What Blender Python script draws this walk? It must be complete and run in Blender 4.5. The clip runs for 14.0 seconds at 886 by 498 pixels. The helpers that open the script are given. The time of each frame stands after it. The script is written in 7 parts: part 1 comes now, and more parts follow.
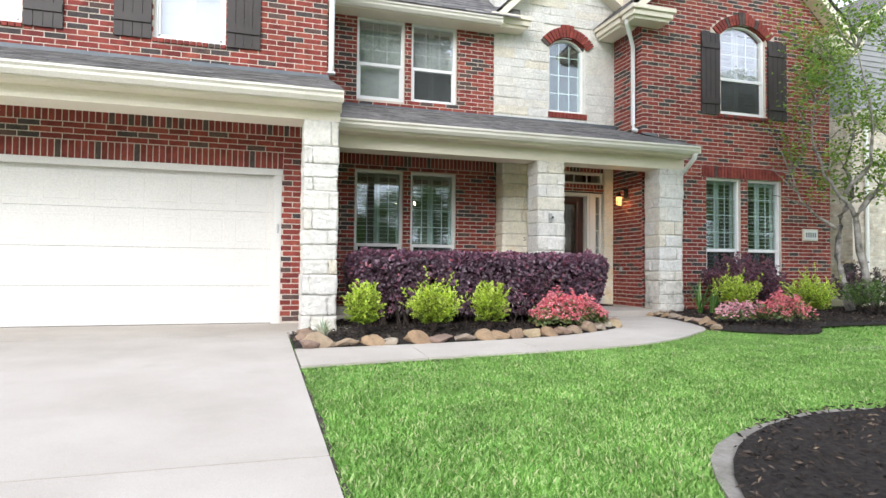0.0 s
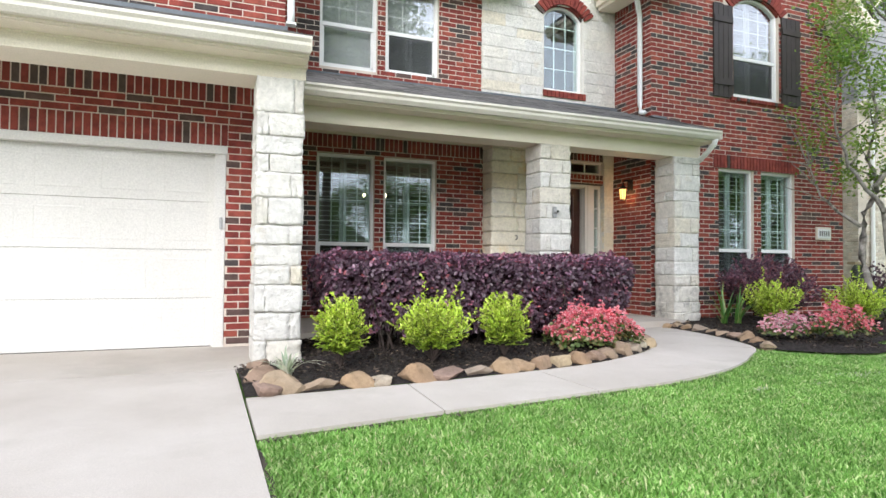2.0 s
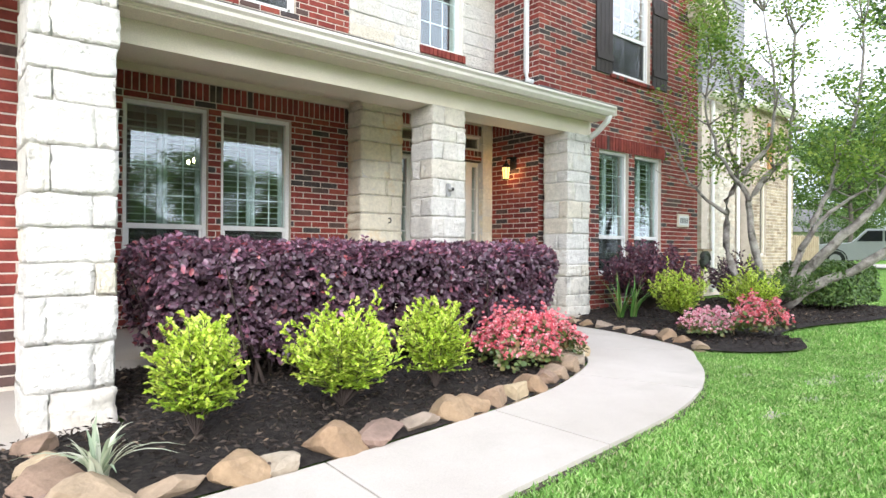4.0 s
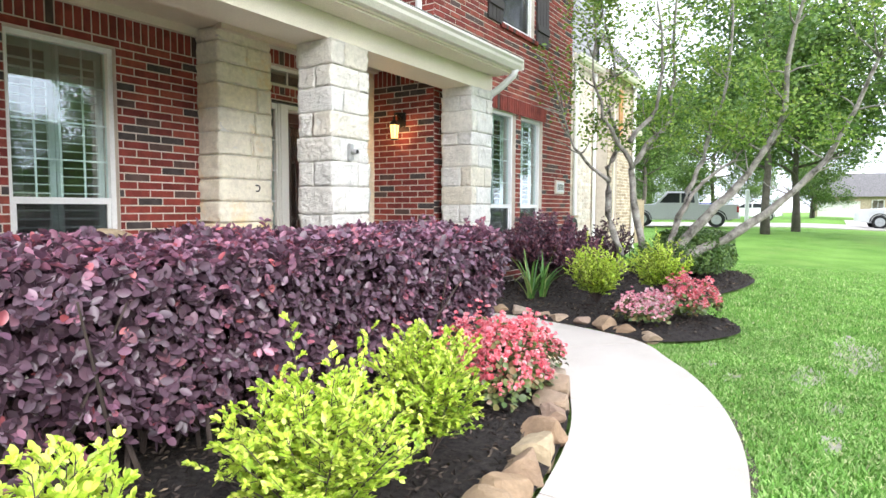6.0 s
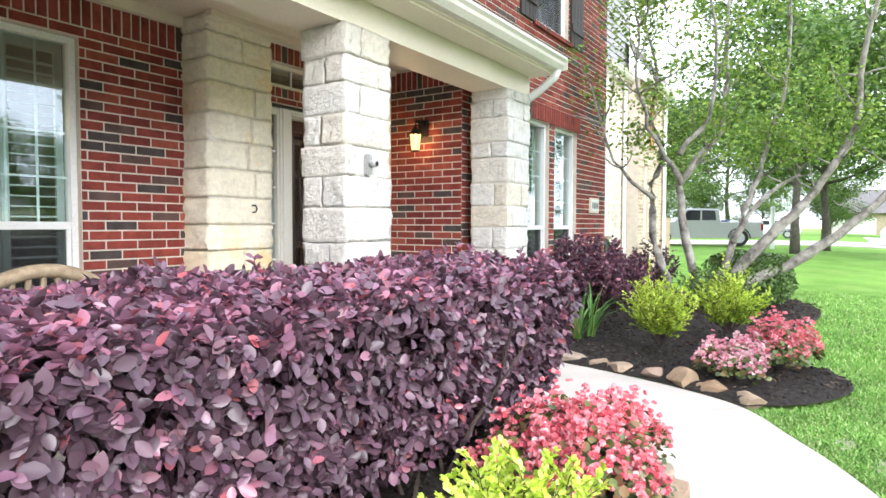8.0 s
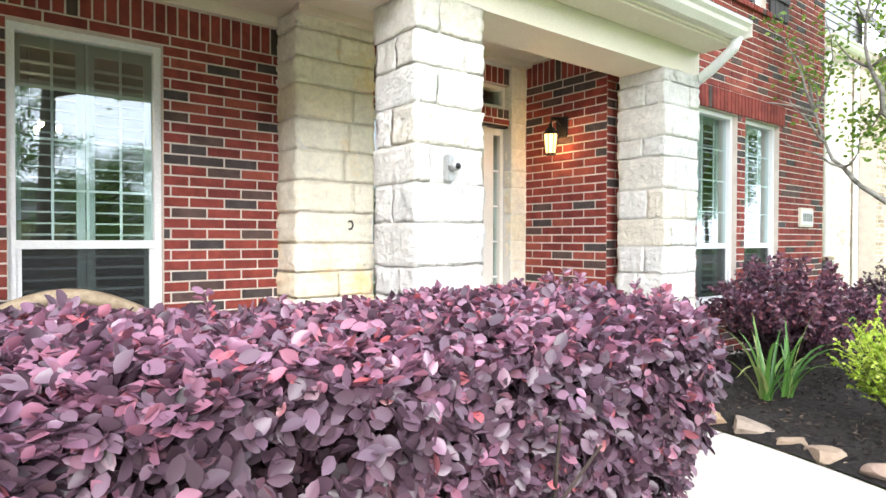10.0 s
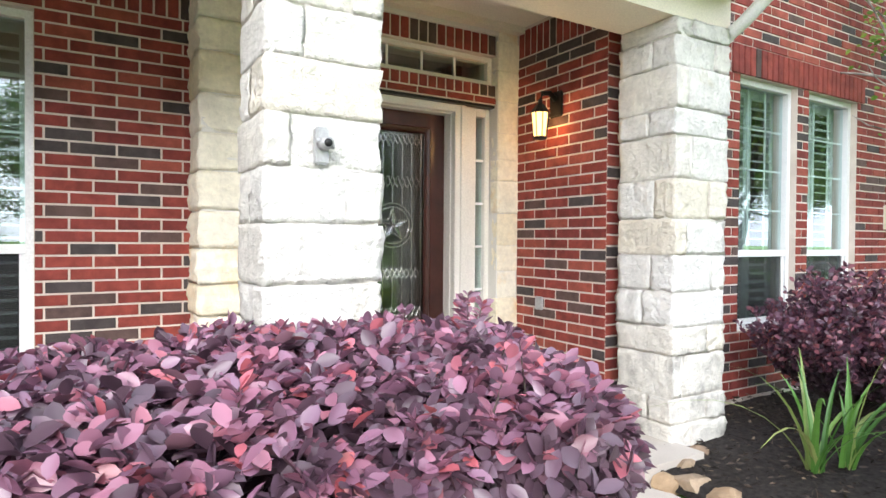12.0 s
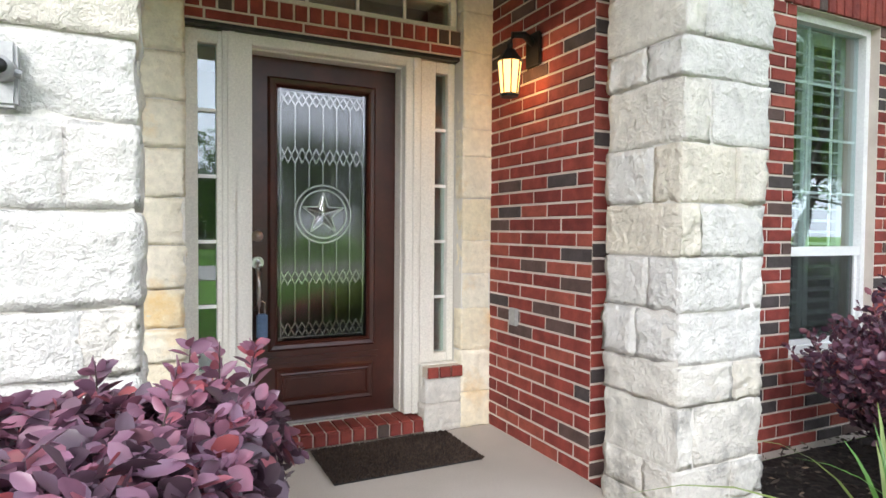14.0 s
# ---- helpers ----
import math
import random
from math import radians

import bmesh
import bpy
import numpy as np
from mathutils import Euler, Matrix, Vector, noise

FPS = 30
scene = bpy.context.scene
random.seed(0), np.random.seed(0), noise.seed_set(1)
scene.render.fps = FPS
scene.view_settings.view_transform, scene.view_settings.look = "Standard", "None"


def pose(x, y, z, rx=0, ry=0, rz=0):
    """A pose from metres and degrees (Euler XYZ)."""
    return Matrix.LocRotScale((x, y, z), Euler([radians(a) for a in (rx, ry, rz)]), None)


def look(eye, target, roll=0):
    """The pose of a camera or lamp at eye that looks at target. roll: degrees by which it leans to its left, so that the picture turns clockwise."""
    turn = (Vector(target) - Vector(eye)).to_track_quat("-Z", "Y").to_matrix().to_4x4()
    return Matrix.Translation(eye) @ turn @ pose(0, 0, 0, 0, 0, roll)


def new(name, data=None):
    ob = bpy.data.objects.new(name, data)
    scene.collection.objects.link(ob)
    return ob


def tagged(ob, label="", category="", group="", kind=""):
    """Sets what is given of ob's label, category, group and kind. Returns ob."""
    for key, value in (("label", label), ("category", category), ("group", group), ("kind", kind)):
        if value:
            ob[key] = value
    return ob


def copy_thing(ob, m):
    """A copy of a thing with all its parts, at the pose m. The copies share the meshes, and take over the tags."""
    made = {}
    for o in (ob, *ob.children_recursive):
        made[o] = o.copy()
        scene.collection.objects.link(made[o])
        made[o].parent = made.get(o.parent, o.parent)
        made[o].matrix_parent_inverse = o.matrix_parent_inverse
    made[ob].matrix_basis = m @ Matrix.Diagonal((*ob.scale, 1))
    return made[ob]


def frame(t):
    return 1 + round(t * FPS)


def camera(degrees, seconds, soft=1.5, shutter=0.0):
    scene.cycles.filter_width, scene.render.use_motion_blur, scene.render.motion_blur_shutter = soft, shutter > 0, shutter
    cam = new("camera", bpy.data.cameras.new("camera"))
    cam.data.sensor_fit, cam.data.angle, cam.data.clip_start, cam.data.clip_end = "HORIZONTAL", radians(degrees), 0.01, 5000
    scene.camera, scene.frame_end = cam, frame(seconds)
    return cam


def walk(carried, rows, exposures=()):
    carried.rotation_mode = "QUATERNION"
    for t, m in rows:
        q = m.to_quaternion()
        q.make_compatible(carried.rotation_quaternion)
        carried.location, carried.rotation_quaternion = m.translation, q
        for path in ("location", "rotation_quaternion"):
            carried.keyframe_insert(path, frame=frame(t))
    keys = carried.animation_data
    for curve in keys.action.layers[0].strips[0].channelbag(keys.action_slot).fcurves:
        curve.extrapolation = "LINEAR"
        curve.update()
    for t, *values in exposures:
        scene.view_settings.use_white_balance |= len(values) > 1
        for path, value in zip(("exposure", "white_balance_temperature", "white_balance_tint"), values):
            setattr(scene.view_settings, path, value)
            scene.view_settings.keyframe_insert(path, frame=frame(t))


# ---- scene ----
cam = camera(72.4, 14.0)
METRES, EYE, TILT, LEAN, TURN = 10.6, 0.81, 0.0, 0.0, -17.1
SKY, SUN = 0.12, 1.4
EXPOSURES = ((0.0, 1.12), (2.0, 1.12), (4.0, 1.48), (7.0, 1.84), (8.5, 2.04), (11.0, 2.22), (12.0, 2.02), (12.7, 1.78), (14.0, 1.72))
ROWS = [
    (0.0, 0.0, 0.0, 0.0, -0.02, 1.75, -0.53),
    (0.5, -0.013, 0.0409, -0.0001, -1.67, 1.6, -0.52),
    (1.0, -0.0223, 0.0821, 0.005, -2.86, 1.43, -0.46),
    (1.5, -0.0354, 0.1261, 0.0067, -3.3, 1.42, -0.49),
    (2.0, -0.0455, 0.1692, 0.0091, -4.86, 1.5, -0.47),
    (2.5, -0.0578, 0.2126, 0.0097, -9.12, 1.54, -0.42),
    (3.0, -0.0674, 0.2601, 0.0111, -14.26, 1.24, -0.44),
    (3.5, -0.0792, 0.3067, 0.0111, -18.03, 0.77, -0.34),
    (4.0, -0.0865, 0.3493, 0.0149, -22.42, 0.11, -0.35),
    (6.5, -0.095, 0.5398, 0.0358, -41.21, -3.88, -0.26),
    (7.0, -0.0839, 0.5653, 0.0375, -41.21, -3.4, -0.21),
    (7.5, -0.0681, 0.5906, 0.0387, -40.92, -2.89, -0.22),
    (8.0, -0.0507, 0.6058, 0.04, -39.22, -2.3, -0.16),
    (8.5, -0.0283, 0.6157, 0.0401, -35.24, -1.77, -0.11),
    (11.0, 0.1094, 0.685, 0.044, -15.25, -0.77, -0.23),
    (11.5, 0.136, 0.6993, 0.0443, -14.71, -0.79, -0.31),
    (12.0, 0.1591, 0.7228, 0.0452, -13.98, -0.83, -0.43),
    (12.5, 0.1845, 0.7404, 0.0465, -13.22, -0.78, -0.32),
    (13.0, 0.2107, 0.7596, 0.0462, -12.32, -0.73, -0.36),
    (13.5, 0.2273, 0.7846, 0.0454, -10.8, -0.83, -0.4),
    (14.0, 0.244, 0.8097, 0.0472, -8.67, -1.76, -0.47),
]
walk(cam, [(t, pose(0, 0, EYE, TILT, LEAN, TURN) @ pose(METRES * x, METRES * y, METRES * z, 90 + pitch, roll, yaw)) for t, x, y, z, yaw, pitch, roll in ROWS], EXPOSURES)

# ---- light ----
world = bpy.data.worlds.new("overcast_sky")
scene.world = world
world.use_nodes = True
wn, wl = world.node_tree.nodes, world.node_tree.links
sky = wn.new("ShaderNodeTexSky")
sky.sky_type = "NISHITA"
sky.sun_disc = False
sky.sun_elevation = radians(29)
sky.sun_rotation = radians(210)
sky.dust_density = 1.0
pale = wn.new("ShaderNodeHueSaturation")
pale.inputs["Saturation"].default_value = 0.18
wl.new(sky.outputs["Color"], pale.inputs["Color"])
cloud = wn.new("ShaderNodeMix")  # an even white cloud cover over most of the sky
cloud.data_type = "RGBA"
cloud.inputs[0].default_value = 0.75
cloud.inputs[7].default_value = (7.3, 7.95, 9.6, 1)
wl.new(pale.outputs["Color"], cloud.inputs[6])
wl.new(cloud.outputs[2], wn["Background"].inputs["Color"])
wn["Background"].inputs["Strength"].default_value = SKY
sun = new("sun", bpy.data.lights.new("sun", "SUN"))
sun.data.energy, sun.data.angle, sun.data.color = SUN, radians(35), (1.0, 0.985, 0.975)
sun.matrix_world = look((-8, -14, 9), (0, 0, 0))

# ---- materials ----


def nodes_of(name):
    m = bpy.data.materials.new(name)
    m.use_nodes = True
    return m, m.node_tree.nodes, m.node_tree.links, m.node_tree.nodes["Principled BSDF"]


def ramp_node(n, stops, constant=False):
    r = n.new("ShaderNodeValToRGB")
    r.color_ramp.interpolation = "CONSTANT" if constant else "LINEAR"
    while len(r.color_ramp.elements) < len(stops):
        r.color_ramp.elements.new(0.5)
    for e, (p, c) in zip(r.color_ramp.elements, stops):
        e.position, e.color = p, (*c, 1)
    return r


def random_value(n, l):
    """One random number for every piece, be it an object or an island of a joined mesh."""
    info, geo = n.new("ShaderNodeObjectInfo"), n.new("ShaderNodeNewGeometry")
    add = n.new("ShaderNodeMath")
    add.operation = "ADD"
    l.new(info.outputs["Random"], add.inputs[0])
    l.new(geo.outputs["Random Per Island"], add.inputs[1])
    fr = n.new("ShaderNodeMath")
    fr.operation = "FRACT"
    l.new(add.outputs[0], fr.inputs[0])
    return fr.outputs[0], geo.outputs["Position"]


def noise_node(n, l, pos, scale, detail=4.0, rough=0.6):
    t = n.new("ShaderNodeTexNoise")
    t.inputs["Scale"].default_value, t.inputs["Detail"].default_value, t.inputs["Roughness"].default_value = scale, detail, rough
    l.new(pos, t.inputs["Vector"])
    return t.outputs["Fac"]


def mixed(n, l, kind, fac, a, b):
    m = n.new("ShaderNodeMix")
    m.data_type, m.blend_type = "RGBA", kind
    for sock, v in ((m.inputs[0], fac), (m.inputs[6], a), (m.inputs[7], b)):
        if isinstance(v, (int, float)):
            sock.default_value = v
        elif isinstance(v, tuple):
            sock.default_value = (*v, 1)
        else:
            l.new(v, sock)
    return m.outputs[2]


def surface(name, dark, light, coarse=2.0, fine=60.0, rough=0.6, bump=0.2, depth=0.004, metal=0.0, pieces=None, constant=False, grime=None,
            grime_scale=1.2, grime_at=(0.55, 0.75), spec=0.5, vary=0.35):
    """A weathered surface: colour between dark and light at two scales, or by piece, with grime in patches and fine relief."""
    m, n, l, p = nodes_of(name)
    rnd, pos = random_value(n, l)
    big, small = noise_node(n, l, pos, coarse), noise_node(n, l, pos, fine, 5.0, 0.7)
    if pieces:
        r = ramp_node(n, pieces, constant)
        l.new(rnd, r.inputs["Fac"])
        base = r.outputs["Color"]
        shade = ramp_node(n, ((0.3, (1 - vary,) * 3), (0.7, (1 + vary * 0.6,) * 3)))
        l.new(big, shade.inputs["Fac"])
        base = mixed(n, l, "MULTIPLY", 1.0, base, shade.outputs["Color"])
    else:
        r = ramp_node(n, ((0.32, dark), (0.68, light)))
        l.new(big, r.inputs["Fac"])
        base = r.outputs["Color"]
    tone = ramp_node(n, ((0.3, (0.8, 0.8, 0.8)), (0.7, (1.12, 1.12, 1.12))))
    l.new(small, tone.inputs["Fac"])
    base = mixed(n, l, "MULTIPLY", 0.8, base, tone.outputs["Color"])
    if grime:
        g = noise_node(n, l, pos, grime_scale, 6.0, 0.65)
        where = ramp_node(n, ((grime_at[0], (0, 0, 0)), (grime_at[1], (1, 1, 1))))
        l.new(g, where.inputs["Fac"])
        base = mixed(n, l, "MIX", where.outputs["Color"], base, grime)
    l.new(base, p.inputs["Base Color"])
    p.inputs["Roughness"].default_value, p.inputs["Metallic"].default_value = rough, metal
    p.inputs["Specular IOR Level"].default_value = spec
    b = n.new("ShaderNodeBump")
    b.inputs["Strength"].default_value, b.inputs["Distance"].default_value = bump, depth
    l.new(small, b.inputs["Height"])
    l.new(b.outputs["Normal"], p.inputs["Normal"])
    return m


def foliage(name, stops, rough=0.45, through_light=0.15, spec=0.5):
    """Leaves: each island its own tone, slightly translucent."""
    m, n, l, p = nodes_of(name)
    rnd, pos = random_value(n, l)
    r = ramp_node(n, stops)
    l.new(rnd, r.inputs["Fac"])
    tone = ramp_node(n, ((0.3, (0.72, 0.72, 0.72)), (0.7, (1.2, 1.2, 1.2))))
    l.new(noise_node(n, l, pos, 3.0), tone.inputs["Fac"])
    c = mixed(n, l, "MULTIPLY", 1.0, r.outputs["Color"], tone.outputs["Color"])
    l.new(c, p.inputs["Base Color"])
    p.inputs["Roughness"].default_value = rough
    p.inputs["Specular IOR Level"].default_value = spec
    if through_light:
        t = n.new("ShaderNodeBsdfTranslucent")
        l.new(c, t.inputs["Color"])
        mx = n.new("ShaderNodeMixShader")
        mx.inputs[0].default_value = through_light
        l.new(p.outputs[0], mx.inputs[1])
        l.new(t.outputs[0], mx.inputs[2])
        l.new(mx.outputs[0], n["Material Output"].inputs["Surface"])
    return m


def glass(name, tint=(0.86, 0.95, 0.93), ior=1.6, rough=0.0):
    m, n, l, p = nodes_of(name)
    p.inputs["Base Color"].default_value = (*tint, 1)
    p.inputs["Transmission Weight"].default_value = 1.0
    p.inputs["IOR"].default_value, p.inputs["Roughness"].default_value = ior, rough
    return m


def glow(name, colour, strength):
    m, n, l, p = nodes_of(name)
    p.inputs["Emission Color"].default_value, p.inputs["Emission Strength"].default_value = (*colour, 1), strength
    p.inputs["Base Color"].default_value = (*colour, 1)
    return m


BRICK_TONES = ((0.0, (0.27, 0.054, 0.040)), (0.18, (0.22, 0.043, 0.034)), (0.36, (0.31, 0.076, 0.053)), (0.52, (0.25, 0.050, 0.039)),
               (0.68, (0.19, 0.038, 0.032)), (0.80, (0.070, 0.056, 0.055)), (0.92, (0.11, 0.068, 0.060)))
M_BRICK = surface("red_brick", None, None, 9, 120, 0.8, 0.5, 0.004, pieces=BRICK_TONES, constant=True, spec=0.3)
M_SOLDIER = surface("red_lintel_brick", None, None, 9, 120, 0.8, 0.5, 0.004,
                    pieces=((0.0, (0.27, 0.056, 0.042)), (0.4, (0.22, 0.045, 0.036)), (0.88, (0.09, 0.064, 0.056))), constant=True, spec=0.3)
M_MORTAR = surface("pale_mortar", (0.56, 0.48, 0.41), (0.68, 0.60, 0.52), 5, 200, 0.95, 0.5, 0.003, spec=0.2)
M_STONE = surface("cream_limestone", None, None, 7, 22, 0.85, 0.9, 0.036,
                  pieces=((0.0, (0.74, 0.715, 0.665)), (0.3, (0.765, 0.745, 0.705)), (0.6, (0.75, 0.71, 0.635)), (0.75, (0.775, 0.755, 0.715)), (1.0, (0.74, 0.675, 0.555))),
                  grime=(0.62, 0.52, 0.38), grime_scale=2.6, grime_at=(0.62, 0.85), spec=0.3, vary=0.12)
M_STONE_MORTAR = surface("stone_joint_mortar", (0.70, 0.67, 0.61), (0.77, 0.74, 0.685), 6, 150, 0.95, 0.4, spec=0.2)
M_CREAM = surface("cream_painted_trim", (0.75, 0.68, 0.55), (0.81, 0.74, 0.61), 1.5, 90, 0.5, 0.1, 0.001)
M_WHITE = surface("white_vinyl", (0.78, 0.78, 0.77), (0.84, 0.84, 0.83), 1.5, 90, 0.4, 0.05, 0.001)
M_GUTTER = surface("cream_gutter_metal", (0.70, 0.66, 0.58), (0.78, 0.74, 0.67), 2, 70, 0.4, 0.08, 0.001, grime=(0.45, 0.42, 0.36), grime_at=(0.6, 0.9))
M_GARAGE = surface("white_garage_paint", (0.66, 0.64, 0.605), (0.71, 0.69, 0.655), 0.8, 60, 0.45, 0.08, 0.001)
M_SHINGLE = surface("grey_shingle", None, None, 6, 260, 0.95, 0.7, 0.003,
                    pieces=((0.0, (0.13, 0.125, 0.125)), (0.35, (0.19, 0.18, 0.175)), (0.7, (0.24, 0.23, 0.22)), (1.0, (0.16, 0.15, 0.15))), spec=0.2)
M_FLASH = surface("blue_grey_flashing", (0.10, 0.12, 0.14), (0.15, 0.17, 0.19), 3, 60, 0.5, 0.1, 0.001)
M_CONCRETE = surface("pale_concrete", (0.44, 0.395, 0.345), (0.55, 0.505, 0.455), 0.7, 160, 0.9, 0.35, 0.002, grime=(0.38, 0.35, 0.30), grime_scale=0.9, grime_at=(0.55, 0.8), spec=0.25)
M_MULCH = surface("black_mulch", (0.020, 0.017, 0.016), (0.062, 0.052, 0.046), 30, 130, 0.95, 1.0, 0.02, spec=0.2)
M_MULCH_BITS = surface("mulch_chips", None, None, 20, 120, 0.95, 0.5, pieces=((0.0, (0.020, 0.016, 0.014)), (0.6, (0.055, 0.043, 0.036)), (0.92, (0.11, 0.085, 0.07)), (1.0, (0.26, 0.19, 0.13))), spec=0.2)
M_LAWN = surface("lawn_turf", (0.13, 0.28, 0.045), (0.22, 0.40, 0.08), 0.8, 90, 0.9, 1.0, 0.03, grime=(0.24, 0.34, 0.09), grime_scale=0.35, spec=0.15)
M_GRASS = foliage("grass_blades", ((0.0, (0.11, 0.26, 0.045)), (0.45, (0.21, 0.42, 0.085)), (0.8, (0.34, 0.55, 0.16)), (0.93, (0.52, 0.64, 0.28)), (1.0, (0.58, 0.56, 0.32))), 0.55, 0.25, 0.3)
M_DIRT = surface("bare_dirt", (0.30, 0.275, 0.22), (0.42, 0.39, 0.33), 3, 90, 0.95, 0.6, 0.01, grime=(0.20, 0.25, 0.10), grime_scale=7, spec=0.2)
M_SHUTTER = surface("dark_brown_shutter_paint", (0.030, 0.022, 0.020), (0.045, 0.034, 0.030), 4, 60, 0.55, 0.15, 0.002)
# dark on purpose: the gloom of unlit interiors is in this wall colour
M_ROOM = surface("unlit_room_wall", (0.13, 0.12, 0.11), (0.18, 0.165, 0.15), 1, 40, 0.9, 0.05)
M_GLASS = glass("window_glass", (0.68, 0.87, 0.86), 2.15)
M_GLASS_UP = glass("upper_window_glass", (0.86, 0.92, 0.95), 2.7)
M_SCREEN, sn, sl_, sp = nodes_of("dark_insect_screen")
sp.inputs["Base Color"].default_value, sp.inputs["Roughness"].default_value = (0.02, 0.022, 0.024, 1), 0.7
sm, st = sn.new("ShaderNodeMixShader"), sn.new("ShaderNodeBsdfTransparent")
sm.inputs[0].default_value = 0.40
sl_.new(st.outputs[0], sm.inputs[1])
sl_.new(sp.outputs[0], sm.inputs[2])
sl_.new(sm.outputs[0], sn["Material Output"].inputs["Surface"])
M_SLAT = surface("white_shutter_slats", (0.52, 0.53, 0.52), (0.60, 0.61, 0.60), 2, 60, 0.5, 0.03)

# ---- mesh helpers ----


def thing(name, label, category, group="", kind="", at=None):
    ob = tagged(new(name), label, category, group, kind)
    if at is not None:
        ob.location = at
    return ob


def mesh_of(name, verts, faces, material, smooth=False):
    me = bpy.data.meshes.new(name)
    me.from_pydata([tuple(v) for v in verts], [], faces)
    me.materials.append(material)
    if smooth:
        me.polygons.foreach_set("use_smooth", [True] * len(me.polygons))
    me.update()
    return me


def under(ob, parent):
    if parent is not None:
        ob.parent = parent
        ob.matrix_parent_inverse = Matrix.Translation(-Vector(parent.location)) if parent.rotation_euler[2] == 0 else parent.matrix_basis.inverted()
    return ob


def part(name, bm, material, parent=None, label="", smooth=False):
    me = bpy.data.meshes.new(name)
    bm.to_mesh(me)
    bm.free()
    me.materials.append(material)
    if smooth:
        me.polygons.foreach_set("use_smooth", [True] * len(me.polygons))
    ob = new(name, me)
    if label:
        ob["label"] = label
    return under(ob, parent)


def box(bm, x0, x1, y0, y1, z0, z1, bevel=0.0):
    m = Matrix.Translation(((x0 + x1) / 2, (y0 + y1) / 2, (z0 + z1) / 2)) @ Matrix.Diagonal((x1 - x0, y1 - y0, z1 - z0, 1))
    made = bmesh.ops.create_cube(bm, size=1, matrix=m)
    if bevel:
        edges = list({e for v in made["verts"] for e in v.link_edges})
        bmesh.ops.bevel(bm, geom=edges, offset=bevel, segments=2, affect="EDGES")
    return bm


def boxes(*rows, bevel=0.0):
    bm = bmesh.new()
    for r in rows:
        box(bm, *r, bevel=bevel)
    return bm


def slab(points, thick):
    """A slab with the given outline (x, y, z of the top), thick metres deep."""
    bm = bmesh.new()
    top = [bm.verts.new(p) for p in points]
    low = [bm.verts.new((p[0], p[1], p[2] - thick)) for p in points]
    bm.faces.new(top)
    bm.faces.new(low[::-1])
    for i in range(len(top)):
        j = (i + 1) % len(top)
        bm.faces.new((top[i], low[i], low[j], top[j]))
    bmesh.ops.recalc_face_normals(bm, faces=bm.faces)
    return bm


def tube(bm, path, radius, sides=8):
    """A round bar along a path; radius is one number or one for each point."""
    pts = [Vector(p) for p in path]
    rad = radius if isinstance(radius, (list, tuple)) else [radius] * len(pts)
    rings = []
    for i, p in enumerate(pts):
        d = (pts[min(i + 1, len(pts) - 1)] - pts[max(i - 1, 0)]).normalized()
        side = d.cross(Vector((0, 0, 1)) if abs(d.z) < 0.95 else Vector((1, 0, 0))).normalized()
        up = side.cross(d)
        rings.append([bm.verts.new(p + float(rad[i]) * (math.cos(a) * side + math.sin(a) * up)) for a in (2 * math.pi * k / sides for k in range(sides))])
    for a, b in zip(rings, rings[1:]):
        for k in range(sides):
            bm.faces.new((a[k], a[(k + 1) % sides], b[(k + 1) % sides], b[k]))
    bm.faces.new(rings[0][::-1])
    bm.faces.new(rings[-1])
    return bm


def ground_z(x, y):
    """The lie of the land: it falls towards the street and rises gently to the east."""
    k = min(max((x - 12) / 22, 0), 1)
    return -0.035 * min(max(7 - y, 0), 12) + 0.25 * k * k * (3 - 2 * k)


def wall(name, label, u0, u1, z0, z1, face, thick, openings=(), along="x", material=None):
    """A wall with real openings: along x its outer face looks to -y at y=face, along y it looks to -x at x=face."""
    us = sorted({u0, u1, *(o[0] for o in openings), *(o[1] for o in openings)})
    zs = sorted({z0, z1, *(o[2] for o in openings), *(o[3] for o in openings)})
    bm = bmesh.new()
    for a, b in zip(us, us[1:]):
        for c, d in zip(zs, zs[1:]):
            mid = ((a + b) / 2, (c + d) / 2)
            if any(o[0] < mid[0] < o[1] and o[2] < mid[1] < o[3] for o in openings):
                continue
            if along == "x":
                box(bm, a, b, face, face + thick, c, d)
            else:
                box(bm, face, face + thick, a, b, c, d)
    bmesh.ops.remove_doubles(bm, verts=bm.verts, dist=0.0005)
    ob = part(name, bm, material or M_MORTAR)
    return tagged(ob, label, "wall", kind="structure")


PIECES = []  # laid at the end of the file
BRICK_L, BRICK_H, JOINT, PROUD = 0.25, 0.0762, 0.0125, 0.006


def brick_mesh(name, w, h, d, material):
    c = 0.004
    v = [(0, 0, 0), (w, 0, 0), (w, 0, h), (0, 0, h), (0, -d + c, 0), (w, -d + c, 0), (w, -d + c, h), (0, -d + c, h), (c, -d, c), (w - c, -d, c), (w - c, -d, h - c), (c, -d, h - c)]
    f = [(0, 1, 5, 4), (1, 2, 6, 5), (2, 3, 7, 6), (3, 0, 4, 7), (4, 5, 9, 8), (5, 6, 10, 9), (6, 7, 11, 10), (7, 4, 8, 11), (8, 9, 10, 11)]
    return mesh_of(name, v, f, material)


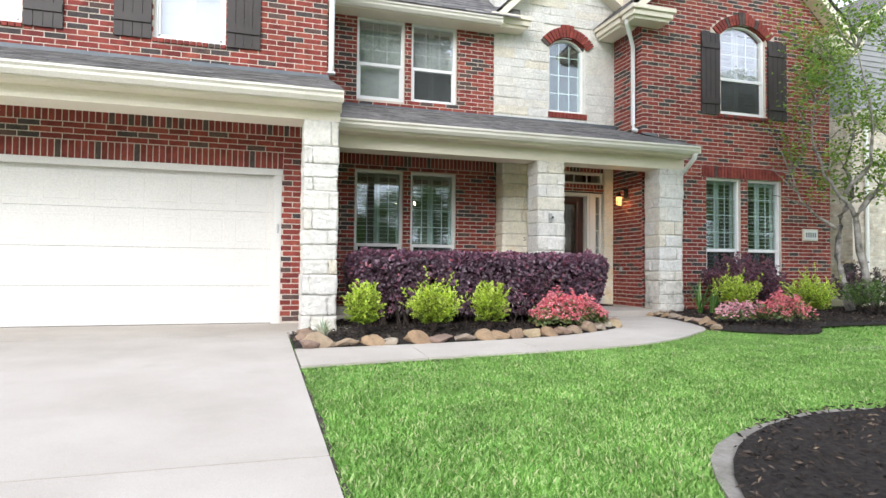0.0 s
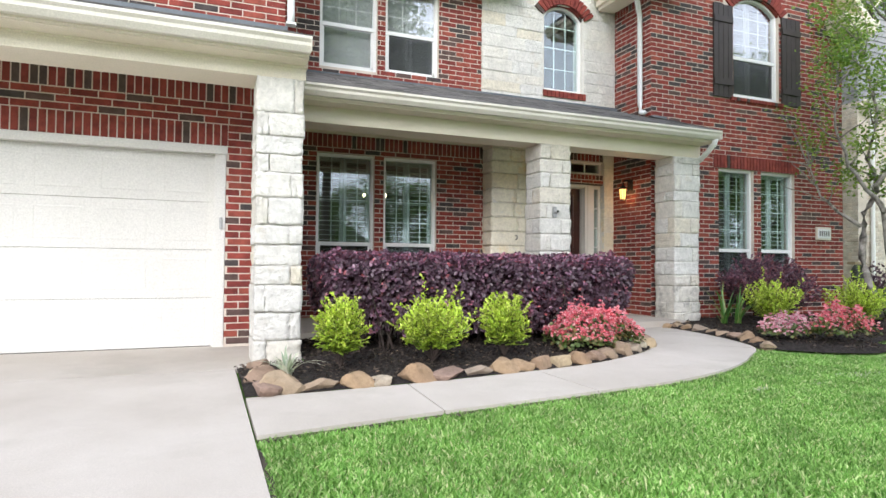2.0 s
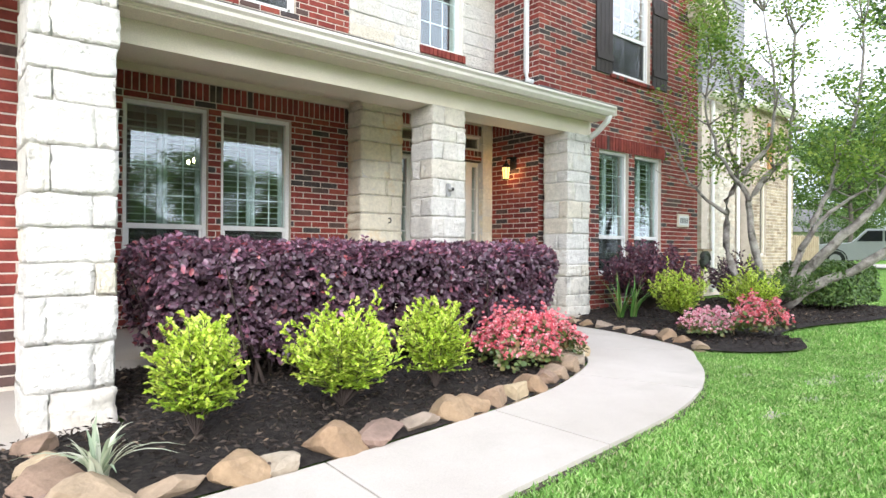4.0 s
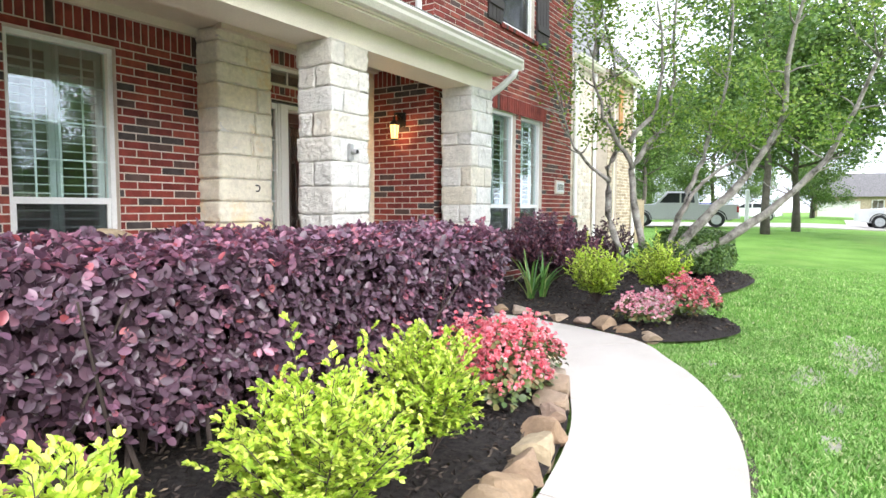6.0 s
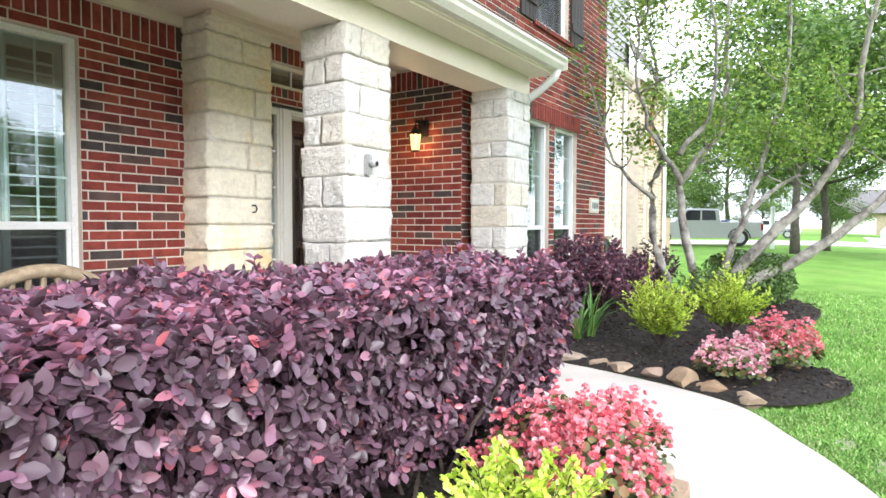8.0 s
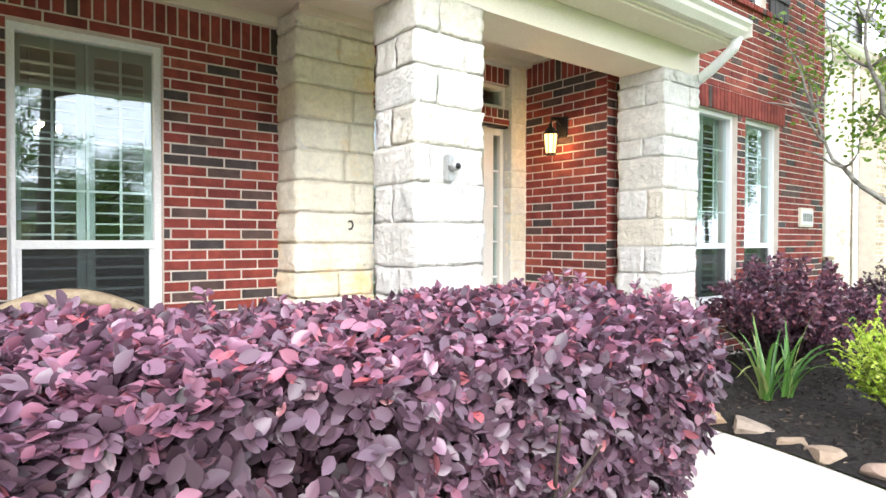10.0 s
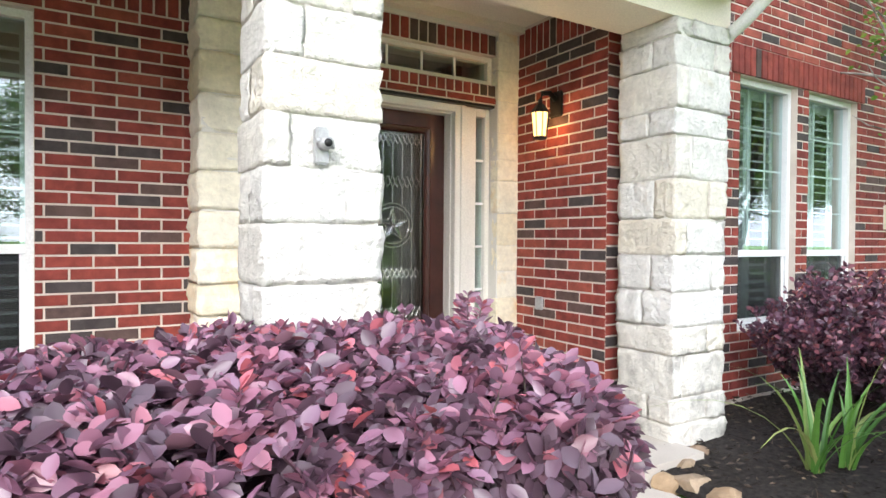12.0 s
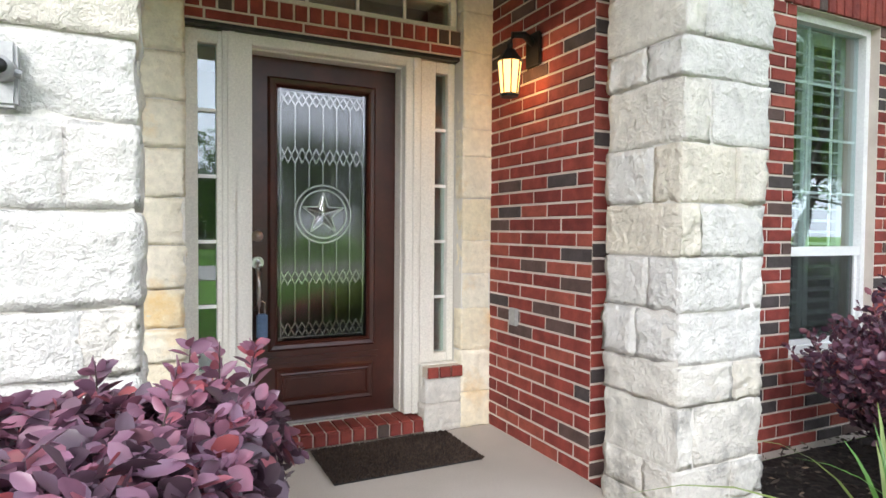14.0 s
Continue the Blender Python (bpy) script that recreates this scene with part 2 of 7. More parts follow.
def bricks(owner, u0, u1, z0, z1, face, openings=(), along="x", near=None, kind="running", material=None, shift=0.0, proud=PROUD):
    """Bricks proud of a wall's face: running bond, or a soldier course that fills the height."""
    rects, material = [], material or M_BRICK
    gaps = [(o[0] - 0.004, o[1] + 0.004, o[2] - 0.004, o[3] + 0.004) for o in openings]
    if kind == "running":
        count = round((z1 - z0) / BRICK_H)
        step = (z1 - z0) / count
        for r in range(count):
            zb, zt = z0 + r * step + JOINT / 2, z0 + (r + 1) * step - JOINT / 2
            cuts = [(o[0], o[1]) for o in gaps if o[2] < (zb + zt) / 2 < o[3]]
            a = u0 - BRICK_L + shift + (BRICK_L / 2 if r % 2 else 0)
            while a < u1:
                spans = [(max(a, u0), min(a + BRICK_L - JOINT, u1))]
                for c0, c1 in cuts:
                    spans = [s for q in spans for s in ((q[0], min(q[1], c0)), (max(q[0], c1), q[1])) if s[1] - s[0] > 0.02]
                rects += [(s[0], s[1], zb, zt) for s in spans if s[1] - s[0] > 0.02]
                a += BRICK_L
    else:
        count = max(1, round((u1 - u0) / BRICK_H))
        step = (u1 - u0) / count
        rects = [(u0 + k * step + JOINT / 2, u0 + (k + 1) * step - JOINT / 2, z0 + JOINT / 2, z1 - JOINT / 2) for k in range(count)]
    PIECES.append((owner, rects, face, along, near, material, proud))


def lay_bricks():
    shared = {}
    for owner, rects, face, along, near, material, proud in PIECES:
        single, rest = [], []
        for r in rects:
            inside = near and near[0] < (r[0] + r[1]) / 2 < near[1] and near[2] < (r[2] + r[3]) / 2 < near[3]
            (single if inside and len(single) < 300 else rest).append(r)
        turn = Matrix.Identity(4) if along == "x" else Matrix(((0, 1, 0, 0), (-1, 0, 0, 0), (0, 0, 1, 0), (0, 0, 0, 1)))
        for a, b, c, d in single:
            key = (round(b - a, 3), round(d - c, 4), material.name)
            if key not in shared:
                shared[key] = brick_mesh("brick", b - a, d - c, proud, material)
            ob = new("brick", shared[key])
            at = Matrix.Translation((a, face, c)) if along == "x" else Matrix.Translation((face, b, c)) @ turn
            ob.parent = owner
            ob.matrix_basis = at @ pose(0, random.uniform(-0.002, 0.001), 0, random.uniform(-0.5, 0.5), 0, 0)
        if rest:
            vs, fs = [], []
            for a, b, c, d in rest:
                k, e, q = len(vs), 0.004, proud + random.uniform(-0.0015, 0.002)
                loc = [(a, 0, c), (b, 0, c), (b, 0, d), (a, 0, d), (a, e - q, c), (b, e - q, c), (b, e - q, d), (a, e - q, d),
                       (a + e, -q, c + e), (b - e, -q, c + e), (b - e, -q, d - e), (a + e, -q, d - e)]
                vs += [(x, face + y, z) for x, y, z in loc] if along == "x" else [(face + y, a + b - x, z) for x, y, z in loc]
                fs += [tuple(k + i for i in f) for f in ((0, 1, 5, 4), (1, 2, 6, 5), (2, 3, 7, 6), (3, 0, 4, 7), (4, 5, 9, 8), (5, 6, 10, 9), (6, 7, 11, 10), (7, 4, 8, 11), (8, 9, 10, 11))]
            ob = new("brickwork", mesh_of("brickwork", vs, fs, material))
            ob.parent = owner
            ob["kind"] = "stuff"


def rough_block(seed, cuts=8, rough=0.040):
    """A hewn stone of unit size with rounded arrises and an uneven face."""
    bm = bmesh.new()
    bmesh.ops.create_cube(bm, size=1)
    bmesh.ops.subdivide_edges(bm, edges=bm.edges, cuts=cuts, use_grid_fill=True)
    for v in bm.verts:
        p = v.co.copy()
        q = Vector([0.5 * math.copysign(min(abs(c) * 2, 1) ** 1.0, c) for c in p])
        edge = sorted(abs(c) for c in p)[1]
        pull = max(0.0, edge - 0.36) / 0.14
        n = noise.noise(p * 2.3 + Vector((seed * 7.1, 3, 1))) + 0.7 * noise.noise(p * 5 + Vector((seed * 3.3, 9, 4))) + 0.5 * noise.noise(p * 11 + Vector((2, seed * 5.7, 8)))
        v.co = q * (1 - 0.014 * pull ** 2) + p.normalized() * rough * n
    me = bpy.data.meshes.new("stone_block")
    bm.to_mesh(me)
    bm.free()
    me.materials.append(M_STONE)
    me.polygons.foreach_set("use_smooth", [True] * len(me.polygons))
    return me


STONES = [rough_block(s) for s in range(10)]
M_STAINED = surface("stained_limestone", None, None, 7, 17, 0.9, 1.0, 0.035, pieces=((0.0, (0.74, 0.71, 0.64)), (0.5, (0.80, 0.77, 0.70)), (1.0, (0.70, 0.66, 0.58))),
                    grime=(0.24, 0.23, 0.21), grime_scale=3.4, grime_at=(0.52, 0.72), spec=0.3, vary=0.2)
# warm bounced light is put into the stone colour; the yellow blotches are stains
M_WARM = surface("bounce_lit_limestone", None, None, 4, 20, 0.85, 0.9, 0.02,
                 pieces=((0.0, (0.86, 0.80, 0.66)), (0.35, (0.86, 0.80, 0.65)), (0.6, (0.87, 0.83, 0.72)), (0.85, (0.84, 0.74, 0.53)), (1.0, (0.87, 0.82, 0.70))), grime=(0.78, 0.55, 0.25), grime_scale=2.3, grime_at=(0.54, 0.72), spec=0.3, vary=0.1)
WARM = []
for s in range(6):
    me = STONES[s].copy()
    me.materials[0] = M_WARM
    WARM.append(me)
STAINED = []
for s in range(4):
    me = STONES[s].copy()
    me.materials[0] = M_STAINED
    STAINED.append(me)


def stone(parent, x0, x1, y0, y1, z0, z1, jut=0.0, stock=None):
    stock = stock or STONES
    ob = new("stone_block", stock[random.randrange(len(stock))])
    ob.parent = parent
    ob.matrix_parent_inverse = Matrix.Translation(-Vector(parent.location))
    j = random.uniform(-0.012, 0.018) + jut
    flip = random.choice((1, -1))
    ob.matrix_basis = Matrix.Translation(((x0 + x1) / 2, (y0 + y1) / 2, (z0 + z1) / 2)) @ Matrix.Diagonal((flip * (x1 - x0 + j), y1 - y0 + j, z1 - z0 - 0.004, 1))
    return ob


def stone_face(parent, x0, x1, z0, z1, face, deep=0.10, openings=(), rows=(0.15, 0.22), lengths=(0.25, 0.6), stock=None):
    """Coursed ashlar blocks on a wall that looks to -y."""
    z = z0
    while z < z1 - 0.03:
        h = random.uniform(*rows)
        h = z1 - z if z1 - z - h < 0.09 else h
        for o in openings:
            for edge in (o[2], o[3]):
                if z < edge - 0.01 < z + h + 0.05:
                    h = edge - z if edge - z > 0.05 else h
        cuts = [(o[0], o[1]) for o in openings if o[2] < z + h / 2 < o[3]]
        spans = [(x0, x1)]
        for c0, c1 in cuts:
            spans = [s for q in spans for s in ((q[0], min(q[1], c0)), (max(q[0], c1), q[1])) if s[1] - s[0] > 0.03]
        for s0, s1 in spans:
            a = s0
            while a < s1 - 0.01:
                w = random.uniform(*lengths)
                w = s1 - a if s1 - a - w < 0.16 else w
                stone(parent, a + 0.002, a + w - 0.002, face, face + deep, z, z + h, 0.0, stock)
                a += w
        z += h


def pillar(x0, x1, y0, y1, z0, z1, label, stained=0.0):
    p = thing("stone_pillar", label, "pillar", "porch pillars", at=((x0 + x1) / 2, (y0 + y1) / 2, z0))
    part("core", boxes((x0 + 0.011, x1 - 0.011, y0 + 0.011, y1 - 0.011, z0, z1)), M_STONE_MORTAR, p)
    z, k = z0, 0
    while z < z1 - 0.02:
        h = random.uniform(0.15, 0.26)
        h = z1 - z if z1 - z - h < 0.1 else h
        s = x0 + (x1 - x0) * (random.uniform(0.62, 0.78) if k % 2 else random.uniform(0.2, 0.38))
        m = y0 + (y1 - y0) * random.uniform(0.35, 0.65)
        stock = STAINED if z - z0 < stained else STONES
        if k % 5 == 4:
            stone(p, x0, x1, y0, m, z, z + h, 0.0, stock)
            stone(p, x0, x1, m, y1, z, z + h, 0.0, stock)
        else:
            for a, b in ((x0, s), (s, x1)):
                if b - a > 0.25 and k % 3:
                    stone(p, a, b, y0, m, z, z + h, 0.0, stock)
                    stone(p, a, b, m, y1, z, z + h, 0.0, stock)
                else:
                    stone(p, a, b, y0, y1, z, z + h, 0.0, stock)
        z += h
        k += 1
    return p


# ---- ground ----
def strip(points_a, points_b, dz, thick, n=24):
    """A slab between two edge lines that follows the land."""
    def along(pts, k):
        d = [0.0]
        for p, q in zip(pts, pts[1:]):
            d.append(d[-1] + math.dist(p, q))
        s = k * d[-1]
        for i in range(len(pts) - 1):
            if s <= d[i + 1] + 1e-9:
                f = (s - d[i]) / (d[i + 1] - d[i])
                return tuple(pts[i][c] + f * (pts[i + 1][c] - pts[i][c]) for c in (0, 1))
        return pts[-1]
    bm = bmesh.new()
    rows = []
    for i in range(n + 1):
        a, b = along(points_a, i / n), along(points_b, i / n)
        rows.append([bm.verts.new((p[0], p[1], ground_z(*p) + dz - t)) for p in (a, b) for t in (0, thick)])
    for r, s in zip(rows, rows[1:]):
        bm.faces.new((r[0], s[0], s[2], r[2]))
        bm.faces.new((r[0], r[1], s[1], s[0]))
        bm.faces.new((r[2], s[2], s[3], r[3]))
    bm.faces.new((rows[0][0], rows[0][2], rows[0][3], rows[0][1]))
    bm.faces.new((rows[-1][0], rows[-1][1], rows[-1][3], rows[-1][2]))
    bmesh.ops.recalc_face_normals(bm, faces=bm.faces)
    return bm


def spaced(values):
    return [v for a, b, n in values for v in np.linspace(a, b, n, endpoint=False)]


gx = spaced(((-260, -20, 16), (-20, 45, 90), (45, 260, 20))) + [260]
gy = spaced(((-260, -14, 16), (-14, 20, 70), (20, 260, 20))) + [260]
gv = [(x, y, ground_z(x, y) - 0.03) for y in gy for x in gx]
gf = [(j * len(gx) + i, j * len(gx) + i + 1, (j + 1) * len(gx) + i + 1, (j + 1) * len(gx) + i) for j in range(len(gy) - 1) for i in range(len(gx) - 1)]
ground = tagged(new("ground", mesh_of("ground", gv, gf, M_LAWN, True)), "mown green lawn turf sloping gently to the street", "lawn", kind="structure")

WALK_OUT = [(0.37, 5.36), (1.56, 5.52), (2.88, 5.68), (3.75, 5.80), (4.45, 6.0), (5.03, 6.27), (5.45, 6.55), (5.86, 6.85), (6.12, 7.35), (6.3, 7.9), (6.42, 8.45), (6.45, 9.0)]
WALK_IN = [(0.37, 6.22), (1.57, 6.30), (2.81, 6.46), (3.5, 6.6), (4.04, 6.8), (4.45, 7.0), (4.75, 7.25), (5.0, 7.6), (5.15, 8.0), (5.22, 8.5), (5.25, 9.0)]
def spline(pts, n):
    """Points along a smooth line through pts."""
    out = []
    p = [pts[0], *pts, pts[-1]]
    for i in range(1, len(p) - 2):
        for k in range(n):
            t = k / n
            out.append(tuple(0.5 * (2 * p[i][c] + (p[i + 1][c] - p[i - 1][c]) * t + (2 * p[i - 1][c] - 5 * p[i][c] + 4 * p[i + 1][c] - p[i + 2][c]) * t * t
                                   + (3 * p[i][c] - p[i - 1][c] - 3 * p[i + 1][c] + p[i + 2][c]) * t ** 3) for c in (0, 1)))
    return out + [pts[-1]]


W_IN, W_OUT = spline(WALK_IN, 6), spline(WALK_OUT, 6)
CUTS = ((0, 0), (1, 1), (2, 2), (4, 4), (7, 7), (9, 10), (10, 11))
for (i0, o0), (i1, o1) in zip(CUTS, CUTS[1:]):
    la, lb = W_IN[i0 * 6:i1 * 6 + 1], W_OUT[o0 * 6:o1 * 6 + 1]
    la[0], lb[0] = [tuple(p[c] + 0.011 * (q[c] - p[c]) / math.dist(p, q) for c in (0, 1)) for p, q in (la[:2], lb[:2])]
    tagged(part("walkway", strip(la, lb, 0.012, 0.12, 14), M_CONCRETE), "pale concrete garden walkway slab curving to the porch", "walkway", kind="structure")
for i, (ya, yb) in enumerate(((-7.5, 3.07), (3.085, 7.30), (7.315, 8.98))):
    xe = 0.364 if i < 2 else 0.97
    d = part("driveway", strip([(-5.6, ya), (-5.6, yb)], [(xe, ya), (xe, yb)], 0.005, 0.14, 12), M_CONCRETE)
    tagged(d, "pale concrete driveway slab before the garage", "driveway", kind="structure")
tagged(part("street", strip([(-120, -16), (140, -16)], [(-120, -7.5), (140, -7.5)], -0.01, 0.1, 40), M_CONCRETE), "pale concrete residential street", "street", kind="structure")

# ---- house: walls ----
YW, YU, YD, YR, YG, XS = 11.05, 10.68, 10.70, 9.74, 8.80, 6.90
W_LOW = [(1.70, 2.60, 0.47, 2.605), (2.755, 3.645, 0.47, 2.605)]
W_UP = [(1.65, 2.52, 3.81, 5.30), (2.65, 3.52, 3.83, 5.30)]
W_ARCH = (5.43, 6.21, 3.90, 5.38)
W_WING_UP = (8.71, 9.82, 3.90, 5.72)
W_WING = [(8.36, 9.18, 0.58, 2.62), (9.36, 10.20, 0.58, 2.62)]
W_GAR = [(-1.38, -0.47, 3.87, 5.35), (-3.82, -2.91, 3.87, 5.35)]
ENTRY = (5.15, 6.70, 0.10, 2.90)



def arch_gaps(x0, x1, spring, rise, h):
    """The stretches, course by course, that a brick arch takes out of a wall."""
    w, mid = (x1 - x0) / 2, (x0 + x1) / 2
    r = (w * w + rise * rise) / (2 * rise)
    out, z = [], spring - 0.08
    while z < spring + rise + h:
        k = (r + h) ** 2 - (z + 0.02 - spring - rise + r) ** 2
        if k > 0:
            half = min(math.sqrt(k), (r + h) * (w / r) + 0.06)
            out.append((mid - half, mid + half, z, z + 0.04))
        z += 0.04
    return out


wall_porch = wall("wall_porch", "red brick porch wall with pale mortar joints", 0.95, 4.50, 0.0, 3.1, YW, 0.25, W_LOW)
bricks(wall_porch, 0.95, 4.50, 0.05, 2.69, YW, W_LOW, near=(3.66, 4.5, 0.5, 2.69))
bricks(wall_porch, 0.95, 4.50, 2.69, 2.90, YW, kind="soldier", material=M_SOLDIER)
wall_upper = wall("wall_upper", "red brick upper wall between the gables", 0.95, 4.30, 3.2, 5.75, YU, 0.25, W_UP)
bricks(wall_upper, 0.95, 4.27, 3.70, 5.30, YU, W_UP)
bricks(wall_upper, 0.95, 4.27, 5.30, 5.52, YU, kind="soldier", material=M_SOLDIER)
wall_gable = wall("wall_gable", "cream limestone gable wall above the porch", 4.27, 6.9, 3.2, 7.6, YU - 0.018, 0.298, [W_ARCH], material=M_STONE_MORTAR)
stone_face(wall_gable, 4.27, 6.88, 3.66, 7.4, YU - 0.03, 0.09, [(W_ARCH[0] - 0.03, W_ARCH[1] + 0.03, 3.76, 5.22), (5.30, 6.34, 5.22, 5.62)], lengths=(0.3, 0.85))
wall_entry = wall("wall_entry", "cream limestone entry wall round the front door", 4.50, 6.9, 0.0, 3.1, YD + 0.012, 0.528, [ENTRY], material=M_STONE_MORTAR)
stone_face(wall_entry, 4.48, 5.15, 0.1, 2.98, YD, 0.4, lengths=(0.3, 0.68), rows=(0.16, 0.26), stock=WARM)
stone_face(wall_entry, 6.70, 6.9, 0.1, 2.98, YD, 0.09, lengths=(0.3, 0.4), rows=(0.16, 0.26), stock=WARM)
wall_wing = wall("wall_wing", "red brick wall of the projecting wing", XS, 11.5, 0.0, 7.2, YR, 0.25, [W_WING_UP, *W_WING])
lintel = (8.24, 10.32, 2.62, 2.86)
bricks(wall_wing, XS, 11.5, 0.04, 7.2, YR, [W_WING_UP, *W_WING, lintel, (8.60, 9.93, 3.82, 3.90), *arch_gaps(8.69, 9.84, 5.48, 0.25, 0.21)], near=(7.35, 8.36, 0.2, 5.0))
bricks(wall_wing, 8.24, 10.32, 2.62, 2.86, YR, kind="soldier", material=M_SOLDIER, proud=0.018)
bricks(wall_wing, 8.62, 9.91, 3.82, 3.895, YR, kind="soldier", material=M_SOLDIER, proud=0.04)
wall_wing_side = wall("wall_wing_side", "red brick side wall of the wing beside the door", YR + 0.25, YW, 0.0, 7.2, XS, 0.25, along="y")
bricks(wall_wing_side, YR + 0.002, YD, 0.10, 2.74, XS, along="y", near=(9.7, 10.8, 0.1, 2.75))
bricks(wall_wing_side, YR + 0.002, YD, 2.74, 2.96, XS, along="y", kind="soldier", material=M_SOLDIER)
bricks(wall_wing_side, YR + 0.002, YU, 3.30, 5.30, XS, along="y")
bricks(wall_wing_side, YR + 0.002, YU, 5.30, 5.52, XS, along="y", kind="soldier", material=M_SOLDIER)
GAR = (-4.56, 0.32, 0.0, 2.17)
wall_garage = wall("wall_garage", "red brick garage wall with soldier courses", -5.4, 0.95, 0.0, 3.1, YG, 0.25, [GAR])
bricks(wall_garage, -5.4, 0.95, 0.03, 2.17, YG, [GAR], near=(0.3, 0.95, 0, 2.3))
bricks(wall_garage, -5.4, 0.34, 2.17, 2.41, YG, kind="soldier", material=M_SOLDIER)
bricks(wall_garage, 0.34, 0.95, 2.17, 2.41, YG)
bricks(wall_garage, -5.4, 0.95, 2.41, 2.64, YG)
bricks(wall_garage, -5.4, 0.95, 2.64, 2.88, YG, kind="soldier", material=M_SOLDIER)
wall_garage_up = wall("wall_garage_upper", "red brick wall above the garage roof", -5.4, 0.93, 3.2, 6.4, YG + 0.05, 0.25, W_GAR)
bricks(wall_garage_up, -5.4, 0.93, 3.56, 6.4, YG + 0.05, [*W_GAR, (-1.40, -0.45, 3.80, 3.87), (-3.84, -2.89, 3.80, 3.87)])
for o in W_GAR:
    bricks(wall_garage_up, o[0] - 0.02, o[1] + 0.02, 3.80, 3.87, YG + 0.05, kind="soldier", material=M_SOLDIER, proud=0.03)
wall("wall_garage_side", "red brick garage side wall along the porch", YG + 0.25, YW, 0.0, 3.1, 0.70, 0.25, along="y")
wall("wall_garage_side_upper", "red brick side wall above the garage", YG + 0.30, YU, 3.1, 6.4, 0.68, 0.25, along="y")
wall("wall_back", "rear wall of the house", -5.4, 11.5, 0.0, 5.6, 17.0, 0.25)
wall("wall_side_west", "red brick west wall of the house", YG, 17.0, 0.0, 5.6, -5.6, 0.2, along="y")
wall("wall_side_east", "red brick east wall of the house", YR + 0.25, 17.0, 0.0, 6.0, 11.25, 0.25, along="y")

# ---- porch floor, ceilings, beams ----
porch = tagged(part("porch_floor", boxes((0.95, 6.9, 8.98, 11.3, -0.1, 0.10)), M_CONCRETE), "pale concrete porch floor slab", "porch floor", kind="structure")
tagged(part("ceiling_porch", boxes((0.95, 6.9, 9.20, 11.05, 2.98, 3.06)), M_CREAM), "cream painted porch ceiling boards", "ceiling", kind="structure")
tagged(part("ceiling_garage", boxes((-5.4, 1.0, 7.60, 8.80, 2.89, 2.95)), M_CREAM), "cream painted soffit before the garage", "ceiling", kind="structure")
tagged(part("trim_porch_beam", boxes((0.98, 7.40, 9.19, 9.59, 2.62, 2.84), (0.96, 7.42, 9.17, 9.61, 2.84, 2.98)), M_CREAM), "cream boxed porch beam on stone pillars", "beam", kind="structure")
tagged(part("trim_garage_beam", boxes((-5.4, 0.97, 7.58, 8.03, 2.62, 2.74), (-5.4, 0.985, 7.56, 8.05, 2.74, 2.88)), M_CREAM), "cream boxed beam before the garage", "beam", kind="structure")
tagged(part("trim_crown", boxes((0.95, 4.47, 11.0, 11.05, 2.90, 2.98), (4.47, 6.9, 10.62, 10.70, 2.93, 2.98)), M_CREAM), "cream crown trim under the porch ceiling", "trim", kind="structure")
tagged(part("soffit_porch", boxes((0.98, 7.40, 8.915, 9.17, 2.815, 2.84)), M_CREAM), "cream soffit under the porch eave", "soffit", kind="structure")
tagged(part("soffit_garage", boxes((-5.4, 0.96, 7.345, 7.56, 2.755, 2.78)), M_CREAM), "cream soffit under the garage eave", "soffit", kind="structure")


def gutter(x0, x1, y, z, label):
    """An ogee gutter along x with a rolled lip and end caps."""
    g = thing("gutter", label, "gutter", "roof gutters", at=((x0 + x1) / 2, y, z))
    prof = [(0.10, 0.0), (0.04, 0.0), (0.0, 0.045), (-0.005, 0.075), (-0.03, 0.10), (-0.03, 0.125), (-0.012, 0.125), (-0.012, 0.105), (0.10, 0.105)]
    bm = bmesh.new()
    a, b = [[bm.verts.new((x, y + p[0], z + p[1])) for p in prof] for x in (x0, x1)]
    for i in range(len(prof)):
        j = (i + 1) % len(prof)
        bm.faces.new((a[i], a[j], b[j], b[i]))
    bm.faces.new(a)
    bm.faces.new(b[::-1])
    bmesh.ops.recalc_face_normals(bm, faces=bm.faces)
    part("trough", bm, M_GUTTER, g)
    part("end_cap", boxes((x1, x1 + 0.006, y - 0.03, y + 0.1, z, z + 0.125)), M_GUTTER, g)
    part("fascia", boxes((x0, x1, y + 0.10, y + 0.125, z - 0.02, z + 0.14)), M_CREAM, g)
    return g


gutter(0.98, 7.41, 8.79, 2.85, "cream metal gutter along the porch eave")
gutter(-5.4, 0.955, 7.22, 2.785, "cream metal gutter along the garage eave")
gutter(0.95, 4.25, 10.22, 5.30, "cream metal gutter under the main roof")
tagged(part("soffit_main", boxes((0.95, 4.3, 10.34, 10.68, 5.28, 5.31)), M_CREAM), "cream soffit of the main roof", "soffit", kind="structure")


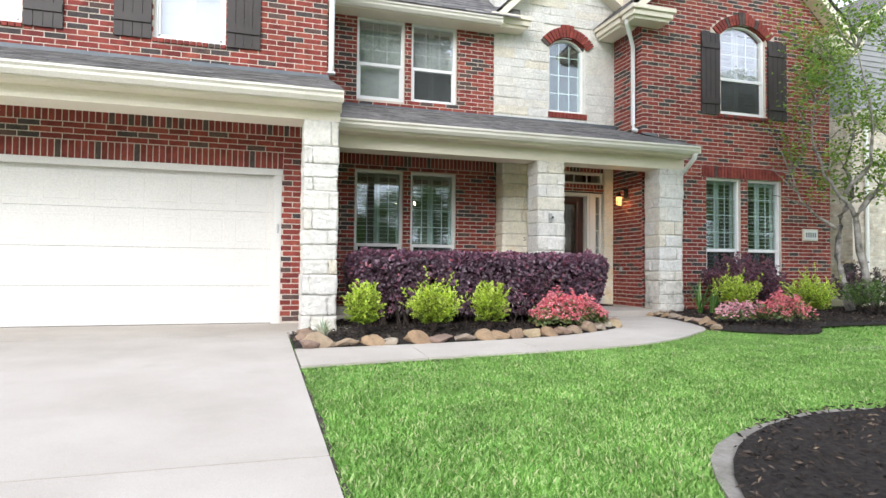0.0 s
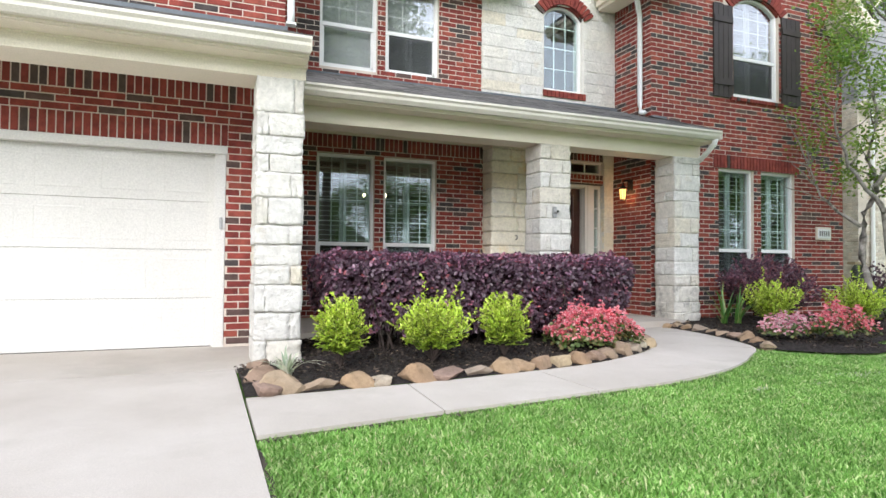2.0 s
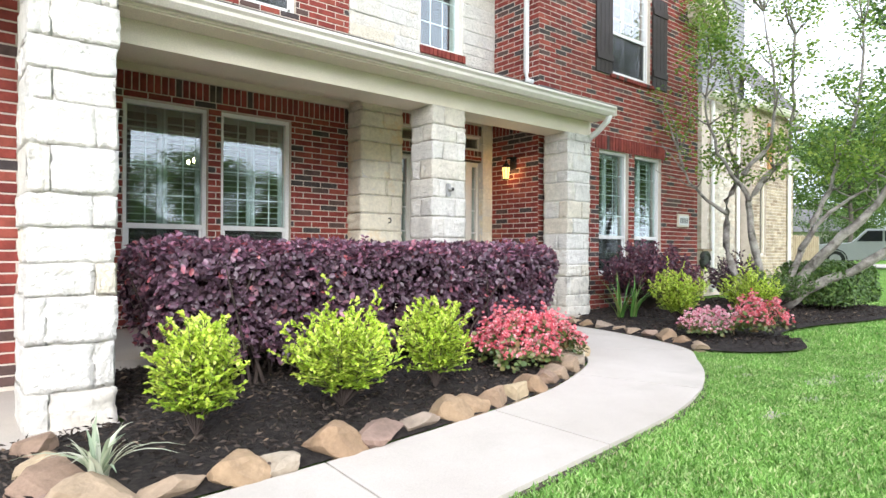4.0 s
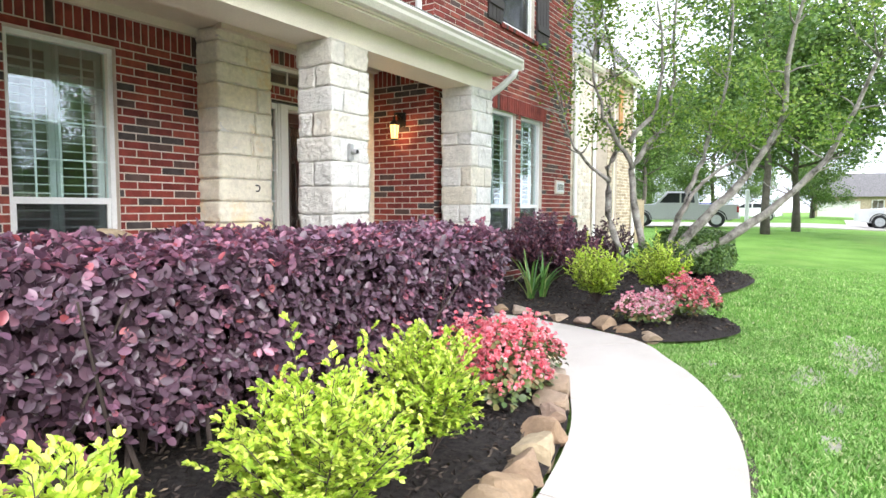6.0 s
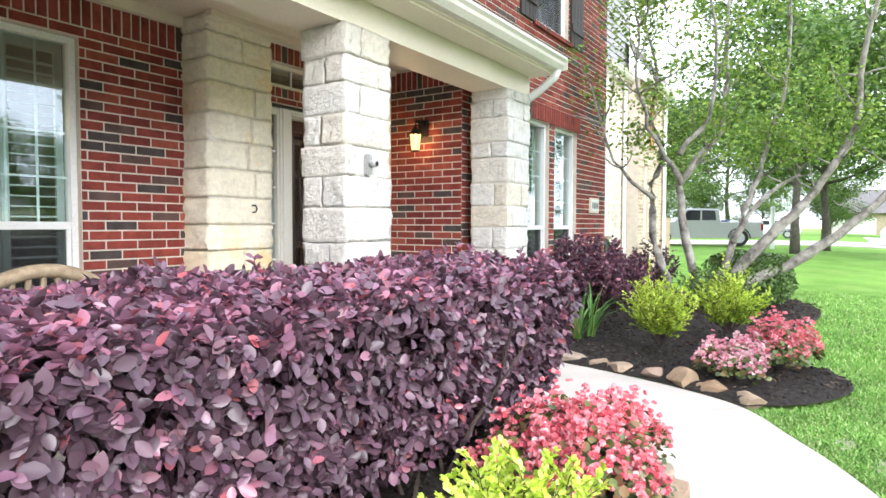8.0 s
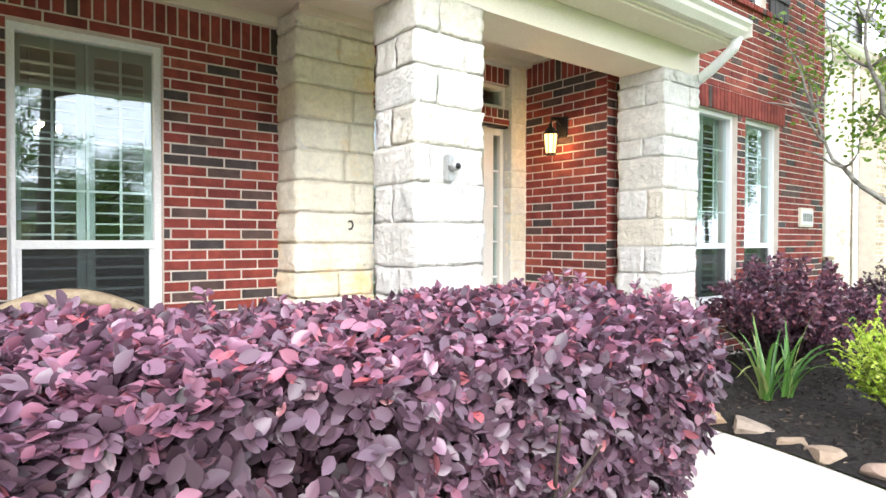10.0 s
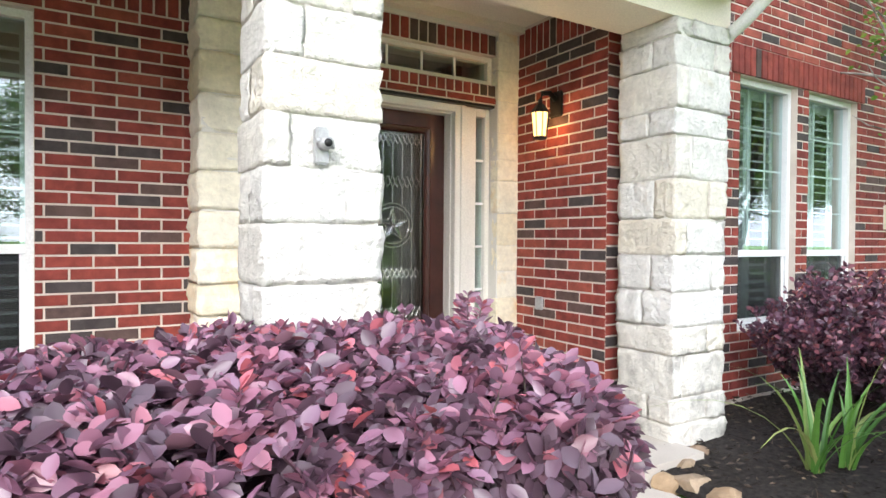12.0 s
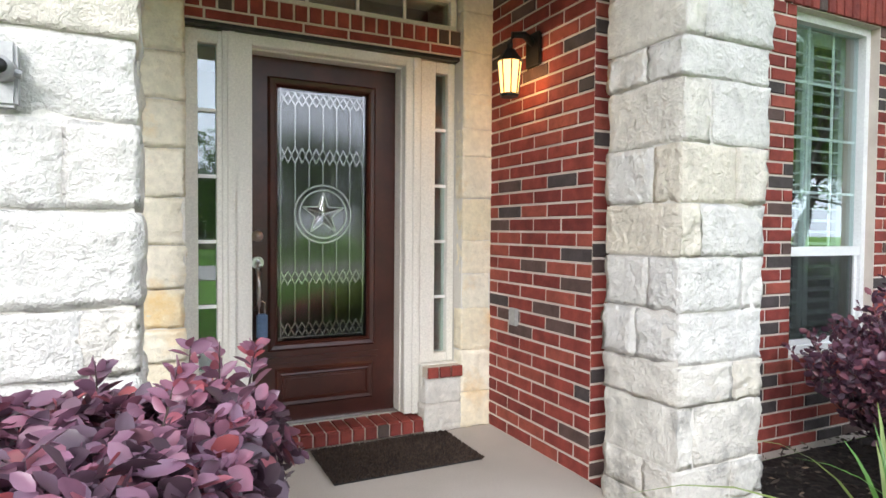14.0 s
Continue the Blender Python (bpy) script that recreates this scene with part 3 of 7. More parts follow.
def shingled(name, label, p0, p1, up0, up1, rows, tab=0.3, singles=300):
    """A shingled roof plane: eave from p0 to p1, top edge from up0 to up1."""
    p0, p1, up0, up1 = map(Vector, (p0, p1, up0, up1))
    bm = bmesh.new()
    v = [bm.verts.new(p) for p in (p0, p1, up1, up0)]
    bm.faces.new(v)
    bmesh.ops.solidify(bm, geom=bm.faces, thickness=0.05)
    roof = tagged(part(name, bm, M_SHINGLE), label, "roof", kind="structure")
    nrm = (p1 - p0).cross(up0 - p0).normalized()
    nrm = nrm if nrm.z > 0 else -nrm
    vs, fs = [], []
    for r in range(rows):
        a0, a1 = p0.lerp(up0, r / rows), p1.lerp(up1, r / rows)
        b0, b1 = p0.lerp(up0, (r + 1.08) / rows), p1.lerp(up1, (r + 1.08) / rows)
        length = (a1 - a0).length
        x = -random.random() * tab
        while x < length:
            w = tab * random.uniform(0.5, 1.2)
            f0, f1 = max(x, 0) / length, min(x + w - 0.004, length) / length
            if f1 > f0:
                lift = random.choice((0.008, 0.008, 0.014))
                k = len(vs)
                low = [a0.lerp(a1, f0), a0.lerp(a1, f1)]
                vs += [low[0] + nrm * lift, low[1] + nrm * lift, b0.lerp(b1, f1) + nrm * 0.003, b0.lerp(b1, f0) + nrm * 0.003, low[0], low[1]]
                fs += [(k, k + 1, k + 2, k + 3), (k + 4, k + 5, k + 1, k), (k + 4, k, k + 3), (k + 5, k + 2, k + 1)]
            x += w
    ob = new("shingles", mesh_of("shingles", vs, fs, M_SHINGLE))
    ob.parent = roof
    ob["kind"] = "stuff"
    return roof


shingled("roof_porch", "grey asphalt shingle porch roof", (0.98, 8.77, 2.98), (7.43, 8.77, 2.98), (0.98, 10.62, 3.68), (6.25, 10.62, 3.68), 15)
shingled("roof_porch_hip", "grey asphalt shingle hip of the porch roof", (7.43, 8.77, 2.98), (7.43, 9.74, 2.98), (6.83, 9.72, 3.37), (6.84, 9.74, 3.37), 8)
shingled("roof_garage", "grey asphalt shingle garage roof", (-5.4, 7.20, 2.915), (0.97, 7.20, 2.915), (-5.4, 8.84, 3.54), (0.95, 8.84, 3.54), 14)
shingled("roof_main", "grey asphalt shingle main roof", (0.5, 10.18, 5.44), (4.6, 10.18, 5.44), (0.5, 13.5, 8.0), (6.0, 13.5, 8.0), 24)
for nm, r in (("trim_flashing_porch", (0.93, 6.89, 10.59, 10.645, 3.63, 3.70)), ("trim_flashing_garage", (-5.4, 0.95, 8.79, 8.84, 3.48, 3.58)), ("trim_flashing_wing", (6.89, 7.2, 9.69, 9.73, 3.30, 3.38))):
    tagged(part(nm, boxes(r), M_FLASH), "blue-grey metal roof flashing strip", "flashing", kind="structure")

pillar(4.473, 4.97, 9.17, 9.585, 0.0, 2.62, "square cream limestone porch pillar with rough faces")
pillar(6.86, 7.36, 9.17, 9.60, 0.0, 2.62, "square cream limestone pillar with grey stains at its foot", 0.36)
pillar(0.535, 0.955, 7.56, 8.055, -0.02, 2.62, "square cream limestone pillar at the garage corner")

# ---- windows ----


def arc_points(x0, x1, spring, rise, n=12):
    w = (x1 - x0) / 2
    r = (w * w + rise * rise) / (2 * rise)
    c = spring + rise - r
    a = math.asin(w / r)
    return [((x0 + x1) / 2 + r * math.sin(t), c + r * math.cos(t)) for t in np.linspace(-a, a, n)]


def window(o, face, rail, columns=3, rows=4, label="", low_rows=0, rise=0.0, shutters=True, group="house windows", screen=True):
    """A white sash window set in its opening, with louvred shutters and a dim room behind."""
    x0, x1, z0, z1 = o
    spring = z1 - rise
    w = thing("window", label or "white vinyl sash window with a muntin grid", "window", group, at=((x0 + x1) / 2, face, z0))
    y, t = face + 0.055, 0.045
    bm = boxes((x0, x0 + t, y, y + 0.08, z0, spring), (x1 - t, x1, y, y + 0.08, z0, spring), (x0 + t, x1 - t, y, y + 0.08, z0, z0 + t))
    if rise:
        pts, inner = arc_points(x0, x1, spring, rise), arc_points(x0 + t, x1 - t, spring, rise - t * 0.8)
        for (a, b), (c, d), (e, f), (g, h) in zip(pts, pts[1:], inner, inner[1:]):
            q = [bm.verts.new((px, yy, pz)) for yy in (y, y + 0.08) for px, pz in ((a, b), (c, d), (g, h), (e, f))]
            for face4 in ((0, 1, 2, 3), (7, 6, 5, 4), (3, 2, 6, 7), (0, 4, 5, 1)):
                bm.faces.new([q[i] for i in face4])
    else:
        box(bm, x0 + t, x1 - t, y, y + 0.08, z1 - t, z1)
    part("window_frame", bm, M_WHITE, w)
    if rail:
        part("meeting_rail", boxes((x0 + t, x1 - t, y + 0.005, y + 0.06, rail - 0.028, rail + 0.028)), M_WHITE, w)
        part("sash", boxes((x0 + t, x0 + t + 0.03, y + 0.02, y + 0.055, z0 + t, rail - 0.03), (x1 - t - 0.03, x1 - t, y + 0.02, y + 0.055, z0 + t, rail - 0.03),
                           (x0 + t, x1 - t, y + 0.02, y + 0.055, z0 + t, z0 + t + 0.035)), M_WHITE, w)
    top = z1 - t
    base = rail + 0.028 if rail else z0 + t
    for k in range(1, columns):
        x = x0 + t + (x1 - x0 - 2 * t) * k / columns
        part("muntin", boxes((x - 0.008, x + 0.008, y + 0.058, y + 0.068, base, top - (rise * 0.12 if rise else 0))), M_WHITE, w)
    for k in range(1, rows):
        z = base + (spring - base if rise else top - base) * k / (rows if not rise else rows - 0.6)
        part("muntin", boxes((x0 + t, x1 - t, y + 0.060, y + 0.070, z - 0.008, z + 0.008)), M_WHITE, w)
    panes = [(base, top)] + ([(z0 + t, rail - 0.028)] if rail else [])
    for a, b in panes:
        pane = part("pane", boxes((x0 + t, x1 - t, y + 0.048, y + 0.054, a, b)), M_GLASS_UP if z0 > 3 and rail else M_GLASS, w)
        pane.visible_shadow = False
    if rail and screen:
        part("insect_screen", boxes((x0 + t + 0.03, x1 - t - 0.03, y + 0.030, y + 0.033, z0 + t + 0.035, rail - 0.03)), M_SCREEN, w, "dark insect screen")
    if rise:
        # masonry above the springing closes the corners beside the arch
        pts = arc_points(x0, x1, spring, rise)
        bm = bmesh.new()
        for (a, b), (c, d) in zip(pts, pts[1:]):
            q = [bm.verts.new((px, yy, pz)) for yy in (face + 0.004, face + 0.20) for px, pz in ((a, b), (c, d), (c, z1 + 0.002), (a, z1 + 0.002))]
            for f4 in ((0, 1, 2, 3), (7, 6, 5, 4), (0, 4, 5, 1)):
                bm.faces.new([q[i] for i in f4])
        part("arch_spandrel", bm, M_SOLDIER, w)
    if shutters:
        s = thing("plantation_shutter", "white louvred plantation shutters inside a window", "shutters", "indoor shutters", at=((x0 + x1) / 2, face + 0.22, z0))
        mid, ys, f = (x0 + x1) / 2, face + 0.20, 0.05
        for a, b in ((x0 + 0.03, mid - 0.004), (mid + 0.004, x1 - 0.03)):
            part("stile", boxes((a, a + f, ys, ys + 0.03, z0 + 0.02, z1 - 0.02), (b - f, b, ys, ys + 0.03, z0 + 0.02, z1 - 0.02),
                                (a + f, b - f, ys, ys + 0.03, z0 + 0.02, z0 + 0.10), (a + f, b - f, ys, ys + 0.03, z1 - 0.10, z1 - 0.02)), M_SLAT, s)
            z = z0 + 0.14
            while z < z1 - 0.13:
                bm = boxes((a + f, b - f, -0.035, 0.035, -0.005, 0.005))
                bmesh.ops.transform(bm, matrix=Matrix.Translation((0, ys + 0.015, z)) @ Matrix.Rotation(radians(shutters), 4, "X"), verts=bm.verts)
                part("slat", bm, M_SLAT, s)
                z += 0.075
    return w


for o in W_LOW:
    window(o, YW, 1.22, 4, 4, "tall white vinyl sash window under the porch", shutters=4)
window(W_UP[0], YU, 4.47, 3, 3, "white vinyl sash window with its blind drawn", shutters=-84, screen=False)
window(W_UP[1], YU, 4.47, 3, 3, "white vinyl sash window on the upper floor", shutters=-60)
window(W_ARCH, YU, None, 3, 4, "white arched window with small panes", rise=0.2, shutters=0)
window(W_WING_UP, YR, 4.62, 3, 4, "white arched sash window between dark shutters", rise=0.24, shutters=-45)
for o in W_WING:
    window(o, YR, 1.20, 3, 4, "tall white vinyl sash window in the wing", shutters=8)
for o in W_GAR:
    window(o, YG + 0.05, 4.62, 3, 3, "white vinyl sash window above the garage", shutters=-62, screen=False)


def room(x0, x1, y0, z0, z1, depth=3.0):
    """A plain room behind the windows, its dimness put into the wall colour."""
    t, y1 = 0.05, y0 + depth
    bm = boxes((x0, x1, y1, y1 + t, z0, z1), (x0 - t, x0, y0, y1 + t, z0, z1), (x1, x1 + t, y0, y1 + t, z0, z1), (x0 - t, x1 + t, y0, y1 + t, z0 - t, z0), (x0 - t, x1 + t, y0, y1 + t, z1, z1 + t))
    return tagged(part("room_lining", bm, M_ROOM), "room walls behind windows, their dimness put into the colour", "room", kind="structure")


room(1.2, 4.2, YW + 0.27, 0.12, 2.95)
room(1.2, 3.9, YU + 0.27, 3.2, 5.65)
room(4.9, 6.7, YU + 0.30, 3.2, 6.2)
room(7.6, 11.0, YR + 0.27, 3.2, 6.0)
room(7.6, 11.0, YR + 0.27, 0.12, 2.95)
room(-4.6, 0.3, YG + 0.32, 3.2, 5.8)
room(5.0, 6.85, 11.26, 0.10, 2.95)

# ---- plants ----
LEAF = np.array([(0, 0, 0), (0.36, 0.22, 0.06), (0.5, 0.5, 0.09), (0.34, 0.8, 0.05), (0, 1, -0.04), (-0.34, 0.8, 0.05), (-0.5, 0.5, 0.09), (-0.36, 0.22, 0.06)])
LEAF_FACES = np.array([(0, 1, 2), (0, 2, 4), (2, 3, 4), (0, 4, 6), (4, 5, 6), (0, 6, 7)])
LEAF_SMALL = np.array([(0, 0, 0), (0.5, 0.45, 0.1), (0, 1, 0), (-0.5, 0.45, 0.1)])
LEAF_SMALL_FACES = np.array([(0, 1, 2), (0, 2, 3)])


def leaves(name, places, outward, length, width, material, parent, spread=0.8, droop=0.0, simple=False, label="", kind="stuff", seed=1, flat=False, level=False):
    """Many leaves in one mesh, each at a place, pointing outward with some spread."""
    rng = np.random.default_rng(seed)
    P, D = np.asarray(places, float), np.asarray(outward, float)
    n = len(P)
    O = D / (np.linalg.norm(D, axis=1)[:, None] + 1e-9)
    D = D + spread * rng.normal(size=(n, 3)) * 0.6
    if flat:
        T = np.cross(O, rng.normal(size=(n, 3)))
        T /= np.linalg.norm(T, axis=1)[:, None] + 1e-9
        D = T + O * rng.uniform(-0.1, 0.75, n)[:, None]
    D[:, 2] -= droop
    D /= np.linalg.norm(D, axis=1)[:, None] + 1e-9
    R = O + 0.55 * rng.normal(size=(n, 3)) if flat else rng.normal(size=(n, 3)) * np.array((1, 1, 0.35))
    if level:
        R = np.array((0, 0, 1.0)) + 0.38 * rng.normal(size=(n, 3))
    X = np.cross(D, R) + 1e-6
    X /= np.linalg.norm(X, axis=1)[:, None] + 1e-9
    Z = np.cross(X, D)
    flip = np.where((Z * (O if flat else np.array((0, 0, 1.0)))).sum(1) < 0, -1.0, 1.0)[:, None]
    Z *= flip
    L = length * rng.uniform(0.65, 1.25, n)
    Wd = width * L / length * rng.uniform(0.85, 1.15, n)
    t, f = (LEAF_SMALL, LEAF_SMALL_FACES) if simple else (LEAF, LEAF_FACES)
    V = (P[:, None] + X[:, None] * (t[None, :, 0] * Wd[:, None])[..., None] + D[:, None] * (t[None, :, 1] * L[:, None])[..., None] + Z[:, None] * (t[None, :, 2] * L[:, None])[..., None]).reshape(-1, 3)
    F = (f[None] + (np.arange(n) * len(t))[:, None, None]).reshape(-1, 3)
    me = bpy.data.meshes.new(name)
    me.vertices.add(len(V))
    me.vertices.foreach_set("co", V.ravel())
    me.loops.add(F.size)
    me.loops.foreach_set("vertex_index", F.ravel().astype(np.int32))
    me.polygons.add(len(F))
    me.polygons.foreach_set("loop_start", np.arange(0, F.size, 3, dtype=np.int32))
    me.update(calc_edges=True)
    me.materials.append(material)
    ob = new(name, me)
    if kind:
        ob["kind"] = kind
    if label:
        ob["label"] = label
    return under(ob, parent)


M_PURPLE = foliage("purple_leaves", ((0.0, (0.062, 0.033, 0.047)), (0.45, (0.099, 0.056, 0.079)), (0.88, (0.148, 0.085, 0.118)), (0.985, (0.20, 0.09, 0.114)), (1.0, (0.34, 0.08, 0.085))), 0.40, 0.08, 0.5)
# brighter copy for the outer shrub leaves: the sunlit look is in the colour
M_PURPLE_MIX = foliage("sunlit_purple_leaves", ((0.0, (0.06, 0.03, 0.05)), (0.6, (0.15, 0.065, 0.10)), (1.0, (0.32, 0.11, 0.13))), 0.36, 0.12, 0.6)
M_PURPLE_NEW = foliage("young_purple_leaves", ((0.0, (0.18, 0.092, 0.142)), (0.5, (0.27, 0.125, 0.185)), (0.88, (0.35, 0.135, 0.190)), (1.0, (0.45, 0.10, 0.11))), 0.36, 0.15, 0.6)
# darker copy for inner leaves: the shade inside the plants is in the colour
M_PURPLE_IN = foliage("shaded_inner_purple_leaves", ((0.0, (0.03, 0.014, 0.022)), (1.0, (0.09, 0.04, 0.055))), 0.6, 0.05)
M_TWIG = surface("dark_twigs", (0.04, 0.028, 0.024), (0.09, 0.065, 0.055), 8, 60, 0.9, 0.4)
M_GOLD = foliage("golden_leaves", ((0.0, (0.30, 0.47, 0.04)), (0.4, (0.52, 0.68, 0.07)), (0.8, (0.70, 0.80, 0.13)), (1.0, (0.80, 0.84, 0.25))), 0.45, 0.25)
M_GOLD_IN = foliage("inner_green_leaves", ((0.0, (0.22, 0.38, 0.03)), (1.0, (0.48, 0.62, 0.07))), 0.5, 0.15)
M_PINK = foliage("pink_petals", ((0.0, (0.70, 0.10, 0.14)), (0.4, (0.82, 0.20, 0.25)), (0.75, (0.86, 0.36, 0.40)), (1.0, (0.90, 0.60, 0.60))), 0.5, 0.3)
M_PINK_PALE = foliage("pale_pink_petals", ((0.0, (0.66, 0.16, 0.26)), (0.5, (0.80, 0.42, 0.48)), (1.0, (0.85, 0.70, 0.70))), 0.5, 0.3)
M_BEGONIA = foliage("bedding_leaves", ((0.0, (0.05, 0.09, 0.02)), (0.6, (0.12, 0.16, 0.04)), (1.0, (0.22, 0.12, 0.06))), 0.4, 0.1)
M_STRAP = foliage("strap_leaves", ((0.0, (0.05, 0.14, 0.025)), (0.7, (0.12, 0.27, 0.05)), (1.0, (0.34, 0.38, 0.13))), 0.4, 0.2)
M_PALE_STRAP = foliage("variegated_strap_leaves", ((0.0, (0.24, 0.32, 0.20)), (0.5, (0.50, 0.54, 0.38)), (1.0, (0.70, 0.70, 0.56))), 0.45, 0.2)
M_BOX = foliage("box_leaves", ((0.0, (0.04, 0.09, 0.018)), (0.6, (0.09, 0.17, 0.035)), (1.0, (0.17, 0.26, 0.06))), 0.45, 0.1)
M_MYRTLE = foliage("myrtle_leaves", ((0.0, (0.10, 0.20, 0.03)), (0.5, (0.20, 0.34, 0.05)), (1.0, (0.36, 0.46, 0.09))), 0.5, 0.35)
M_OAK = foliage("oak_leaves", ((0.0, (0.05, 0.11, 0.025)), (0.5, (0.11, 0.20, 0.04)), (1.0, (0.21, 0.31, 0.07))), 0.5, 0.3)
M_BARK = surface("pale_grey_bark", (0.21, 0.185, 0.16), (0.42, 0.39, 0.345), 9, 45, 0.9, 0.8, 0.012, grime=(0.09, 0.08, 0.065), grime_scale=6, grime_at=(0.48, 0.66))
M_OAK_BARK = surface("dark_oak_bark", (0.07, 0.06, 0.05), (0.14, 0.12, 0.10), 6, 40, 0.95, 0.8, 0.02)
M_ROCK = surface("brown_sandstone", None, None, 6, 40, 0.85, 0.8, 0.01,
                 pieces=((0.0, (0.31, 0.20, 0.125)), (0.25, (0.40, 0.28, 0.17)), (0.5, (0.25, 0.17, 0.13)), (0.7, (0.46, 0.36, 0.23)), (0.92, (0.28, 0.19, 0.15)), (1.0, (0.52, 0.46, 0.35))), spec=0.3, vary=0.3)


def hedge_points(x0, x1, y0, y1, z0, z1, count, seed, depth=0.16, sides=(1, 1, 0.6, 1, 1), skew=0.0, taper=0.0, bare=0.0):
    """Places on the clipped, slightly lumpy faces of a hedge, with the way out."""
    rng = np.random.default_rng(seed)
    w, d, h = x1 - x0, y1 - y0, z1 - z0
    areas = np.array([w * d, w * h, w * h, d * h, d * h]) * np.array(sides)
    side = rng.choice(5, count, p=areas / areas.sum())
    a, b = rng.random(count), rng.random(count)
    full = np.ones(count)
    P, N = np.zeros((count, 3)), np.zeros((count, 3))
    spots = (((x0 + w * a, y0 + d * b, full * z1), (0, 0, 1)), ((x0 + w * a, full * y0, z0 + h * b), (0, -1, 0.25)), ((x0 + w * a, full * y1, z0 + h * b), (0, 1, 0.25)),
             ((full * x0, y0 + d * a, z0 + h * b), (-1, 0, 0.25)), ((full * x1, y0 + d * a, z0 + h * b), (1, 0, 0.25)))
    for s, (p, way) in enumerate(spots):
        m = side == s
        P[m] = np.stack(p, 1)[m]
        N[m] = way
    c, half = np.array([(x0 + x1) / 2, (y0 + y1) / 2, (z0 + z1) / 2]), np.array([w, d, h]) / 2
    q = P - c
    over = np.clip(np.abs(q) - (half - 0.24), 0, None)
    r = np.linalg.norm(over, axis=1)
    P -= np.sign(q) * over * (np.clip(r - 0.24, 0, None) / (r + 1e-6))[:, None]
    lump = np.array([noise.noise(Vector(p * 2.0)) + 0.6 * noise.noise(Vector(p * 5.0)) for p in P])
    N /= np.linalg.norm(N, axis=1)[:, None]
    P += N * (lump * 0.06 - depth * rng.random(count) ** 1.6)[:, None]
    zn = np.clip((z1 - P[:, 2]) / h, 0, 1) ** 1.4
    P[:, 1] += taper * zn * np.where(P[:, 1] < c[1], 1, -1) * np.clip(np.abs(P[:, 1] - c[1]) / half[1], 0, 1)
    P[:, 0] += taper * zn * np.where(P[:, 0] < c[0], 1, -1) * np.clip((np.abs(P[:, 0] - c[0]) - half[0] + 0.6) / 0.6, 0, 1)
    P[:, 0] += skew * np.clip((P[:, 0] - 3.4) / 1.5, 0, 1) * (P[:, 1] - y0 - 0.15) / d
    if bare:
        keep = rng.random(count) < np.clip((P[:, 2] - z0 - 0.02) / bare - 0.75 * np.clip(2.2 - P[:, 0], 0, 1), 0.06, 1)
        P, N = P[keep], N[keep]
    return P, N


def twigs(x0, x1, y0, y1, z0, z1, count, seed, radius=0.006):
    rng = random.Random(seed)
    bm = bmesh.new()
    for _ in range(count):
        x, y = rng.uniform(x0 + 0.2, x1 - 0.2), rng.uniform(y0 + 0.25, y1 - 0.25)
        tx, ty = x + rng.uniform(-0.35, 0.35), y + rng.uniform(-0.35, 0.35)
        z = rng.uniform(0.6, 0.92) * (z1 - z0) + z0
        tube(bm, [(x, y, z0), ((x * 2 + tx) / 3, (y * 2 + ty) / 3, z0 + (z - z0) * 0.4), (tx, ty, z)], [radius * 1.6, radius * 1.1, radius * 0.5], 5)
    return bm


HEDGE = (1.17, 4.93, 7.58, 8.95, 0.12, 0.99)
hedge = thing("hedge", "clipped purple-leaved hedge growing in black mulch", "hedge", at=((HEDGE[0] + HEDGE[1]) / 2, 8.1, 0.05))


def rosettes(P, N, per, seed, loose=0.010):
    """Several leaves at each twig tip, round a way out that varies from tip to tip."""
    rng = np.random.default_rng(seed)
    N = N + 0.45 * rng.normal(size=N.shape)
    return np.repeat(P, per, 0) + loose * rng.normal(size=(len(P) * per, 3)), np.repeat(N, per, 0)


P, N = rosettes(*hedge_points(*HEDGE, 9200, 3, 0.12, skew=0.5, taper=0.22, bare=0.28), 5, 3)
leaves("foliage", P, N + np.array((0, 0, 0.2)), 0.050, 0.030, M_PURPLE, hedge, seed=3, flat=True)
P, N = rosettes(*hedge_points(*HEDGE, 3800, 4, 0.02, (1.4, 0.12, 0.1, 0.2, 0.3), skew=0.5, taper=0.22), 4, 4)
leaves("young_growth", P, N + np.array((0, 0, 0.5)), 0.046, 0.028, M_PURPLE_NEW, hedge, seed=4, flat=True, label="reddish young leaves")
# deeper layer of leaves in the shade-coloured copy
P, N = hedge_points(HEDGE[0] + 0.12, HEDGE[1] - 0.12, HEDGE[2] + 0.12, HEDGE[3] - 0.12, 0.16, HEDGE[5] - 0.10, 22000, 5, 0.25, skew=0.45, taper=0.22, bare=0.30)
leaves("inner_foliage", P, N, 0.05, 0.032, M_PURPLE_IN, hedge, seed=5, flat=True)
part("branch", twigs(HEDGE[0], HEDGE[1], HEDGE[2], HEDGE[3], 0.03, HEDGE[5], 150, 6, 0.008), M_TWIG, hedge)


def sprout(parent, base, way, height, seed, count=26, length=0.04):
    """A loose shoot that stands out of a clipped plant."""
    rng = np.random.default_rng(seed)
    b, w = Vector(base), Vector(way).normalized()
    pts = [b + w * height * k / 4 for k in range(5)]
    part("shoot", tube(bmesh.new(), pts, [0.003, 0.0026, 0.002, 0.0016, 0.001], 5), M_TWIG, parent)
    t = rng.uniform(0.15, 1.0, count)
    P = np.array([tuple(b + w * height * k) for k in t])
    ang = rng.uniform(0, 6.28, count)
    D = np.stack([np.cos(ang), np.sin(ang), np.full(count, 0.6)], 1)
    leaves("foliage", P, D, length, length * 0.5, M_PURPLE_NEW, parent, 0.4, seed=seed)


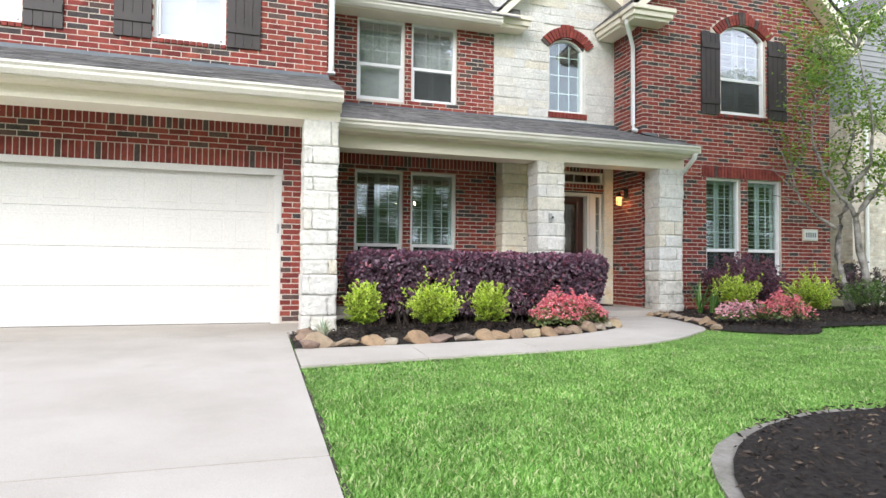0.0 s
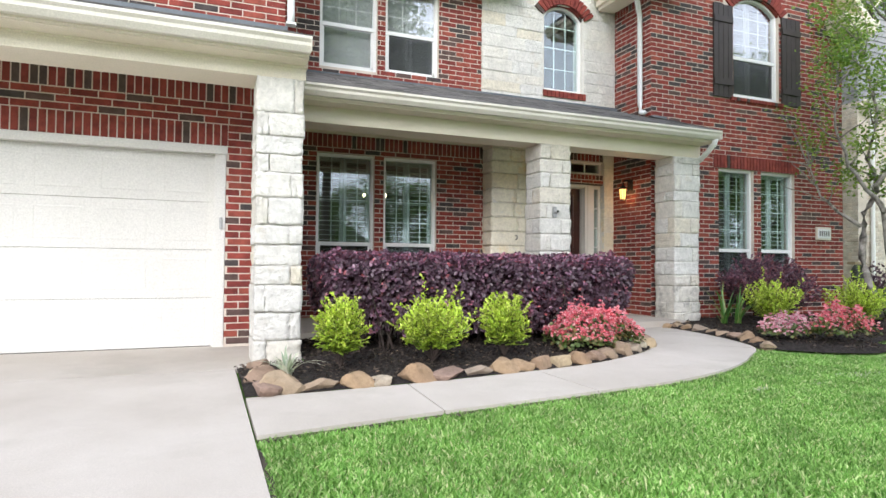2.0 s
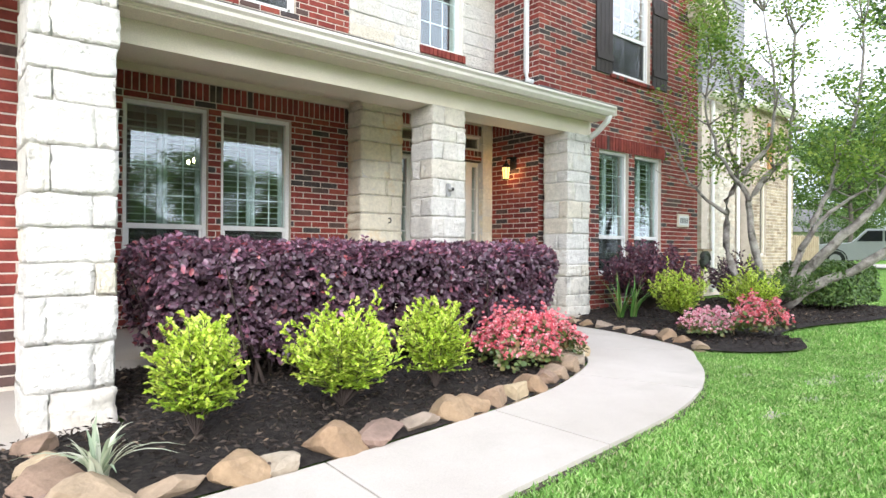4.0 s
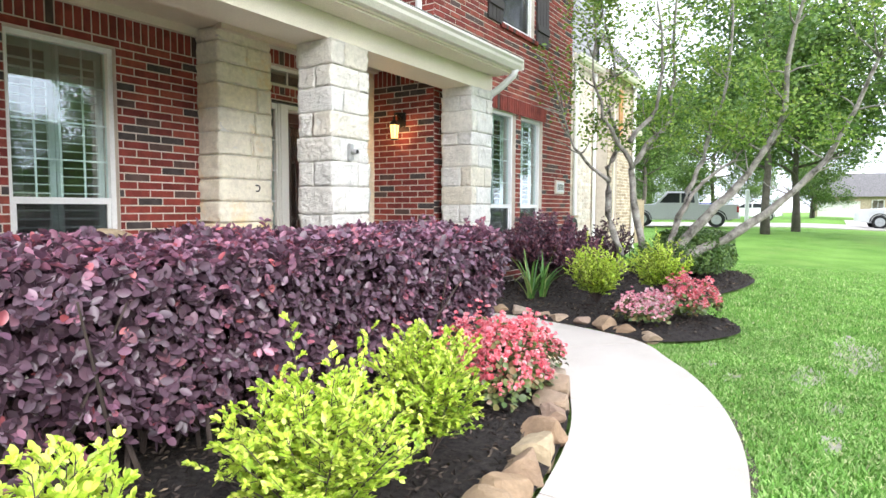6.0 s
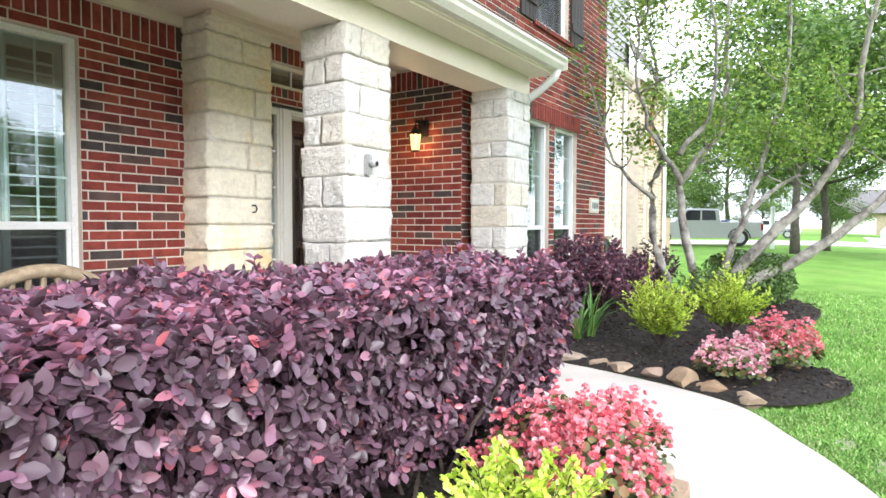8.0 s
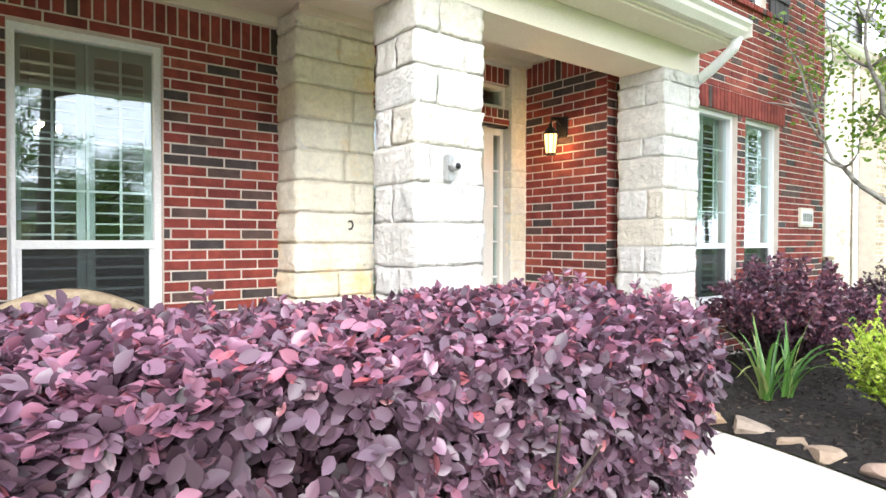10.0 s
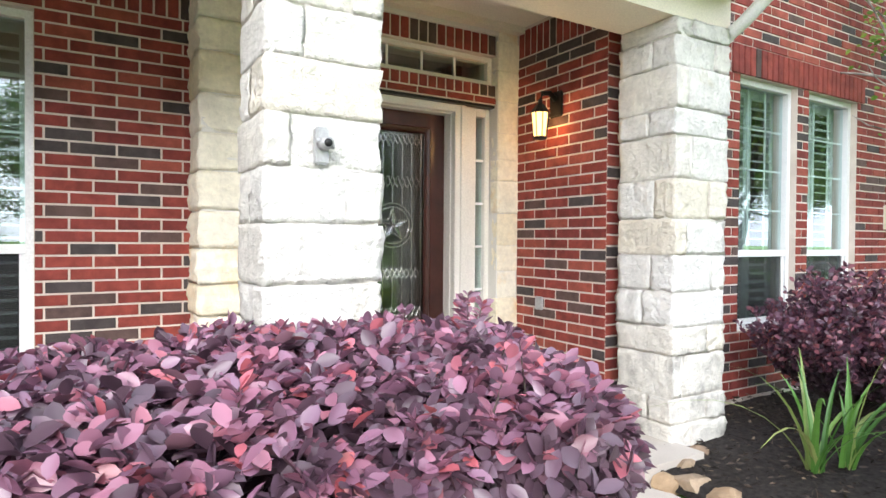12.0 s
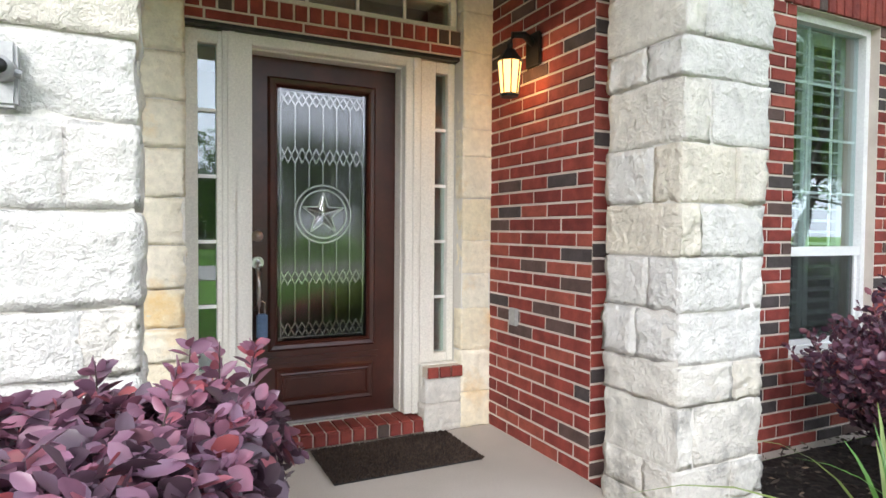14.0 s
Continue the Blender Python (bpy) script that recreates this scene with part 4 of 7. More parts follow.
for k, (x, y) in enumerate(((5.12, 8.75), (5.0, 8.5), (5.2, 8.9), (4.9, 8.82), (5.05, 8.62), (4.62, 7.75), (4.68, 7.95), (4.3, 8.3), (4.6, 8.35), (4.5, 7.72), (3.6, 8.2), (2.9, 7.9), (2.4, 8.3), (4.75, 8.2), (4.1, 7.9), (3.2, 8.5), (4.5, 8.5))):
    sprout(hedge, (x, y, 0.94), (random.uniform(-0.3, 0.3), random.uniform(-0.3, 0.3), 1), random.uniform(0.08, 0.16), 40 + k)


def shrub(name, label, base, width, height, seed, outer, inner, stems=60, per=46, leaf=(0.028, 0.014), group="", spikes=(), lean=0.35, category="shrub"):
    """An upright shrub: stems that fan out from the foot, with small leaves along each."""
    rng = np.random.default_rng(seed)
    s = thing(name, label, category, group, at=base)
    b = np.array(base)
    bm = bmesh.new()
    PO, DO, PI, DI = [], [], [], []
    for k in range(stems + len(spikes)):
        a = rng.uniform(0, 2 * math.pi)
        if k < stems:
            out = width / 2 * math.sqrt(rng.random()) * rng.uniform(0.75, 1.15)
            top = height * (1 - 0.42 * (out / (width / 2)) ** 2) * rng.uniform(0.72, 1.10)
            end = b + np.array((math.cos(a) * out, math.sin(a) * out, top))
        else:
            dx, dy, top = spikes[k - stems]
            end = b + np.array((dx, dy, top))
        mid = b + (end - b) * np.array((lean, lean, 0.5))
        t = np.linspace(0, 1, 7)[:, None]
        path = (1 - t) ** 2 * b + 2 * t * (1 - t) * mid + t ** 2 * end
        tube(bm, path, [0.0035 * (1 - 0.8 * q) for q in np.linspace(0, 1, 7)], 4)
        u = rng.uniform(0.22, 1.0, per) ** 0.8
        uu = u[:, None]
        at = (1 - uu) ** 2 * b + 2 * uu * (1 - uu) * mid + uu ** 2 * end
        tang = end - mid
        tang = tang / (np.linalg.norm(tang) + 1e-9)
        ang = rng.uniform(0, 6.28, per)
        side = np.stack([np.cos(ang), np.sin(ang), rng.uniform(-0.1, 0.5, per)], 1)
        d = side + tang * 0.6
        # leaves run along short side twigs and along the shoot itself
        twig_u, twig_a = rng.uniform(0.3, 0.97, 9), rng.uniform(0, 6.28, 9)
        twig_d = np.stack([np.cos(twig_a), np.sin(twig_a), rng.uniform(0.0, 0.5, 9)], 1) + tang * 0.5
        j = rng.integers(0, 9, per)
        on = rng.random(per) < (0.65 if k < stems else 0.35)
        tu = twig_u[j][:, None]
        foot = (1 - tu) ** 2 * b + 2 * tu * (1 - tu) * mid + tu ** 2 * end
        tip = foot + twig_d[j] * (rng.random(per) * (0.085 if k < stems else 0.05) * (1.2 - 0.8 * twig_u[j]))[:, None]
        at = np.where(on[:, None], tip, at)
        d = np.where(on[:, None], side * 0.8 + twig_d[j] * 0.6, d)
        u = np.where(on, twig_u[j], u)
        far = u > 0.55
        PO.append(at[far]); DO.append(d[far]); PI.append(at[~far]); DI.append(d[~far])
    part("stem", bm, M_TWIG, s)
    leaves("foliage", np.concatenate(PO), np.concatenate(DO), leaf[0], leaf[1], outer, s, 0.5, seed=seed)
    leaves("inner_foliage", np.concatenate(PI), np.concatenate(DI), leaf[0], leaf[1], inner, s, 0.5, seed=seed + 1)
    return s


def privet(label, base, width, height, seed, stems, spikes=()):
    """A loose golden privet: a vase of stems, each with flat side sprays of paired leaves."""
    rng = np.random.default_rng(seed)
    s = thing("golden_shrub", label, "shrub", "golden shrubs", at=base)
    b = np.array(base)
    bm = bmesh.new()
    spots = {True: ([], []), False: ([], [])}
    for k in range(stems + len(spikes)):
        if k < stems:
            a = 2.4 * k + rng.uniform(-0.5, 0.5)
            f = math.sqrt((k + 0.5) / stems)
            out = width / 2 * f * rng.uniform(0.62, 1.0)
            end = b + np.array((math.cos(a) * out, math.sin(a) * out, height * (1 - 0.30 * f ** 2.5) * rng.uniform(0.72, 1.08)))
        else:
            end = b + np.array(spikes[k - stems])
        mid = b + (end - b) * np.array((0.45, 0.45, 0.5))
        t = np.linspace(0, 1, 6)[:, None]
        tube(bm, (1 - t) ** 2 * b + 2 * t * (1 - t) * mid + t ** 2 * end, [0.0045 * (1 - 0.75 * q) for q in np.linspace(0, 1, 6)], 4)
        tang = (end - mid) / np.linalg.norm(end - mid)
        reach = 0.20 if k < stems else 0.07
        for u in np.linspace(0.32 if k < stems else 0.4, 1.0, 15):
            foot = (1 - u) ** 2 * b + 2 * u * (1 - u) * mid + u * u * end
            ang = rng.uniform(0, 6.28)
            way = np.array((math.cos(ang), math.sin(ang), rng.uniform(-0.05, 0.32))) + tang * (0.22 + 0.9 * u ** 5)
            way /= np.linalg.norm(way)
            long = reach * rng.uniform(0.45, 1.0) * (1.05 - 0.62 * u)
            tube(bm, [foot, foot + way * long], [0.002, 0.0009], 3)
            n = max(5, int(long / 0.0062))
            for q in range(n):
                v = (q + 0.6) / n
                side = np.cross(way, (0, 0, 1.0)) * (1 if q % 2 else -1)
                d = side * rng.uniform(0.5, 1.0) + way * 0.8 + np.array((0, 0, rng.uniform(0.0, 0.6)))
                at = foot + way * long * v
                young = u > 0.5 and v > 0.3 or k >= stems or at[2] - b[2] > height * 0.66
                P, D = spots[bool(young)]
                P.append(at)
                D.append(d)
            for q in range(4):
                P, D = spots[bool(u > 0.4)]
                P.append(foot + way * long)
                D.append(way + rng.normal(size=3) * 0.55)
    part("stem", bm, M_TWIG, s)
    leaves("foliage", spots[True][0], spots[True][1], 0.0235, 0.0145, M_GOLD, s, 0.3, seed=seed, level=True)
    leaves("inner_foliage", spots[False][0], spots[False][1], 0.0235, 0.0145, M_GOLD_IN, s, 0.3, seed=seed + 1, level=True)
    return s


GOLD = "golden-green leafy privet shrub in black mulch"
privet("small upright " + GOLD, (1.17, 6.86, 0.05), 0.48, 0.55, 11, 40, ((0.05, 0.0, 0.57), (-0.1, 0.05, 0.5)))
privet("wide " + GOLD + " with tall shoots", (2.02, 6.92, 0.05), 0.78, 0.50, 12, 58,
       ((-0.10, 0.02, 0.74), (0.22, -0.05, 0.67), (0.33, 0.1, 0.58), (-0.38, 0, 0.50), (-0.02, -0.1, 0.60), (0.12, 0.05, 0.60), (-0.2, -0.1, 0.56), (0.40, -0.05, 0.44)))
privet("small dense " + GOLD, (2.76, 6.97, 0.05), 0.54, 0.53, 13, 42, ((-0.05, 0.05, 0.57), (0.15, 0.0, 0.54)))
privet("spreading " + GOLD, (7.20, 7.72, 0.10), 0.86, 0.60, 14, 46, ((-0.1, 0.1, 0.78), (0.3, -0.2, 0.64), (-0.42, 0.05, 0.54), (0.12, 0.0, 0.72), (0.46, 0.1, 0.52)))
privet("ragged " + GOLD, (8.20, 7.28, 0.10), 0.92, 0.60, 15, 46, ((0.2, 0.1, 0.82), (-0.3, -0.2, 0.68), (0.52, -0.1, 0.64), (-0.1, 0.0, 0.74), (-0.48, 0.1, 0.52)))
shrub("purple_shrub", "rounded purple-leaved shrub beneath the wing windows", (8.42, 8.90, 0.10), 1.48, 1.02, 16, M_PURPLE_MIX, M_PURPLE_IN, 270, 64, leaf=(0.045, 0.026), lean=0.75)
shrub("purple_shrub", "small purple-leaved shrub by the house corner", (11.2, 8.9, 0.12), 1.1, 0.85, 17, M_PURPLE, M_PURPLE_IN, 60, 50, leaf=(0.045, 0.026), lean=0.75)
shrub("green_shrub", "loose grey-green shrub below the bare tree", (10.2, 7.75, 0.12), 1.3, 0.62, 18, M_BOX, M_BOX, 70, 44, leaf=(0.035, 0.02), lean=0.7)


def mound(name, label, centre, rx, ry, h, seed, petals, count):
    """A low mound of bedding plants: leaves below, small open flowers above."""
    rng = np.random.default_rng(seed)
    s = thing(name, label, "flowers", "bedding flowers", at=centre)
    c = np.array(centre)

    def spots(n, lo, hi):
        a, r = rng.uniform(0, 6.28, n), np.sqrt(rng.random(n))
        k = 1 + 0.25 * np.sin(3 * a + seed) + 0.15 * np.sin(7 * a)
        x, y = np.cos(a) * r * rx * k, np.sin(a) * r * ry * k
        lump = np.array([noise.noise(Vector((p * 7, q * 7, seed))) + 0.6 * noise.noise(Vector((p * 17, q * 17, seed))) for p, q in zip(x, y)])
        z = (1 - 0.62 * r ** 3) * h * (1 + 0.48 * lump) * rng.uniform(lo, hi, n)
        way = np.stack([np.cos(a) * r, np.sin(a) * r, np.full(n, 0.9)], 1)
        return c + np.stack([x, y, z], 1), way
    p, w = spots(count, 0.25, 0.95)
    leaves("foliage", p, w, 0.042, 0.036, M_BEGONIA, s, flat=True, seed=seed)
    p, w = spots(int(count * 0.85), 0.74, 1.12)
    P = np.repeat(p, 4, 0)
    side = np.tile(np.array(((1, 0, 0.3), (-1, 0, 0.3), (0, 1, 0.3), (0, -1, 0.3))), (len(p), 1))
    leaves("petals", P, side + 0.6 * np.repeat(w, 4, 0), 0.022, 0.022, petals, s, 0.25, seed=seed + 1, label="open pink petals")
    return s


mound("begonia_bed", "mound of bright pink begonias beside the walkway", (3.93, 7.24, 0.05), 0.49, 0.36, 0.37, 21, M_PINK, 2000)
mound("begonia_bed", "low pale pink begonias in black mulch", (6.55, 6.98, 0.09), 0.36, 0.26, 0.24, 22, M_PINK_PALE, 700)
mound("begonia_bed", "low bright pink begonias in black mulch", (7.05, 6.70, 0.09), 0.34, 0.26, 0.34, 23, M_PINK, 800)


def straps(name, label, base, count, length, width, seed, material, spread=0.5, group=""):
    """A tuft of strap leaves, each its own arching blade."""
    rng = random.Random(seed)
    s = thing(name, label, "plant", group, at=base)
    for _ in range(count):
        a, out, tall = rng.uniform(0, 6.28), rng.uniform(0.15, 1.0) * spread, length * rng.uniform(0.6, 1.1)
        d, side = Vector((math.cos(a), math.sin(a), 0)), Vector((-math.sin(a), math.cos(a), 0))
        b = Vector(base) + d * rng.uniform(0, 0.03) + side * rng.uniform(-0.03, 0.03)
        bm = bmesh.new()
        rows = []
        for k in range(8):
            t = k / 7
            p = b + d * (out * tall * t * (0.4 + 0.9 * t)) + Vector((0, 0, tall * (t - 0.62 * out * t * t * t)))
            w = width * (1 - t ** 2.2) * rng.uniform(0.9, 1.1) + 0.0006
            rows.append([bm.verts.new(p - side * w), bm.verts.new(p + d * w * 0.4), bm.verts.new(p + side * w)])
        for r, q in zip(rows, rows[1:]):
            bm.faces.new((r[0], r[1], q[1], q[0]))
            bm.faces.new((r[1], r[2], q[2], q[1]))
        part("blade", bm, material, s)
    return s


straps("iris_plant", "green sword-leaved iris clump in black mulch", (7.18, 8.52, 0.09), 15, 0.76, 0.015, 31, M_STRAP, 1.0, "iris clumps")
straps("iris_plant", "green sword-leaved iris clump in black mulch", (7.38, 8.46, 0.09), 13, 0.70, 0.015, 32, M_STRAP, 1.0, "iris clumps")
straps("variegated_plant", "pale variegated strap-leaved plant in black mulch", (0.69, 6.52, 0.05), 30, 0.27, 0.011, 33, M_PALE_STRAP, 1.0)

P, N = hedge_points(10.7, 12.4, 6.95, 8.0, 0.1, 0.80, 9000, 51, 0.12)
boxbush = thing("box_bush", "rounded dark green clipped bush in mulch", "shrub", at=(11.5, 7.4, 0.1))
leaves("foliage", P, N, 0.045, 0.028, M_BOX, boxbush, flat=True, seed=51)
P, N = hedge_points(10.85, 12.25, 7.1, 7.85, 0.12, 0.68, 4000, 52, 0.2)
leaves("inner_foliage", P, N, 0.05, 0.032, M_BOX, boxbush, flat=True, seed=52)
part("stem", twigs(10.7, 12.4, 6.95, 8.0, 0.08, 0.7, 24, 53), M_TWIG, boxbush)


# ---- beds, edging stones, lawn ----
def inside(poly, x, y):
    hit = np.zeros(np.shape(x), bool)
    for (x0, y0), (x1, y1) in zip(poly, poly[1:] + poly[:1]):
        hit ^= ((y0 > y) != (y1 > y)) & (x < (x1 - x0) * (y - y0) / (y1 - y0 + 1e-12) + x0)
    return hit


def bed(name, label, poly, step, rise, chips, seed):
    """A mulch bed: an uneven sheet inside an outline, with loose chips on it."""
    xs, ys = [p[0] for p in poly], [p[1] for p in poly]
    bm = bmesh.new()
    v = [bm.verts.new((x, y, ground_z(x, y) - 0.02)) for x, y in poly]
    f = bm.faces.new(v)
    bmesh.ops.triangulate(bm, faces=[f])
    for _ in range(5):
        long = [e for e in bm.edges if e.calc_length() > step]
        if not long:
            break
        bmesh.ops.subdivide_edges(bm, edges=long, cuts=1)
        bmesh.ops.triangulate(bm, faces=bm.faces)
    rim = {u for e in bm.edges if e.is_boundary for u in e.verts}
    for u in bm.verts:
        if u not in rim:
            u.co.z = ground_z(u.co.x, u.co.y) + rise + 0.02 * noise.noise(u.co * 3) + 0.008 * noise.noise(u.co * 11)
        else:
            u.co.z = ground_z(u.co.x, u.co.y) + 0.012
    for f in bm.faces:
        if f.normal.z < 0:
            f.normal_flip()
    b = tagged(part(name, bm, M_MULCH, smooth=True), label, "flower bed", kind="structure")
    rng = np.random.default_rng(seed)
    x, y = rng.uniform(min(xs), max(xs), chips * 2), rng.uniform(min(ys), max(ys), chips * 2)
    m = inside(poly, x, y)
    for px, py in W_IN[::2] + W_OUT[::2]:
        m &= (x - px) ** 2 + (y - py) ** 2 > 0.20 ** 2
    x, y = x[m][:chips], y[m][:chips]
    z = np.array([ground_z(p, q) for p, q in zip(x, y)]) + rise + rng.uniform(-0.01, 0.022, len(x))
    c = leaves("mulch_chips", np.stack([x, y, z], 1), rng.normal(size=(len(x), 3)) * np.array((1, 1, 0.25)), 0.045, 0.013, M_MULCH_BITS, b, 0.4, simple=True, seed=seed)
    return b


BED_A = [(0.378, 6.24), *[(x, y + 0.02) for x, y in W_IN if 0.4 < x], (5.25, 8.97), (0.99, 8.97), (0.99, 7.5), (0.378, 7.30)]
BED_B = [(6.47, 8.97), *[(x + 0.03, y) for x, y in W_OUT[::-1] if 6.82 < y < 8.9], *spline([(5.92, 6.82), (6.3, 6.45), (6.9, 6.22), (7.35, 6.35), (7.75, 6.75), (8.5, 6.85), (9.4, 6.80), (10.6, 6.6), (11.9, 6.62), (12.7, 7.2), (12.9, 8.3), (12.2, 9.7)], 5), (6.92, 9.72)]
bed_a = bed("flower_bed", "black mulch bed between walkway and porch", BED_A, 0.16, 0.035, 9000, 61)
bed_b = bed("flower_bed", "black mulch bed before the brick wing", BED_B, 0.22, 0.06, 9000, 62)

ROCKS = []
for s in range(8):
    bm = bmesh.new()
    bmesh.ops.create_icosphere(bm, subdivisions=3, radius=0.5)
    rr = random.Random(s + 70)
    cutters = [(Vector((rr.gauss(0, 1), rr.gauss(0, 1), rr.gauss(0, 1))).normalized(), rr.uniform(0.23, 0.36)) for _ in range(11)]
    for v in bm.verts:
        for nn, dd in cutters:
            over = v.co.dot(nn) - dd
            if over > 0:
                v.co -= nn * over
        v.co += v.co.normalized() * 0.035 * noise.noise(v.co * 5 + Vector((s, 0, 0)))
    me = bpy.data.meshes.new("edging_stone")
    bm.to_mesh(me)
    bm.free()
    me.materials.append(M_ROCK)
    ROCKS.append(me)


def rocks_along(line, first, step, size, label, seed, inward):
    rng = random.Random(seed)
    d, pts = 0.0, []
    for p, q in zip(line, line[1:]):
        seg = math.dist(p, q)
        while d < seg:
            f = d / seg
            pts.append((p[0] + f * (q[0] - p[0]), p[1] + f * (q[1] - p[1]), math.atan2(q[1] - p[1], q[0] - p[0])))
            d += step * rng.uniform(0.85, 1.2)
        d -= seg
    for x, y, a in pts:
        s = size * rng.uniform(0.85, 1.25)
        x, y = x - math.sin(a) * inward, y + math.cos(a) * inward
        ob = new("edging_stone", ROCKS[rng.randrange(8)])
        tagged(ob, label, "stone", "bed edging stones")
        h = s * rng.uniform(0.55, 0.8)
        ob.matrix_basis = Matrix.Translation((x, y, ground_z(x, y) + h * 0.30)) @ pose(0, 0, 0, rng.uniform(-12, 12), rng.uniform(-12, 12), math.degrees(a) + rng.uniform(-18, 18)) @ Matrix.Diagonal((s * 1.85, s * 1.3, h * 1.35, 1))


rocks_along([p for p in W_IN if 0.56 < p[0] < 5.02], 0, 0.25, 0.195, "rough brown sandstone edging stone beside the walkway", 71, 0.10)
rocks_along([(0.53, 6.36), (0.53, 7.3)], 0, 0.25, 0.195, "rough brown sandstone edging stone beside the driveway", 72, 0.0)
rocks_along([p for p in W_OUT if 6.86 < p[1] < 8.95], 0, 0.25, 0.165, "flat tan edging stone round the far bed", 73, -0.13)

rocks_along([(6.50, 8.90), (6.72, 9.0), (7.0, 9.08)], 0, 0.24, 0.15, "flat grey edging stone at the foot of a pillar", 74, 0.0)

def edge_strip(name, line, wide, label):
    """A narrow strip of bare soil along a paving edge, on its right-hand side."""
    off = []
    for k, p in enumerate(line):
        a, b = line[max(k - 1, 0)], line[min(k + 1, len(line) - 1)]
        d = math.dist(a, b)
        w = wide * (1 + 0.5 * math.sin(k * 1.7) * math.sin(k * 0.6))
        off.append((p[0] + (b[1] - a[1]) / d * w, p[1] - (b[0] - a[0]) / d * w))
    return tagged(part(name, strip(line, off, -0.012, 0.05, 60), M_EARTH), label, "soil", kind="structure")


M_EARTH = surface("dark_earth", (0.05, 0.042, 0.034), (0.12, 0.10, 0.08), 9, 70, 0.95, 0.9, 0.01, spec=0.2)
edge_strip("soil_edge_walk", [p for p in W_OUT if p[1] < 6.84], 0.035, "dark soil gap between walkway and lawn")
edge_strip("soil_edge_drive", [(0.366, 0.2 + 0.2 * k) for k in range(26)], 0.03, "dark soil gap between driveway and lawn")
M_SOIL = surface("grey_soil", (0.20, 0.185, 0.16), (0.34, 0.315, 0.28), 6, 60, 0.95, 0.8, 0.01, spec=0.2)
RING_C = (3.75, 1.10)
ring = [(RING_C[0] + 2.02 * math.cos(a), RING_C[1] + 2.01 * math.sin(a)) for a in np.linspace(0, 2 * math.pi, 48, endpoint=False)]
rim = [(RING_C[0] + 2.10 * math.cos(a) + 0.03 * math.sin(5 * a), RING_C[1] + 2.09 * math.sin(a) + 0.02 * math.sin(9 * a)) for a in np.linspace(0, 2 * math.pi, 48, endpoint=False)]
bed("tree_ring", "round black mulch ring in the lawn", ring, 0.2, 0.05, 6000, 63)
tagged(part("ring_edge", slab([(x, y, ground_z(x, y) - 0.004) for x, y in rim], 0.05), M_SOIL), "bare grey soil edge round the mulch ring", "soil", kind="structure")
PATCH = [[(cx + rx * (1 + 0.25 * math.sin(3 * a + cx) + 0.12 * math.sin(7 * a)) * math.cos(a), cy + ry * (1 + 0.2 * math.sin(4 * a + cy)) * math.sin(a)) for a in np.linspace(0, 6.283, 40, endpoint=False)]
         for cx, cy, rx, ry in ((6.75, 5.30, 0.75, 0.20), (5.75, 5.60, 0.35, 0.12), (5.33, 6.08, 0.14, 0.07), (5.60, 6.27, 0.13, 0.06), (4.32, 5.46, 0.15, 0.06), (5.0, 5.45, 0.16, 0.07))]
for poly in PATCH:
    tagged(part("bare_patch", slab([(x, y, ground_z(x, y) - 0.024) for x, y in poly], 0.03), M_DIRT), "worn bare soil patch in the lawn", "soil", kind="structure")


def grass(name, x0, x1, y0, y1, count, height, seed):
    rng = np.random.default_rng(seed)
    x, y = rng.uniform(x0, x1, count), rng.uniform(y0, y1, count)
    keep = ~inside([(0.36, 5.35), *W_OUT, (6.5, 8.97), (0.3, 8.97), (0.3, 5.35)], x, y) & ~inside(BED_B, x, y) & ~inside(rim, x, y) & (x > 0.372 + 0.02 * np.sin(y * 9))
    for poly in PATCH:
        keep &= ~(inside(poly, x, y) & (rng.random(count) < 0.72))
    thin = np.array([noise.noise(Vector((a * 0.9, b * 0.9, 3))) for a, b in zip(x, y)])
    keep &= rng.random(count) < 0.8 + 0.9 * thin + 0.2
    x, y = x[keep], y[keep]
    z = np.array([ground_z(a, b) for a, b in zip(x, y)]) - 0.03
    n = len(x)
    a = rng.uniform(0, 6.28, n)
    h = height * rng.uniform(0.5, 1.2, n)
    w = rng.uniform(0.0034, 0.0068, n)
    lean = rng.uniform(0.2, 1.1, n) * h
    b = rng.uniform(0, 6.28, n)
    side = np.stack([np.cos(a), np.sin(a), np.zeros(n)], 1) * w[:, None]
    base = np.stack([x, y, z], 1)
    way = np.stack([np.cos(b), np.sin(b), np.zeros(n)], 1)
    mid = base + way * (lean * 0.35)[:, None] + np.array((0, 0, 1)) * (h * 0.6)[:, None]
    tip = base + way * lean[:, None] + np.array((0, 0, 1)) * h[:, None]
    V = np.stack([base - side, base + side, mid + side * 0.8, mid - side * 0.8, tip], 1).reshape(-1, 3)
    k = (np.arange(n) * 5)[:, None]
    F = np.concatenate([k + np.array((0, 1, 2)), k + np.array((0, 2, 3)), k + np.array((3, 2, 4))], 1).reshape(-1, 3)
    me = bpy.data.meshes.new(name)
    me.vertices.add(len(V))
    me.vertices.foreach_set("co", V.ravel())
    me.loops.add(F.size)
    me.loops.foreach_set("vertex_index", F.ravel().astype(np.int32))
    me.polygons.add(len(F))
    me.polygons.foreach_set("loop_start", np.arange(0, F.size, 3, dtype=np.int32))
    me.update(calc_edges=True)
    me.materials.append(M_GRASS)
    return tagged(new(name, me), "short green lawn grass blades", "grass", kind="stuff")


grass("grass", 0.36, 7.5, 1.8, 6.9, 330000, 0.033, 81)
grass("grass", 4.5, 15.0, 2.0, 7.6, 120000, 0.036, 82)

